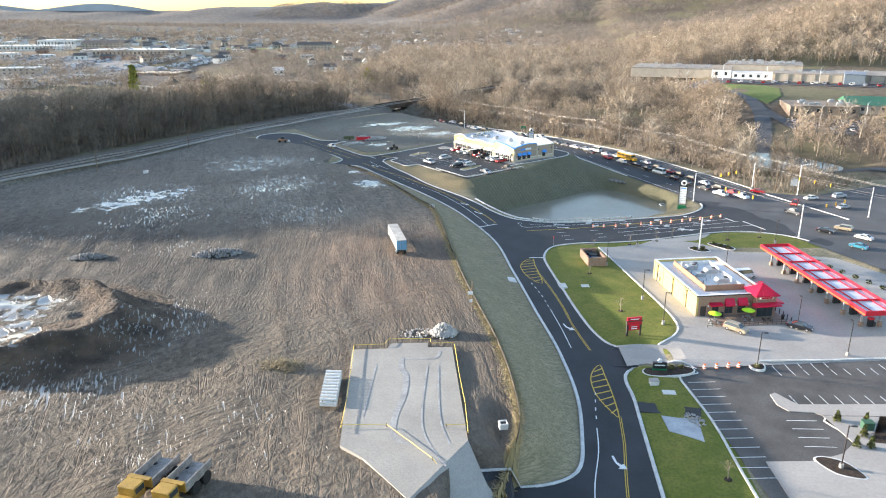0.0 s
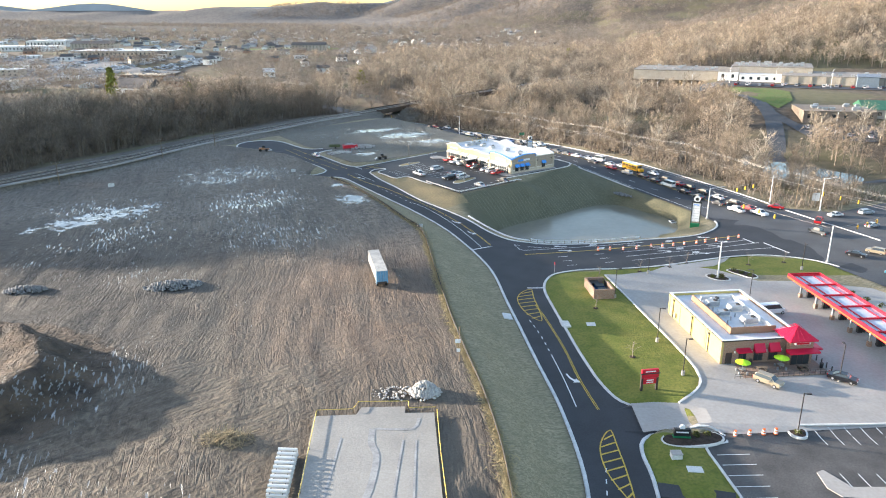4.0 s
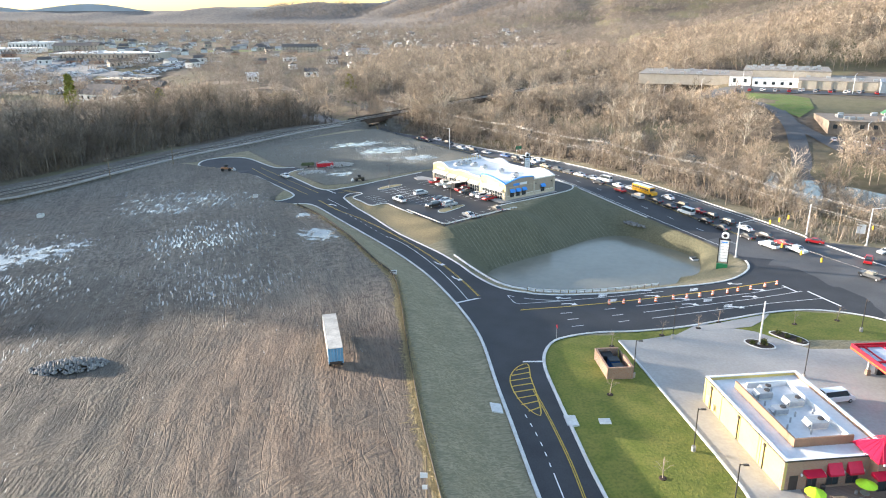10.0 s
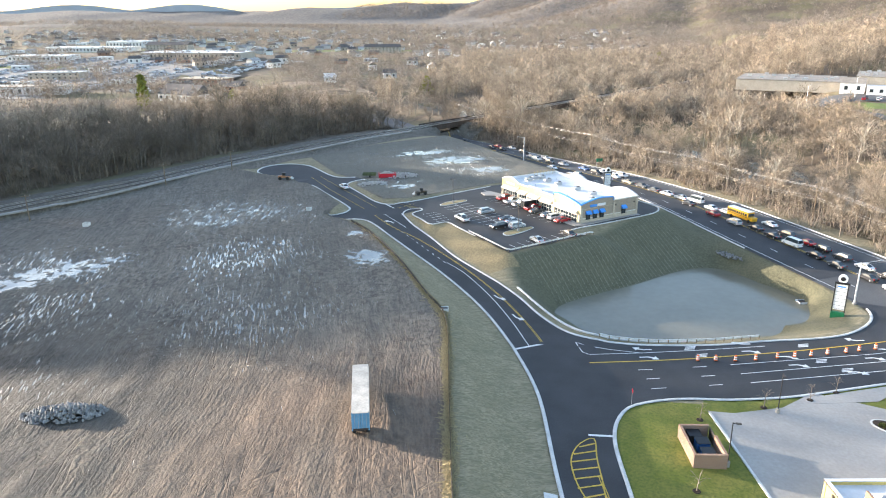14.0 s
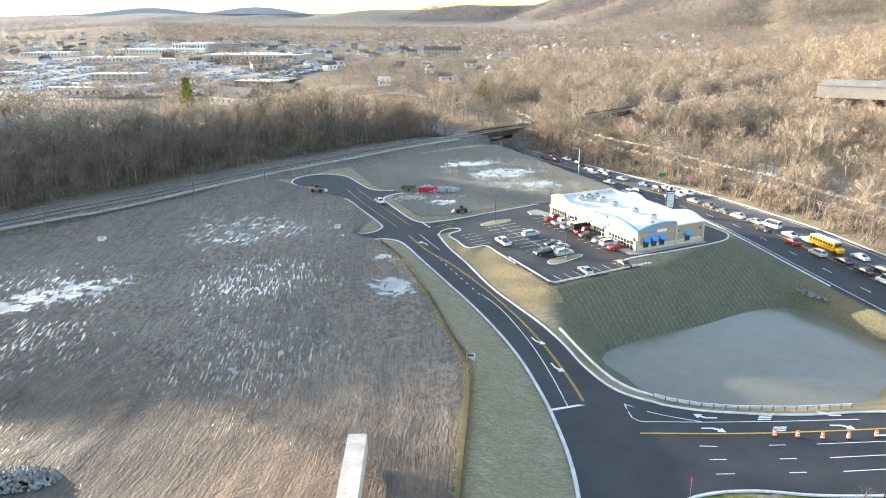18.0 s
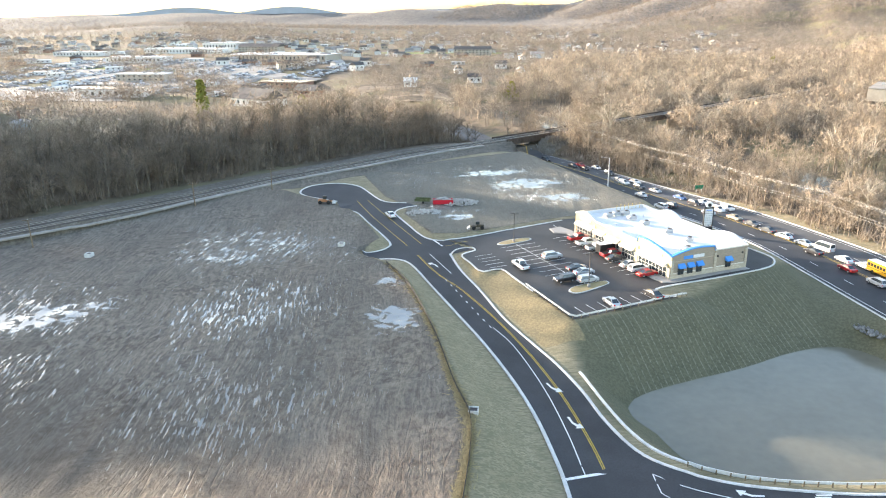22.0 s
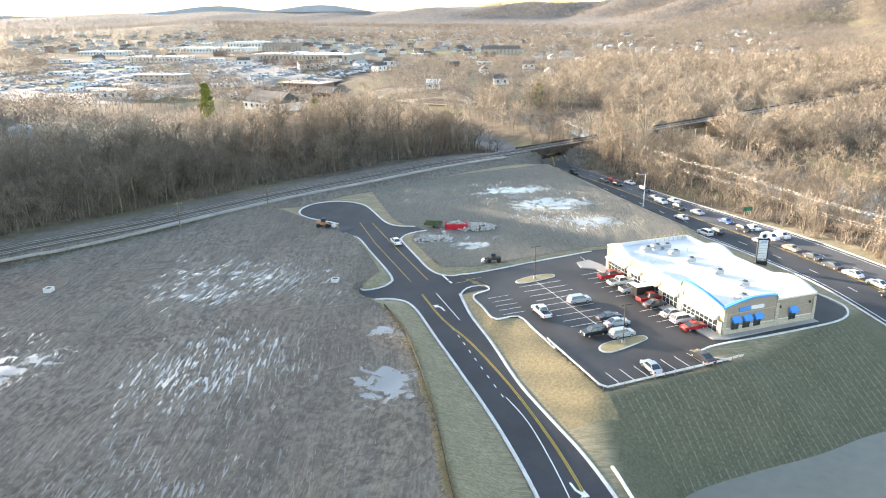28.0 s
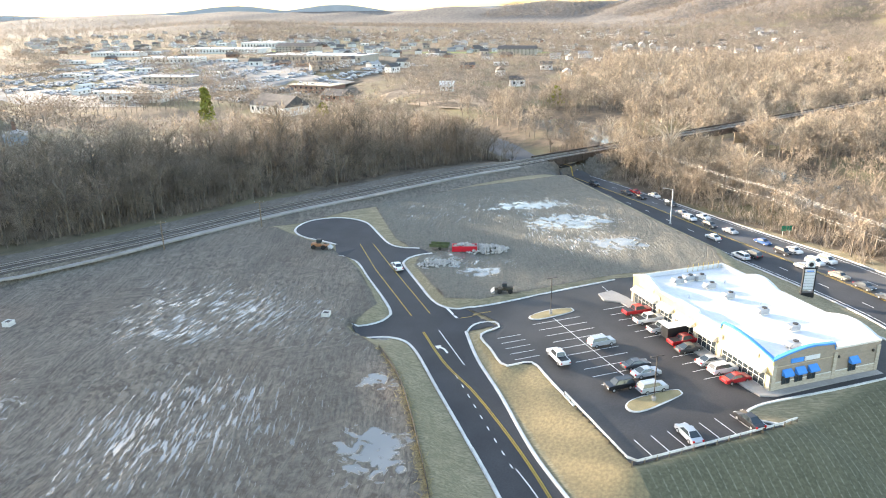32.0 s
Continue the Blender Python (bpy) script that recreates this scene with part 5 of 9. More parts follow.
for i in range(1, 6):
    for a, b in (((10.9 + i * 1.07, -2.3, 4.93), (14.1 + (i - 3) * 0.12, 0.75, 6.95)), ((10.9, -2.3 + i * 1.03, 4.93), (14.05, 0.8 + (i - 3) * 0.12, 6.95))):
        part("roof_seam", cylbm(0.035, 0.035, a, b, 4), RED_ROOF, store)
part("sign_board", boxbm(12.6, 15.6, -1.85, -1.6, 4.0, 4.55, 0.08), WHITE_M, store, "white oval sign board without lettering")
part("sign_face", boxbm(12.9, 15.3, -1.9, -1.85, 4.1, 4.45, 0.02), RED_M, store)
awning(store, pose(11.2, -1.6, 2.7), 5.8, 1.4, 0.5, RED_ROOF)["label"] = "crimson metal awning"
aw = awning(store, pose(16.6, -1.7, 2.7, 0, 0, 90), 5.0, 1.6, 0.5, RED_ROOF)
window_unit(store, pose(12.4, -1.64, 0.1), 3.4, 2.4, 3, 1)
rtu(SM, 6.2, 16.8, 4.1, 2.2, 1.8, 1.2), rtu(SM, 6.2, 12.2, 4.1, 2.0, 1.6, 1.0), rtu(SM, 9.6, 14.2, 4.1, 2.4, 2, 1.2), rtu(SM, 9.4, 8.2, 4.1, 2.6, 2, 1.2), rtu(SM, 7.6, 18.6, 4.1, 1.6, 1.3, 0.9)
for x, y in ((5, 8), (7.6, 6.4), (6.4, 9.6), (11, 11.4), (5.2, 14.4), (8, 11)):
    part("vent_pipe", cylbm(0.14, 0.14, (x, y, 4.1), (x, y, 4.9), 8), METAL, store)
PAVER = brickmat("brown_pavers", (0.24, 0.17, 0.13), (0.30, 0.21, 0.16), (0.22, 0.18, 0.15), 0.22, 0.22)
part("patio", boxbm(0.0, 17.6, -5.4, -0.0, -0.3, 0.1), PAVER, store, "brown paver patio")

# ---------------------------------------------------------------- fuel canopy
CM = pose(67.4, 173.9, -1.75, 0, 0, 180 + 8.1)
canopy = empty("fuel_canopy", CM, "long flat red-edged fuel canopy on brick columns", "canopy")
CL, CW, CH = 43.0, 3.7, 4.2
DECK = mat("pale_metal_deck", (0.55, 0.58, 0.64), 0.5, 0.2, var=0.06, scale=0.4)
part("deck", boxbm(-CW + 0.25, CW - 0.25, 0.25, CL - 0.25, CH, CH + 0.18), DECK, canopy, "pale ribbed metal canopy deck")
for q in ((-CW, -CW + 0.25, 0, CL), (CW - 0.25, CW, 0, CL), (-CW + 0.25, CW - 0.25, 0, 0.25), (-CW + 0.25, CW - 0.25, CL - 0.25, CL)):
    part("fascia", boxbm(*q, CH - 0.25, CH + 0.75), RED_M, canopy, "glossy red fascia")
part("light_band", boxbm(CW, CW + 0.04, 0, CL, CH - 0.12, CH + 0.12), ORANGE, canopy, "orange band on the fascia")
for i in range(8):
    y = 0.6 + i * (CL - 1.2) / 7
    part("cross_beam", boxbm(-CW + 0.3, CW - 0.3, y - 0.12, y + 0.12, CH + 0.18, CH + 0.55), RED_M, canopy)
for x in (-1.7, 1.7):
    part("rail_beam", boxbm(x - 0.08, x + 0.08, 0.5, CL - 0.5, CH + 0.18, CH + 0.4), RED_M, canopy)
pump0 = None
for i in range(7):
    y = 3.2 + i * 6.1
    for s in (-1, 1):
        part("column_base", boxbm(s * 2.0 - 0.35, s * 2.0 + 0.35, y - 0.35, y + 0.35, -0.3, 1.3, 0.02), BRICK_R, canopy, "brick column base")
        part("column", boxbm(s * 2.0 - 0.18, s * 2.0 + 0.18, y - 0.18, y + 0.18, 1.3, CH), METAL, canopy)
    if pump0 is None:
        pump0 = empty("fuel_pump", CM @ pose(0, y, 0), "red and black fuel pump on a raised island", "fuel pump", "fuel pumps")
        part("island", boxbm(-1.3, 1.3, -0.6, 0.6, -0.3, 0.15, 0.05), CONCRETE, pump0)
        part("cabinet", boxbm(-0.5, 0.5, -0.35, 0.35, 0.15, 1.7, 0.04), BLACK, pump0)
        part("header", boxbm(-0.55, 0.55, -0.4, 0.4, 1.7, 2.2, 0.04), RED_M, pump0)
        part("waste_bin", boxbm(-1.1, -0.7, -0.25, 0.25, 0.15, 1.1, 0.04), DARKMETAL, pump0)
    else:
        copy_thing(pump0, CM @ pose(0, y, 0))
# ---------------------------------------------------------------- bare woodland
BARK = mat("grey_brown_bark", (0.27, 0.22, 0.17), 0.9, var=0.2, scale=1.5, isl=0.15)
# bark and twigs darkened in colour for the shade on the railway bank
SHADE_BARK = mat("dark_wet_bark", (0.19, 0.16, 0.125), 0.9, var=0.2, scale=1.5, isl=0.2)
TWIG_SHADE = mat("dark_twigs", (0.25, 0.2, 0.155), 0.9, var=0.2, scale=0.1, col2=(0.16, 0.13, 0.095), isl=0.25)
PALE_BARK = mat("pale_bark", (0.62, 0.55, 0.45), 0.85, var=0.15, scale=1.5, isl=0.1)
TWIG = mat("bare_twigs", (0.385, 0.318, 0.245), 0.9, var=0.2, scale=0.08, col2=(0.3, 0.247, 0.188), isl=0.2)
TWIG_PALE = mat("pale_twigs", (0.50, 0.42, 0.32), 0.9, var=0.15, scale=0.2, isl=0.2)
TWIG_N = mat("grey_brown_twigs", (0.37, 0.298, 0.222), 0.9, var=0.2, scale=0.08, col2=(0.28, 0.222, 0.16), isl=0.2)
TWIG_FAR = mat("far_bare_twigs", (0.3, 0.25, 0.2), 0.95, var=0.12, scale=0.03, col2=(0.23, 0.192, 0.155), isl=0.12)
TWIG_HILL = mat("hill_bare_twigs", (0.26, 0.222, 0.185), 0.95, var=0.12, scale=0.02, col2=(0.19, 0.162, 0.14), isl=0.12)
for m_, f_ in ((TWIG, 0.15), (TWIG_N, 0.15), (TWIG_FAR, 0.15), (TWIG_HILL, 0.15), (TWIG_SHADE, 0.1)):
    # light filters through a crown of thin twigs from behind
    t_ = m_.node_tree
    tl, mx = t_.nodes.new("ShaderNodeBsdfTranslucent"), t_.nodes.new("ShaderNodeMixShader")
    b_ = t_.nodes["Principled BSDF"]
    # every tree has a tone of its own
    at_, mr_, hv = t_.nodes.new("ShaderNodeAttribute"), t_.nodes.new("ShaderNodeMapRange"), t_.nodes.new("ShaderNodeHueSaturation")
    at_.attribute_name = "tone"
    mr_.inputs[3].default_value, mr_.inputs[4].default_value = 0.62, 1.3
    t_.links.new(at_.outputs["Fac"], mr_.inputs[0])
    t_.links.new(mr_.outputs[0], hv.inputs["Value"])
    t_.links.new(b_.inputs["Base Color"].links[0].from_socket, hv.inputs["Color"])
    t_.links.new(hv.outputs[0], b_.inputs["Base Color"])
    t_.links.new(hv.outputs[0], tl.inputs["Color"])
    mx.inputs[0].default_value = f_
    t_.links.new(b_.outputs[0], mx.inputs[1])
    t_.links.new(tl.outputs[0], mx.inputs[2])
    t_.links.new(mx.outputs[0], t_.nodes["Material Output"].inputs["Surface"])
trng = np.random.default_rng(11)


def limb(V, F, p, q, r0, r1):
    d = q - p
    a = np.cross(d, (0.3, 0.9, 0.1))
    a /= max(np.linalg.norm(a), 1e-6)
    b = np.cross(d, a)
    b /= max(np.linalg.norm(b), 1e-6)
    k = len(V)
    for c, r in ((p, r0), (q, r1)):
        for t in (0, 2.094, 4.189):
            V.append(c + r * (math.cos(t) * a + math.sin(t) * b))
    for i in range(3):
        j = (i + 1) % 3
        F.append((k + i, k + j, k + 3 + j))
        F.append((k + i, k + 3 + j, k + 3 + i))


def twig(V, F, p, d, ln, w):
    a = np.cross(d, trng.normal(0, 1, 3))
    a *= w / max(np.linalg.norm(a), 1e-6)
    k = len(V)
    V += [p - a / 2, p + a / 2, p + d * ln]
    F.append((k, k + 1, k + 2))


def tree_arrays(h, spread, nl, nt, tw, ln=1.6):
    """Trunk with limbs that reach into a rounded crown, and thin bare twigs that fill it. Height h, metres."""
    TV, TF, CV, CF = [], [], [], []
    fork = h * trng.uniform(0.2, 0.36)
    lean = trng.normal(0, 0.03, 2)
    p1 = np.array((lean[0] * fork, lean[1] * fork, fork))
    top = np.array((lean[0] * h * 1.6, lean[1] * h * 1.6, h * 0.88))
    mid = np.array((lean[0] * h, lean[1] * h, h * trng.uniform(0.58, 0.66)))
    rad = np.array((spread, spread * trng.uniform(0.85, 1.1), h * trng.uniform(0.34, 0.4)))
    limb(TV, TF, np.array((0, 0, -0.6)), p1, h * 0.02, h * 0.014)
    tips = []
    if nl:
        limb(TV, TF, p1, top, h * 0.013, 0.03)
        tips.append((p1, top))
    for i in range(nl):
        az, u = i * 2.4 + trng.uniform(-0.5, 0.5), trng.uniform(-0.45, 0.92)
        k = math.sqrt(1 - u * u)
        en = mid + rad * np.array((math.cos(az) * k, math.sin(az) * k, u)) * trng.uniform(0.75, 1.0)
        zs = min(max(en[2] - trng.uniform(0.7, 1.1) * spread * k, fork * 0.8), h * 0.75)
        st = p1 * (zs / fork) if zs < fork else p1 + (top - p1) * (zs - fork) / (top[2] - fork)
        el = st + (en - st) * 0.55 + np.array((0, 0, 0.06 * h * k))
        limb(TV, TF, st, el, h * 0.0075, h * 0.0045)
        limb(TV, TF, el, en, h * 0.0045, 0.025)
        tips.append((st, el))
        tips.append((el, en))
        tips.append((el, en))
    for i in range(nt):
        if tips and i % 3:
            st, en = tips[trng.integers(len(tips))]
            p = st + (en - st) * trng.uniform(0.2, 1.0) + trng.normal(0, 0.05 * spread, 3)
        else:
            v = trng.normal(0, 1, 3)
            p = mid + rad * v / np.linalg.norm(v) * trng.uniform(0.2, 1) ** 0.5 * 0.88
        out = (p - mid) / rad
        d = out * 0.8 + trng.normal(0, 0.5, 3) + np.array((0, 0, 0.3))
        d /= np.linalg.norm(d)
        twig(CV, CF, p, d, ln * trng.uniform(0.6, 1.4) * h / 16, tw * trng.uniform(0.6, 1.3))
    return [np.array(TV), np.array(TF), np.array(CV), np.array(CF)]


def arrays_mesh(name, V, F, material, tone=None):
    me = bpy.data.meshes.new(name)
    me.vertices.add(len(V))
    me.vertices.foreach_set("co", np.ascontiguousarray(V, np.float32).ravel())
    me.loops.add(len(F) * 3)
    me.loops.foreach_set("vertex_index", np.ascontiguousarray(F, np.int32).ravel())
    me.polygons.add(len(F))
    me.polygons.foreach_set("loop_start", np.arange(0, len(F) * 3, 3, dtype=np.int32))
    me.update(calc_edges=True)
    if tone is not None:
        me.attributes.new("tone", "FLOAT", "POINT").data.foreach_set("value", np.ascontiguousarray(tone, np.float32))
    me.materials.append(material)
    return me


LOD0 = [tree_arrays(trng.uniform(14, 19), trng.uniform(4.2, 6.4), 11, 420, 0.075, 1.7) for _ in range(9)]
LOD1 = [tree_arrays(trng.uniform(13, 18), trng.uniform(4.5, 6.6), 5, 150, 0.19, 2.0) for _ in range(10)]
LOD2 = [tree_arrays(trng.uniform(12, 17), trng.uniform(5, 6.8), 1, 86, 0.3, 2.1) for _ in range(8)]
LOD3 = [tree_arrays(trng.uniform(11, 16), trng.uniform(5, 7), 0, 42, 0.5, 2.3) for _ in range(10)]


LOD4 = [tree_arrays(trng.uniform(12, 16), trng.uniform(5.5, 7.5), 0, 11, 1.8, 3.4) for _ in range(8)]


def scatter(name, pts, lods, label, trunk_m, twig_m, smin=0.6, smax=1.22):
    """Many trees joined into one woodland."""
    TV, TF, CV, CF, TN, kt, kc = [], [], [], [], [], 0, 0
    Z = gz(pts[:, 0], pts[:, 1])
    for (x, y), z in zip(pts, Z):
        tv, tf, cv, cf = lods[trng.integers(len(lods))]
        a, s = trng.uniform(0, 6.283), trng.uniform(smin, smax)
        R = np.array(((math.cos(a), math.sin(a), 0), (-math.sin(a), math.cos(a), 0), (0, 0, trng.uniform(0.85, 1.1)))) * s
        TV.append(tv @ R + (x, y, z))
        TF.append(tf + kt)
        CV.append(cv @ R + (x, y, z))
        CF.append(cf + kc)
        TN.append(np.full(len(cv), trng.uniform(0, 1)))
        kt += len(tv)
        kc += len(cv)
    e = empty(name, pose(0, 0, 0), label, "woodland", kind="stuff")
    a = new("trunks", arrays_mesh("trunks", np.vstack(TV), np.vstack(TF), trunk_m))
    b = new("twigs", arrays_mesh("twigs", np.vstack(CV), np.vstack(CF), twig_m, np.concatenate(TN)))
    for o in (a, b):
        o.parent = e
        o["kind"] = "stuff"
    return e


def pick(n, x0, x1, y0, y1, test):
    p = np.c_[trng.uniform(x0, x1, n), trng.uniform(y0, y1, n)]
    return p[test(p[:, 0], p[:, 1])]


FACILITY = [(96, 578), (116, 548), (126, 520), (131, 470), (134, 425), (132, 400), (122, 368), (116, 346), (127, 342), (142, 366), (188, 374), (215, 388), (235, 430), (262, 462), (310, 470), (310, 590), (215, 612), (150, 622), (100, 600)]
RIVER_GAP = [(-126, 600), (-70, 618), (-62, 545), (-68, 492), (-84, 480), (-112, 520)]


def east_ok(X, Y):
    d = dline(HWY_R, X, Y)
    east = ((X + 45) * 0.8 + (Y - 430) * 0.55 + 5 > 0) & (sd(HWY, X, Y) > 4) & (sd(SITE, X, Y) > 3)
    return east & (d > 5) & (np.abs(d - 62) > 20) & (sd(FACILITY, X, Y) > 6) & (sd(RIVER_GAP, X, Y) > 0) & (dline(RAIL_C, X, Y) > 8) & (Y > 170)


p = pick(3600, -60, 330, 170, 520, east_ok)
near = dline(HWY_R, p[:, 0], p[:, 1]) < 60
scatter("woodland", p[near], LOD0, "bare brown winter woodland beside the river", BARK, TWIG_N)
scatter("woodland", p[~near], LOD1, "bare brown winter woodland beyond the river", BARK, TWIG_N)
p = pick(6200, -140, 420, 500, 950, lambda X, Y: east_ok(X, Y) & (X > -140 + (Y - 500) * 0.02) & (X < (Y - 0) * 0.52))
scatter("woodland", p[p[:, 1] < 690], LOD1, "bare brown winter woodland on the valley floor", BARK, TWIG, 0.65, 1.3)
scatter("woodland", p[p[:, 1] >= 690], LOD2, "bare brown winter woodland far along the valley", BARK, TWIG, 0.65, 1.35)
p = pick(2600, -70, 140, 180, 480, lambda X, Y: (dline(HWY_R, X, Y) < 26) & (dline(HWY_R, X, Y) > 2.5) & ((X + 45) * 0.8 + (Y - 430) * 0.55 + 5 > 0) & (sd(HWY, X, Y) > 2) & (sd(EAST_LEG, X, Y) > 3) & (Y > 225) & (dline(RAIL_C, X, Y) > 7))
scatter("woodland", p, LOD1, "thin young bare trees along the highway", BARK, TWIG_N, 0.4, 0.75)
p = pick(240, -60, 330, 180, 700, lambda X, Y: east_ok(X, Y) & (X < (Y + 20) * 0.52))
scatter("sycamore_trees", p, LOD0, "tall pale-barked bare trees standing out of the wood", PALE_BARK, TWIG_PALE, 1.0, 1.3)


def west_ok(X, Y):
    d = dline(RAIL_C, X, Y)
    w = (X + 45) * 0.8 + (Y - 430) * 0.55 - 12 < -6
    return w & (dline([(-310, 386), (-262, 345)], X, Y) > 12) & (d > 9) & (sd(SITE, X, Y) > 9) & (sd(HWY, X, Y) > 7) & (d < 150)


p = pick(5600, -420, -60, 180, 560, west_ok)
dd = dline(RAIL_C, p[:, 0], p[:, 1])
keep = trng.uniform(0, 1, len(p)) < np.interp(dd, [0, 60, 100, 150], [1, 0.8, 0.35, 0.2])
p, dd = p[keep], dd[keep]
scatter("woodland", p[dd < 55], LOD0, "shaded bare woodland along the railway bank", SHADE_BARK, TWIG_SHADE, 0.55, 1.15)
scatter("woodland", p[dd >= 55], LOD1, "bare woodland between railway and town", BARK, TWIG, 0.6, 1.0)
# brush along the railway bank and river edge
def brush(name, pts, n, hmin, hmax, label, m_=TWIG):
    Z = gz(pts[:, 0], pts[:, 1])
    m = len(pts) * n
    c = np.repeat(np.c_[pts, Z], n, 0) + np.c_[trng.normal(0, 1.0, (m, 2)), np.zeros(m)]
    d = np.c_[trng.normal(0, 0.6, (m, 2)), trng.uniform(0.7, 1.2, m)] * trng.uniform(hmin, hmax, (m, 1))
    a = np.c_[-d[:, 1], d[:, 0], np.zeros(m)]
    a *= 0.09 / np.maximum(np.linalg.norm(a, axis=1), 1e-6)[:, None]
    V = np.stack([c - a, c + a, c + d], 1).reshape(-1, 3)
    o = new(name, arrays_mesh(name, V, np.arange(3 * m).reshape(-1, 3), m_, np.full(3 * m, 0.45)))
    tagged(o, label, "undergrowth", kind="stuff")


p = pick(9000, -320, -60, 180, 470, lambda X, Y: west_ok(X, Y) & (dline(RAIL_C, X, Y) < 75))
brush("undergrowth", p, 26, 1.5, 4.5, "dense bare undergrowth on the railway bank", TWIG_SHADE)
p = pick(5200, -60, 200, 200, 470, lambda X, Y: (dline(HWY_R, X, Y) > 2) & (sd(HWY, X, Y) > 1.5) & ((X + 45) * 0.8 + (Y - 430) * 0.55 + 5 > 0) & (sd(EAST_LEG, X, Y) > 2) & (Y > 215) & (dline(HWY_R, X, Y) < 45))
brush("undergrowth", p, 22, 1.4, 4.5, "dense bare undergrowth beside the highway")
# valley and hills
clus = lambda X, Y: (np.sin(X / 47 + 1.3 * np.sin(Y / 61)) + np.sin(Y / 39 + X / 83)) > -0.2
p = pick(9000, -900, 150, 560, 1500, lambda X, Y: clus(X, Y) & (sd(RIVER_GAP, X, Y) > 0) & (np.hypot((X + 200) / 50, (Y - 610) / 36) > 1) & (sd(HWY, X, Y) > 8) & (X > -Y * 0.95) & ((X > -230 - (Y - 600) * 0.35) | (np.sin(X / 31) * np.sin(Y / 37) > 0.72)))
scatter("distant_woodland", p, LOD3, "scattered bare trees round the far houses", BARK, TWIG_FAR, 0.6, 1.0)
p = pick(14000, -150, 1500, 880, 2500, lambda X, Y: (X < Y * 0.56) & (X > -0.12 * Y + 40) & (trng.uniform(0, 1, X.shape) < np.interp(np.hypot(X, Y), [900, 1500, 2500], [1, 0.8, 0.6])))
scatter("hillside_woodland", p, LOD3, "bare brown forest covering the valley side hills", BARK, TWIG_HILL, 0.7, 1.15)
p = pick(16000, -1100, 1100, 2150, 3750, lambda X, Y: (np.abs(X + 60) < Y * 0.34) & (gz(X, Y) > 12 + 0.004 * Y))
scatter("ridge_woodland", p, LOD4, "bare grey-brown forest on the far ridges", BARK, TWIG_HILL, 0.8, 1.3)
p = pick(9000, -2100, -120, 1300, 2600, lambda X, Y: (X > -0.72 * Y) & (np.sin(X / 140 + 2 * np.sin(Y / 170)) + np.sin(Y / 95 + X / 260) > -0.5))
scatter("valley_woodland", p, LOD4, "bare grey-brown woods on the low rises behind the town", BARK, TWIG_HILL, 0.7, 1.1)
p = pick(10000, -1300, -160, 380, 900, lambda X, Y: (X > -Y * 1.45 + 40) & (dline(RAIL_C, X, Y) > 110) & (sd(HWY, X, Y) > 9) & clus(X * 1.3, Y * 1.3) & ((Y < 560 - 0.12 * X * 0) | (np.sin(X / 29 + 2) * np.sin(Y / 23) > 0.3)))
scatter("distant_woodland", p, LOD3, "bare trees between the railway and the town", BARK, TWIG_FAR, 0.7, 1.1)
p = pick(8000, -3200, 0, 1150, 2700, lambda X, Y: (X > -(Y - 150) * 1.4) & (trng.uniform(0, 1, X.shape) < 0.8))
scatter("distant_woodland", p, LOD3, "low bare woodland behind the town", BARK, TWIG_FAR, 0.8, 1.25)
p = pick(2200, -1800, -500, 500, 1250, lambda X, Y: (X > -(Y - 130) * 1.42) & (X < -(Y - 250) * 0.95) & clus(X, Y))
scatter("distant_woodland", p, LOD3, "bare trees among the far streets", BARK, TWIG_FAR, 0.7, 1.1)
# trees out of view on the west hill, added to fray its shadow's edge
p = pick(330, -445, -365, 250, 405, lambda X, Y: np.ones(X.shape, bool))
scatter("hilltop_woodland", p, LOD2, "bare trees on the hill west of the site", BARK, TWIG_FAR, 0.7, 1.1)

# leafy evergreens on the bank
LEAF = mat("ivy_green_leaves", (0.24, 0.23, 0.04), 0.8, var=0.25, scale=1, col2=(0.13, 0.15, 0.03), isl=0.25)


def evergreen(x, y, h, r, label):
    e = empty("evergreen_tree", pose(x, y, float(gz(x, y))), label, "tree")
    part("trunk", cylbm(0.25, 0.05, (0, 0, -0.5), (0, 0, h * 0.95), 6), BARK, e)
    V, F = [], []
    for i in range(700):
        t = trng.uniform(0.12, 1) ** 0.8
        a = trng.uniform(0, 6.283)
        rr = r * (1.05 - t) ** 0.6 * trng.uniform(0.3, 1.05)
        c = np.array((rr * math.cos(a), rr * math.sin(a), h * t))
        d1, d2 = trng.normal(0, 0.45, 3), trng.normal(0, 0.45, 3)
        k = len(V)
        V += [c + d1, c + d2, c - d1, c - d2]
        F += [(k, k + 1, k + 2), (k, k + 2, k + 3)]
    o = new("crown", arrays_mesh("crown", np.array(V), np.array(F), LEAF))
    o.parent = e


evergreen(-214, 404, 23, 4.6, "tall ivy-covered yellow-green tree among bare trees")
evergreen(-204, 480, 12, 5.5, "dark green conifer at the edge of the bank")
evergreen(-120, 640, 13, 7, "dark green conifer among far houses")
evergreen(75, 860, 14, 5, "dark green conifer on the valley floor")
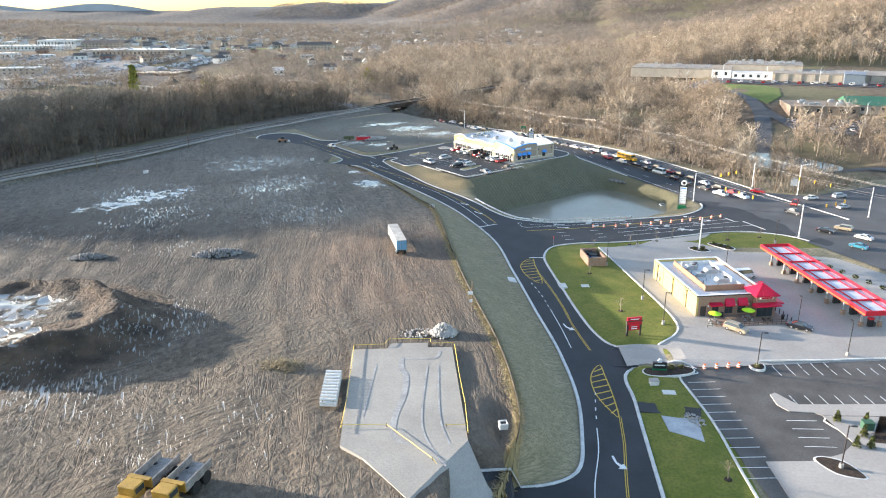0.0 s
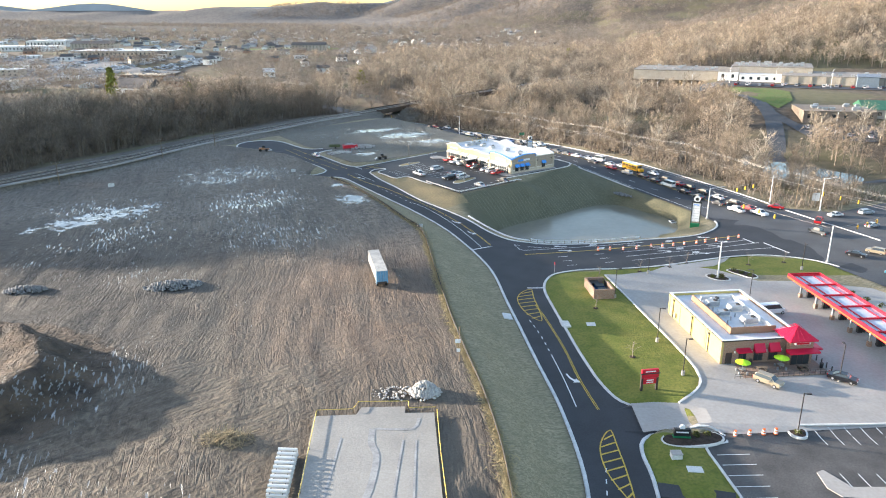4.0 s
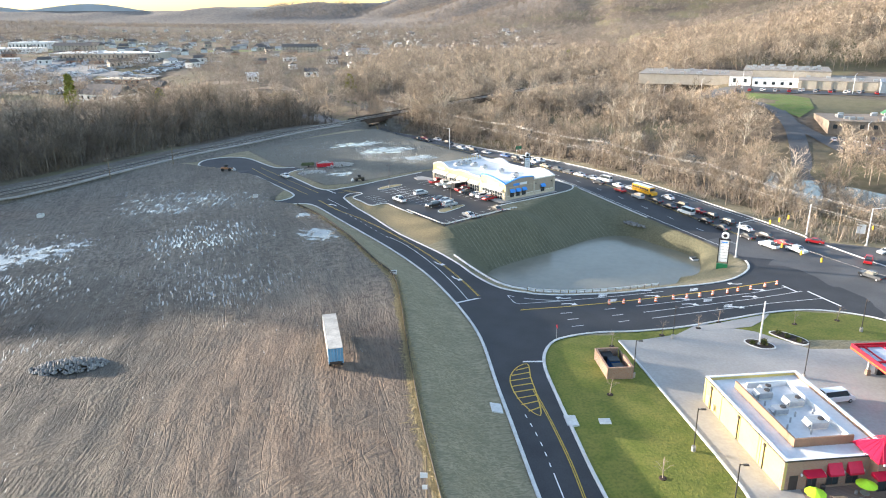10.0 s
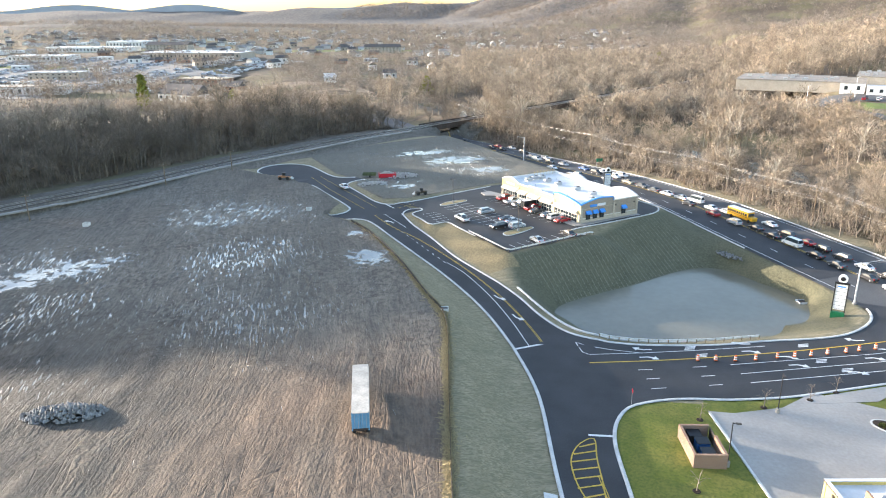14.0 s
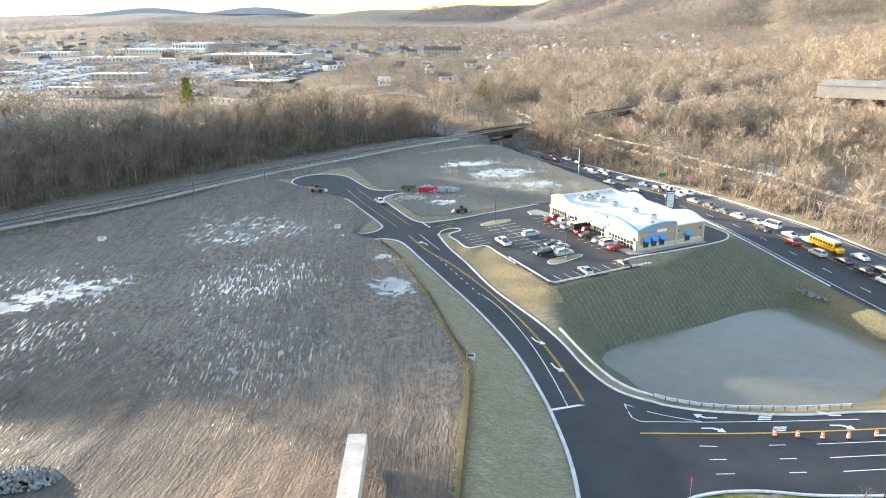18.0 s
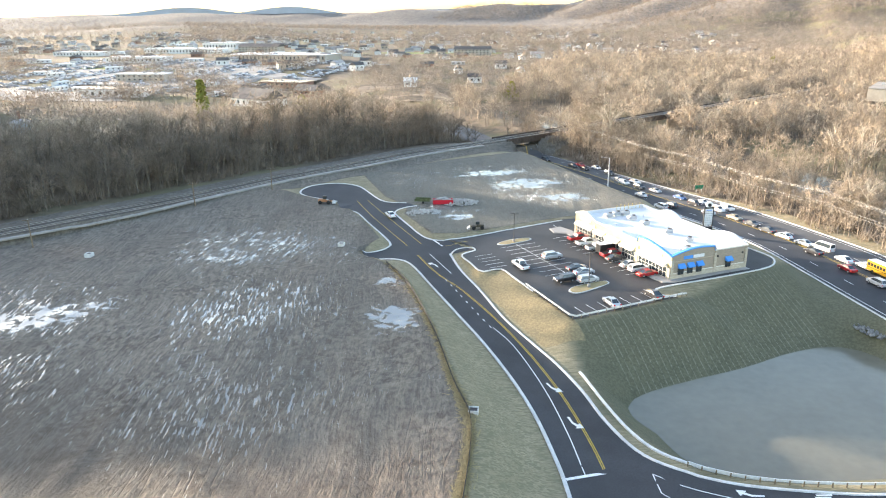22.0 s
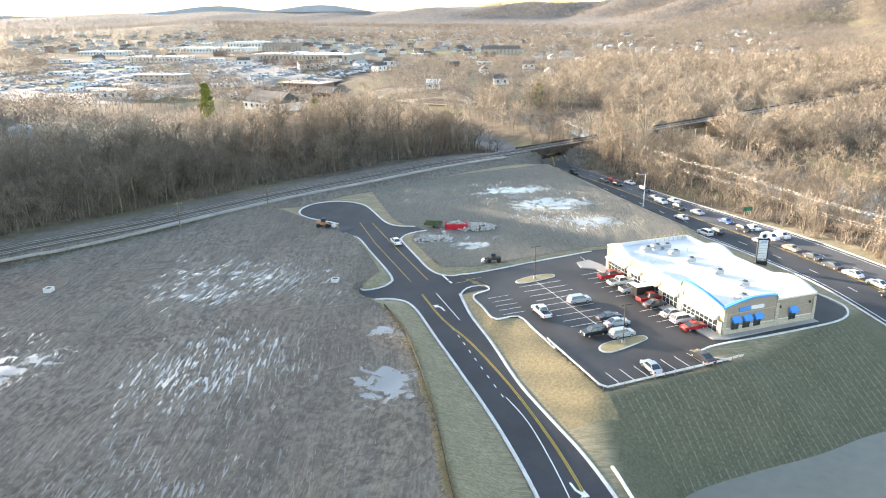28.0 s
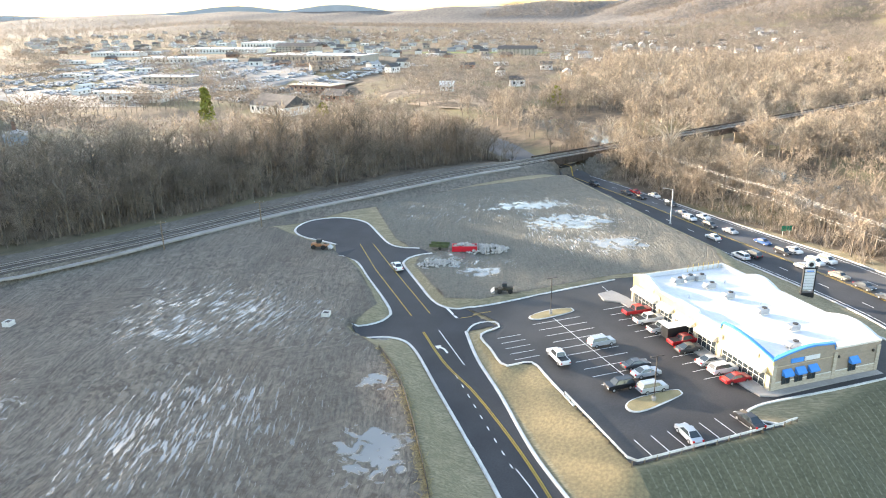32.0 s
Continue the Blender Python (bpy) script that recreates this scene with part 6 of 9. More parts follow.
# ---------------------------------------------------------------- railway
BALLAST = mat("grey_ballast", (0.105, 0.095, 0.085), 0.9, var=0.2, scale=0.6, bump=0.06, fine=15)
RUST = mat("rusty_steel", (0.10, 0.08, 0.066), 0.6, 0.5, var=0.2)
STEEL = mat("polished_rail_steel", (0.42, 0.40, 0.38), 0.35, 0.8, var=0.08)
SLEEPER = mat("dark_timber_sleeper", (0.14, 0.115, 0.09), 0.9, var=0.25, scale=2)
STONE_A = mat("tan_abutment_stone", (0.42, 0.34, 0.24), 0.9, var=0.2, scale=0.5, bump=0.05)
zrail = lambda X, Y: np.full(np.shape(X), 6.15)
bl = ribbon("railway_bed", RAIL_C[:49], 8.0, -0.6, BALLAST, 0.75, 4, zf=zrail)
tagged(bl, "double railway track bed of grey ballast on a low bank", "railway", kind="structure")
sp_ = ribbon("access_track", offset(RAIL_C[:46], -5.2), 2.3, 0.0, mat("pale_gravel_track", (0.30, 0.285, 0.26), 0.9, var=0.12, scale=0.3), 0.4, 4, zf=lambda X, Y: gz(X, Y) - 0.1)
tagged(sp_, "pale gravel service track beside the railway", "track", kind="structure")
for off_ in (-2.2, 2.2):
    for g_ in (-0.72, 0.72):
        ribbon("rail", offset(RAIL_C, off_ + g_), 0.16, 0.2, STEEL, 0.15, 4, zf=zrail, parent=bl)
    p = resample(offset(RAIL_C[:62], off_), 0.62)
    t_ = np.gradient(p, axis=0)
    t_ /= np.hypot(t_[:, 0], t_[:, 1])[:, None]
    n_ = np.c_[-t_[:, 1], t_[:, 0]]
    V, F = [], []
    for c, t, n in zip(p, t_, n_):
        k = len(V)
        for sx, sy in ((-1, -1), (1, -1), (1, 1), (-1, 1)):
            q = c + n * 1.3 * sx + t * 0.12 * sy
            V.append((q[0], q[1], 6.24))
        for sx, sy in ((-1, -1), (1, -1), (1, 1), (-1, 1)):
            q = c + n * 1.3 * sx + t * 0.12 * sy
            V.append((q[0], q[1], 6.34))
        F += [(k + 4, k + 5, k + 6, k + 7), (k, k + 1, k + 5, k + 4), (k + 1, k + 2, k + 6, k + 5), (k + 2, k + 3, k + 7, k + 6), (k + 3, k, k + 4, k + 7)]
    o = mesh_ob("sleepers", V, F, SLEEPER, bl)
    o["kind"] = "stuff"
bridge = empty("railway_bridge", pose(0, 0, 0), "dark steel plate-girder railway bridge over the highway and river", "bridge")
bp0 = RAIL_C[48:]
for s_ in (-4.4, 4.4):
    ribbon("girder", bp0, 0.35, -1.9, RUST, 2.6, 3, zf=zrail, parent=bridge, side=s_)
ribbon("deck", bp0, 8.4, -0.6, RUST, 0.65, 3, zf=zrail, parent=bridge)
bpr = resample(bp0, 9.0)
for i, c in enumerate(bpr):
    for s_ in (-4.7, 4.7):
        q = offset(bpr, s_)[i]
        part("stiffener", boxbm(q[0] - 0.12, q[0] + 0.12, q[1] - 0.12, q[1] + 0.12, 4.2, 6.9), RUST, bridge)
for c in (bpr[0], bpr[3], bpr[6], bpr[9], bpr[12], bpr[15]):
    part("pier", boxbm(c[0] - 4.5, c[0] + 4.5, c[1] - 1.4, c[1] + 1.4, -8, 4.4, 0.2, None), STONE_A, bridge, "tan stone bridge pier")


def wood_pole(x, y, h, arms=1, label="weathered wooden utility pole with crossarm", group="utility poles", ang=0):
    z = float(gz(x, y))
    e = empty("utility_pole", pose(x, y, z, 0, 0, ang), label, "utility pole", group)
    part("pole", cylbm(0.19, 0.12, (0, 0, -0.8), (0, 0, h), 8), WOODPOLE, e)
    for k in range(arms):
        c = part("crossarm", boxbm(-1.3, 1.3, -0.22, -0.1, h - 0.7 - k * 1.0, h - 0.5 - k * 1.0), WOODPOLE, e)
        for xx in (-1.2, 0.0, 1.2):
            part("insulator", cylbm(0.06, 0.05, (xx, -0.16, h - 0.5 - k), (xx, -0.16, h - 0.28 - k), 6), METAL, e)
    return z + h


for x, y, h in ((-150.3, 244.5, 8), (-121.5, 311, 7.5), (-134, 288, 7.5), (-168, 212, 8)):
    wood_pole(x, y, h, 1, group="trackside poles", ang=30)
UP = [(-66, 462), (-30, 420), (6, 376), (41, 329), (69, 291), (94.2, 248.7), (122, 203), (142, 160)]
tops = [wood_pole(x, y, 11.0, 2, ang=-35) for x, y in UP]
WIRE = mat("aluminium_wire", (0.36, 0.34, 0.31), 0.4, 0.3, var=0.05)


def cable(a, b, sag, label="sagging overhead power cable", r=0.045):
    cu = bpy.data.curves.new("power_cable", "CURVE")
    cu.dimensions, cu.bevel_depth, cu.bevel_resolution = "3D", r, 0
    s = cu.splines.new("POLY")
    n = 14
    s.points.add(n)
    for i in range(n + 1):
        t = i / n
        p = Vector(a).lerp(Vector(b), t)
        s.points[i].co = (p.x, p.y, p.z - 4 * sag * t * (1 - t), 1)
    cu.materials.append(WIRE)
    o = new("power_cable", cu)
    return tagged(o, label, "cable", "overhead cables")


for i in range(len(UP) - 1):
    for dx, dz, r in ((-1.0, -0.25, 0.028), (0, -0.25, 0.02), (1.0, -0.25, 0.028), (-0.2, -3.2, 0.032), (0.2, -4.0, 0.028)):
        a, b = UP[i], UP[i + 1]
        cable((a[0] + dx * 0.8, a[1] + dx * 0.55, tops[i] + dz), (b[0] + dx * 0.8, b[1] + dx * 0.55, tops[i + 1] + dz), 0.9, r=r)


# ---------------------------------------------------------------- lamps, signals, signs
def lot_lamp(x, y, h=7.0, ang=0.0, double=False, grp="parking lot lamps"):
    e = empty("lamp_post", pose(x, y, float(gz(x, y)), 0, 0, ang), "dark bronze lamp post on a round concrete base", "lamp post", grp)
    part("concrete_base", cylbm(0.32, 0.32, (0, 0, -0.4), (0, 0, 0.8), 12), CONCRETE, e)
    part("pole", boxbm(-0.065, 0.065, -0.065, 0.065, 0.8, h), DARKMETAL, e)
    for s in ((1, -1) if double else (1,)):
        part("arm", boxbm(min(0, s * 0.5), max(0, s * 0.5), -0.04, 0.04, h - 0.15, h - 0.05), DARKMETAL, e)
        part("lamp_head", boxbm(s * 0.75 - 0.35, s * 0.75 + 0.35, -0.18, 0.18, h - 0.18, h - 0.02, 0.03), DARKMETAL, e)


for x, y, a in ((29.2, 144, 0), (31, 131.1, 0), (24.4, 165.7, 0), (34.8, 182.2, -90), (54.1, 168.1, 180), (73.3, 189, -90), (62.4, 120.3, 90), (44.3, 114.8, 0), (46, 84.8, 0), (57.5, 131.5, 90), (80, 121.5, 90)):
    lot_lamp(x, y, 7.0, a)
lot_lamp(-35.4, 283.4, 7.6, 40, True)
lot_lamp(-13.2, 257.2, 7.6, 40, True)
WHITE_P = mat("galvanised_white_pole", (0.7, 0.7, 0.69), 0.45, 0.2, var=0.05)
SIG_Y = mat("signal_yellow", (0.75, 0.45, 0.02), 0.5, var=0.05)


def mast(x, y, h, ang, arm=0.0, lamp=False):
    e = empty("signal_mast", pose(x, y, float(gz(x, y)), 0, 0, ang), "tall galvanised signal mast at the junction", "signal mast", "signal masts")
    part("base", cylbm(0.45, 0.45, (0, 0, -0.4), (0, 0, 0.25), 12), CONCRETE, e)
    part("pole", cylbm(0.2, 0.13, (0, 0, 0.25), (0, 0, h), 10), WHITE_P, e)
    if arm:
        part("lamp_arm", cylbm(0.08, 0.05, (0, 0, h - 0.2), (arm, 0, h + 0.5), 6), WHITE_P, e)
        part("lamp_head", boxbm(arm - 0.4, arm + 0.4, -0.16, 0.16, h + 0.4, h + 0.58, 0.03), METAL, e)
    return Vector((x, y, float(gz(x, y)) + h - 0.6))


M1, M2, M3, M4 = mast(62.2, 233.2, 9.5, 10, 4.0), mast(87.4, 252.4, 9.0, 200), mast(111, 217, 9.5, 150), mast(82.0, 195.2, 9.5, 60)
mast(50.8, 180.9, 9.0, 0)


def signal_head(p, ang):
    e = empty("traffic_signal", Matrix.Translation(p) @ pose(0, 0, 0, 0, 0, ang), "yellow three-lamp traffic signal hanging from a wire", "traffic light", "traffic signals")
    part("hanger", cylbm(0.03, 0.03, (0, 0, 0), (0, 0, 0.5), 6), METAL, e)
    part("housing", boxbm(-0.2, 0.2, -0.16, 0.16, -1.1, 0.0, 0.03), SIG_Y, e)
    for k in range(3):
        part("visor", cylbm(0.15, 0.15, (0, -0.16, -0.2 - 0.36 * k), (0, -0.38, -0.2 - 0.36 * k), 10), BLACK, e)


for a, b, ang in ((M1, M2, 130), (M2, M3, 40), (M3, M4, -50), (M4, M1, 200)):
    cable(a, b, 0.6, "span wire that carries the traffic signals", 0.03)
    for t in (0.42, 0.55, 0.68):
        p = a.lerp(b, t)
        p.z -= 4 * 0.6 * t * (1 - t) + 0.5
        signal_head(p, ang)


def pylon(x, y, ang, h, w, base_m, label):
    e = empty("pylon_sign", pose(x, y, float(gz(x, y)), 0, 0, ang), label, "sign")
    part("base", boxbm(-w * 0.55, w * 0.55, -0.45, 0.45, -0.4, h * 0.12, 0.04), base_m, e)
    for s in (-1, 1):
        part("post", boxbm(s * w * 0.5 - 0.1, s * w * 0.5 + 0.1, -0.25, 0.25, h * 0.12, h * 0.8), BLACK, e)
    pn = part("panel", boxbm(-w * 0.45, w * 0.45, -0.2, 0.2, h * 0.18, h * 0.8, 0.02), WHITE_M, e, "white tenant panel")
    for k in range(7):
        part("panel_divider", boxbm(-w * 0.45, w * 0.45, -0.215, 0.215, h * (0.2 + 0.083 * k), h * (0.2 + 0.083 * k) + 0.05), DARKMETAL, e)
    part("text_bar", boxbm(-w * 0.3, w * 0.3, -0.225, 0.225, h * 0.725, h * 0.755), BLUE, e)
    part("cap", boxbm(-w * 0.58, w * 0.58, -0.3, 0.3, h * 0.8, h * 0.85), BLACK, e)
    part("emblem", cylbm(w * 0.38, w * 0.38, (0, -0.25, h * 0.93), (0, 0.25, h * 0.93), 20), WHITE_M, e, "round white emblem")
    part("emblem_face", cylbm(w * 0.2, w * 0.2, (0, -0.28, h * 0.93), (0, 0.28, h * 0.93), 16), BLACK, e)


GREEN_B = mat("green_sign_base", (0.01, 0.16, 0.06), 0.6, var=0.1)
pylon(57.2, 227.6, -20, 9.2, 2.4, GREEN_B, "tall white tenant pylon sign on a green base")
pylon(11.3, 316.2, 20, 7.6, 2.4, BLACK, "tall white tenant pylon sign on a black base")
rs = empty("monument_sign", pose(24.1, 125.7, float(gz(24.1, 125.7)), 0, 0, 14), "red filling station price sign on two posts", "sign")
for s in (-1, 1):
    part("post", boxbm(s * 1.35 - 0.18, s * 1.35 + 0.18, -0.2, 0.2, -0.3, 3.2), DARKMETAL, rs)
part("board", boxbm(-1.5, 1.5, -0.22, 0.22, 2.3, 3.9, 0.05), RED_M, rs, "red sign board without lettering")
part("board", boxbm(-1.15, 1.15, -0.2, 0.2, 1.2, 2.2, 0.03), RED_M, rs)
part("cap", boxbm(-1.7, 1.7, -0.32, 0.32, 3.1, 3.25), DARKMETAL, rs)
for k, w in ((3.45, 0.9), (1.85, 0.6), (1.45, 0.6)):
    part("text_bar", boxbm(-w, w, -0.24, 0.24, k, k + 0.18), WHITE_M, rs)
bs_ = empty("entrance_sign", pose(26.4, 112.2, float(gz(26.4, 112.2)), 0, 0, 0), "black stepped entrance sign in a planting bed", "sign")
part("body", boxbm(-1.2, 1.2, -0.3, 0.3, -0.2, 1.5, 0.05), BLACK, bs_)
part("base", boxbm(-1.3, 1.3, -0.4, 0.4, -0.2, 0.35, 0.05), GREEN_B, bs_)
part("text_bar", boxbm(-0.9, 0.9, -0.32, 0.32, 0.9, 1.15), WHITE_M, bs_)
part("emblem", cylbm(0.4, 0.4, (0, -0.15, 1.75), (0, 0.15, 1.75), 14), WHITE_M, bs_)
st = empty("stop_sign", pose(12.2, 180.3, float(gz(12.2, 180.3)), 0, 0, 100), "red octagonal stop sign on a steel post", "sign")
part("post", cylbm(0.04, 0.04, (0, 0, -0.3), (0, 0, 2.4), 6), METAL, st)
part("plate", cylbm(0.4, 0.4, (0, -0.03, 2.5), (0, 0.0, 2.5), 8), RED_M, st)
gs = empty("road_sign", pose(9.5, 366, float(gz(9.5, 366)), 0, 0, 30), "green highway guide sign on two posts", "sign")
for s in (-1, 1):
    part("post", boxbm(s * 1.0 - 0.06, s * 1.0 + 0.06, -0.06, 0.06, -0.5, 2.6), METAL, gs)
part("plate", boxbm(-1.5, 1.5, -0.1, -0.06, 1.6, 3.0), mat("green_sign_sheet", (0.01, 0.22, 0.12), 0.5), gs)
hb = empty("billboard", pose(100.5, 249.5, float(gz(100.5, 249.5)), 0, 0, -20), "white board on posts at the junction", "sign")
part("plate", boxbm(-1.1, 1.1, -0.06, 0.06, 2.0, 4.6), WHITE_M, hb)
part("post", boxbm(-0.08, 0.08, -0.06, 0.06, -0.3, 2.0), METAL, hb)
# highway lamp posts with long arms
for x, y, a in ((-21, 369, 220), (100.4, 245.2, -20)):
    mast(x, y, 10.5, a, 3.0)


def drum(x, y):
    z = float(gz(x, y)) + 0.06
    e = empty("traffic_drum", pose(x, y, z), "orange traffic drum with white bands", "traffic drum", "traffic drums")
    part("foot", cylbm(0.42, 0.42, (0, 0, 0), (0, 0, 0.1), 10), BLACK, e)
    for k in range(5):
        part("band", cylbm(0.31 - 0.02 * k, 0.29 - 0.02 * k, (0, 0, 0.1 + 0.2 * k), (0, 0, 0.3 + 0.2 * k), 10), (ORANGE, WHITE_M)[k % 2], e)
    return e


d0 = drum(24.9, 198.4)
for x, y in ((28.1, 199), (31.6, 199.6), (35.3, 200.7), (39.4, 202.4), (42.6, 203.4), (45.7, 204.4), (48.9, 205.8), (52.5, 207.2), (55.2, 208.5), (58.5, 209.9), (62.3, 211.8), (65.6, 213.6),
             (34.6, 113.3), (36.8, 113.6), (39, 114), (40.9, 114.3)):
    copy_thing(d0, pose(x, y, float(gz(x, y)) + 0.06))


# ---------------------------------------------------------------- vehicles
PAINT = {}


def paint(name, c, metal=0.2):
    if name not in PAINT:
        m = bpy.data.materials.new(name + "_car_paint")
        m.use_nodes = True
        b = m.node_tree.nodes["Principled BSDF"]
        b.inputs["Base Color"].default_value, b.inputs["Roughness"].default_value, b.inputs["Metallic"].default_value = (*c, 1), 0.3, metal
        b.inputs["Coat Weight"].default_value = 0.5
        PAINT[name] = m
    return PAINT[name]


COL = {"white": (0.75, 0.75, 0.74), "silver": (0.42, 0.44, 0.46), "black": (0.015, 0.015, 0.018), "red": (0.4, 0.015, 0.02), "dark grey": (0.06, 0.065, 0.07), "blue": (0.03, 0.09, 0.25),
       "tan": (0.35, 0.29, 0.2), "teal": (0.05, 0.25, 0.35), "yellow": (0.7, 0.38, 0.02)}
SHAPES = {  # length, width, lower body outline (x, z), cabin outline (x, z)
    "sedan": (4.7, 1.82, [(0, .3), (0, .75), (.25, .9), (1.25, .98), (3.7, .98), (4.55, .9), (4.7, .72), (4.7, .3)], [(1.15, .96), (1.85, 1.42), (3.0, 1.44), (3.95, .96)]),
    "suv": (4.7, 1.9, [(0, .35), (0, .9), (.15, 1.05), (1.2, 1.12), (4.55, 1.12), (4.7, .9), (4.7, .35)], [(1.05, 1.1), (1.75, 1.68), (4.2, 1.68), (4.6, 1.1)]),
    "pickup": (5.7, 1.95, [(0, .4), (0, .95), (.2, 1.1), (1.5, 1.15), (5.65, 1.15), (5.7, .95), (5.7, .45)], [(1.4, 1.13), (2.05, 1.8), (3.55, 1.8), (3.8, 1.13)]),
    "van": (5.6, 2.0, [(0, .35), (0, .9), (.3, 1.15), (1.1, 1.3), (5.6, 1.3), (5.6, .35)], [(0.9, 1.28), (1.6, 2.2), (5.5, 2.2), (5.55, 1.28)]),
}
TYRE = mat("black_tyre", (0.02, 0.02, 0.02), 0.85, var=0.1)
RIM = mat("alloy_rim", (0.5, 0.5, 0.52), 0.35, 0.7, var=0.05)
LAMPW = mat("headlamp_glass", (0.8, 0.8, 0.78), 0.15, var=0.02)
LAMPR = mat("tail_lamp_red", (0.45, 0.01, 0.01), 0.25, var=0.02)
CARS = {}


def side_prism(bm, outline, w0, w1, zsplit=None):
    """Solid from a side outline: half-width w0 below, w1 at its top."""
    zt, zb = max(p[1] for p in outline), min(p[1] for p in outline)
    rows = []
    for s in (-1, 1):
        r = []
        for x, z in outline:
            w = w0 + (w1 - w0) * (z - zb) / (zt - zb)
            r.append(bm.verts.new((x, s * w, z)))
        rows.append(r)
    n = len(outline)
    bm.faces.new(rows[0])
    bm.faces.new(rows[1][::-1])
    for i in range(n):
        bm.faces.new((rows[0][i], rows[1][i], rows[1][(i + 1) % n], rows[0][(i + 1) % n]))
    bmesh.ops.recalc_face_normals(bm, faces=bm.faces[:])
    return bm


def vehicle(kind, colour, x, y, ang, dz=0.08, label="", group="parked cars"):
    """A road vehicle with its nose at angle ang (degrees from +x)."""
    z = float(gz(x, y)) + dz
    key = (kind, colour)
    L_c, W_c, low, cab = SHAPES[kind]
    m = pose(x, y, z, 0, 0, ang) @ pose(L_c / 2, 0, 0, 0, 0, 180)
    if key in CARS:
        return copy_thing(CARS[key], m)
    word = {"sedan": "saloon car", "suv": "sport utility car", "pickup": "pickup truck", "van": "panel van"}[kind]
    e = empty(kind if kind != "suv" else "suv_car", m, label or f"{colour} {word} with dark windows", "car", group)
    pm = paint(colour.replace(" ", "_"), COL[colour])
    bm = side_prism(bmesh.new(), low, W_c / 2, W_c / 2 - 0.05)
    bmesh.ops.bevel(bm, geom=bm.edges[:], offset=0.05, segments=1, affect="EDGES")
    part("body", bm, pm, e)
    part("glasshouse", side_prism(bmesh.new(), cab, W_c / 2 - 0.1, W_c / 2 - 0.3), GLASS, e)
    tops_ = [p for p in cab if p[1] > max(q[1] for q in cab) - 0.1]
    rf = boxbm(tops_[0][0] - 0.05, tops_[-1][0] + 0.05, -(W_c / 2 - 0.28), W_c / 2 - 0.28, tops_[0][1] - 0.03, tops_[0][1] + 0.05, 0.02)
    part("roof", rf, pm, e)
    for s in (-1, 1):
        part("pillar", cylbm(0.05, 0.05, (cab[1][0], s * (W_c / 2 - 0.3), cab[1][1]), (cab[0][0], s * (W_c / 2 - 0.1), cab[0][1]), 5), pm, e)
        part("pillar", cylbm(0.06, 0.06, (cab[2][0], s * (W_c / 2 - 0.3), cab[2][1]), (cab[3][0], s * (W_c / 2 - 0.1), cab[3][1]), 5), pm, e)
        part("headlight", boxbm(-0.03, 0.2, s * (W_c / 2 - 0.3) - 0.18, s * (W_c / 2 - 0.3) + 0.18, 0.62, 0.8), LAMPW, e)
        part("tail_light", boxbm(L_c - 0.15, L_c + 0.03, s * (W_c / 2 - 0.2) - 0.14, s * (W_c / 2 - 0.2) + 0.14, 0.68, 0.9), LAMPR, e)
        part("mirror", boxbm(cab[0][0] + 0.35, cab[0][0] + 0.5, s * (W_c / 2 + 0.08) - 0.09, s * (W_c / 2 + 0.08) + 0.09, 0.98, 1.12, 0.02), pm, e)
        for wx in (0.9, L_c - 0.95):
            w = part("wheel", cylbm(0.34, 0.34, (wx, s * (W_c / 2 - 0.2), 0.34), (wx, s * (W_c / 2 + 0.02), 0.34), 14), TYRE, e)
            part("rim", cylbm(0.22, 0.2, (wx, s * (W_c / 2), 0.34), (wx, s * (W_c / 2 + 0.035), 0.34), 10), RIM, w)
    if kind == "pickup":
        part("cargo_bed", boxbm(3.95, 5.5, -0.78, 0.78, 1.12, 1.175), BLACK, e)
    CARS[key] = e
    return e


A_U, A_V = math.degrees(math.atan2(0.75, -0.661)), math.degrees(math.atan2(0.642, 0.767))
lot = ((-23.9, 273.3, "suv", "silver", A_V), (-17.2, 266.9, "sedan", "dark grey", A_V), (-15.3, 264.7, "sedan", "silver", A_V), (-18.6, 259.3, "suv", "black", A_V + 180), (-13.8, 260.1, "suv", "silver", A_V),
       (-29.6, 265.4, "pickup", "white", 128), (-7.6, 249.0, "sedan", "silver", 125), (0.0, 255.2, "sedan", "black", 130), (-19.9, 288.6, "pickup", "red", A_V), (-17.4, 285.4, "pickup", "white", A_V),
       (-14.6, 282.3, "pickup", "white", A_V), (-10.6, 278.2, "pickup", "red", A_V), (-9.6, 275.6, "sedan", "dark grey", A_V), (-6.0, 272.0, "sedan", "silver", A_V), (-4.0, 269.7, "suv", "white", A_V),
       (-2.0, 267.2, "sedan", "red", A_V))
for x, y, k, c, a in lot:
    vehicle(k, c, x, y, a)
tr = empty("cargo_trailer", pose(-12.3, 280.2, float(gz(-12.3, 280.2)) + 0.08, 0, 0, A_V), "black enclosed cargo trailer parked before the shops", "trailer")
part("box", boxbm(-2.2, 2.2, -1.05, 1.05, 0.45, 2.5, 0.05), BLACK, tr)
part("roof", boxbm(-2.2, 2.2, -1.05, 1.05, 2.5, 2.55), WHITE_M, tr)
part("drawbar", boxbm(-3.3, -2.2, -0.06, 0.06, 0.45, 0.55), DARKMETAL, tr)
for s in (-1, 1):
    part("wheel", cylbm(0.35, 0.35, (0.2, s * 1.05, 0.35), (0.2, s * 1.2, 0.35), 12), TYRE, tr)
HD = lambda x, y: math.degrees(math.atan2(-0.87, 0.49)) if y < 300 else math.degrees(math.atan2(-0.75, 0.66))
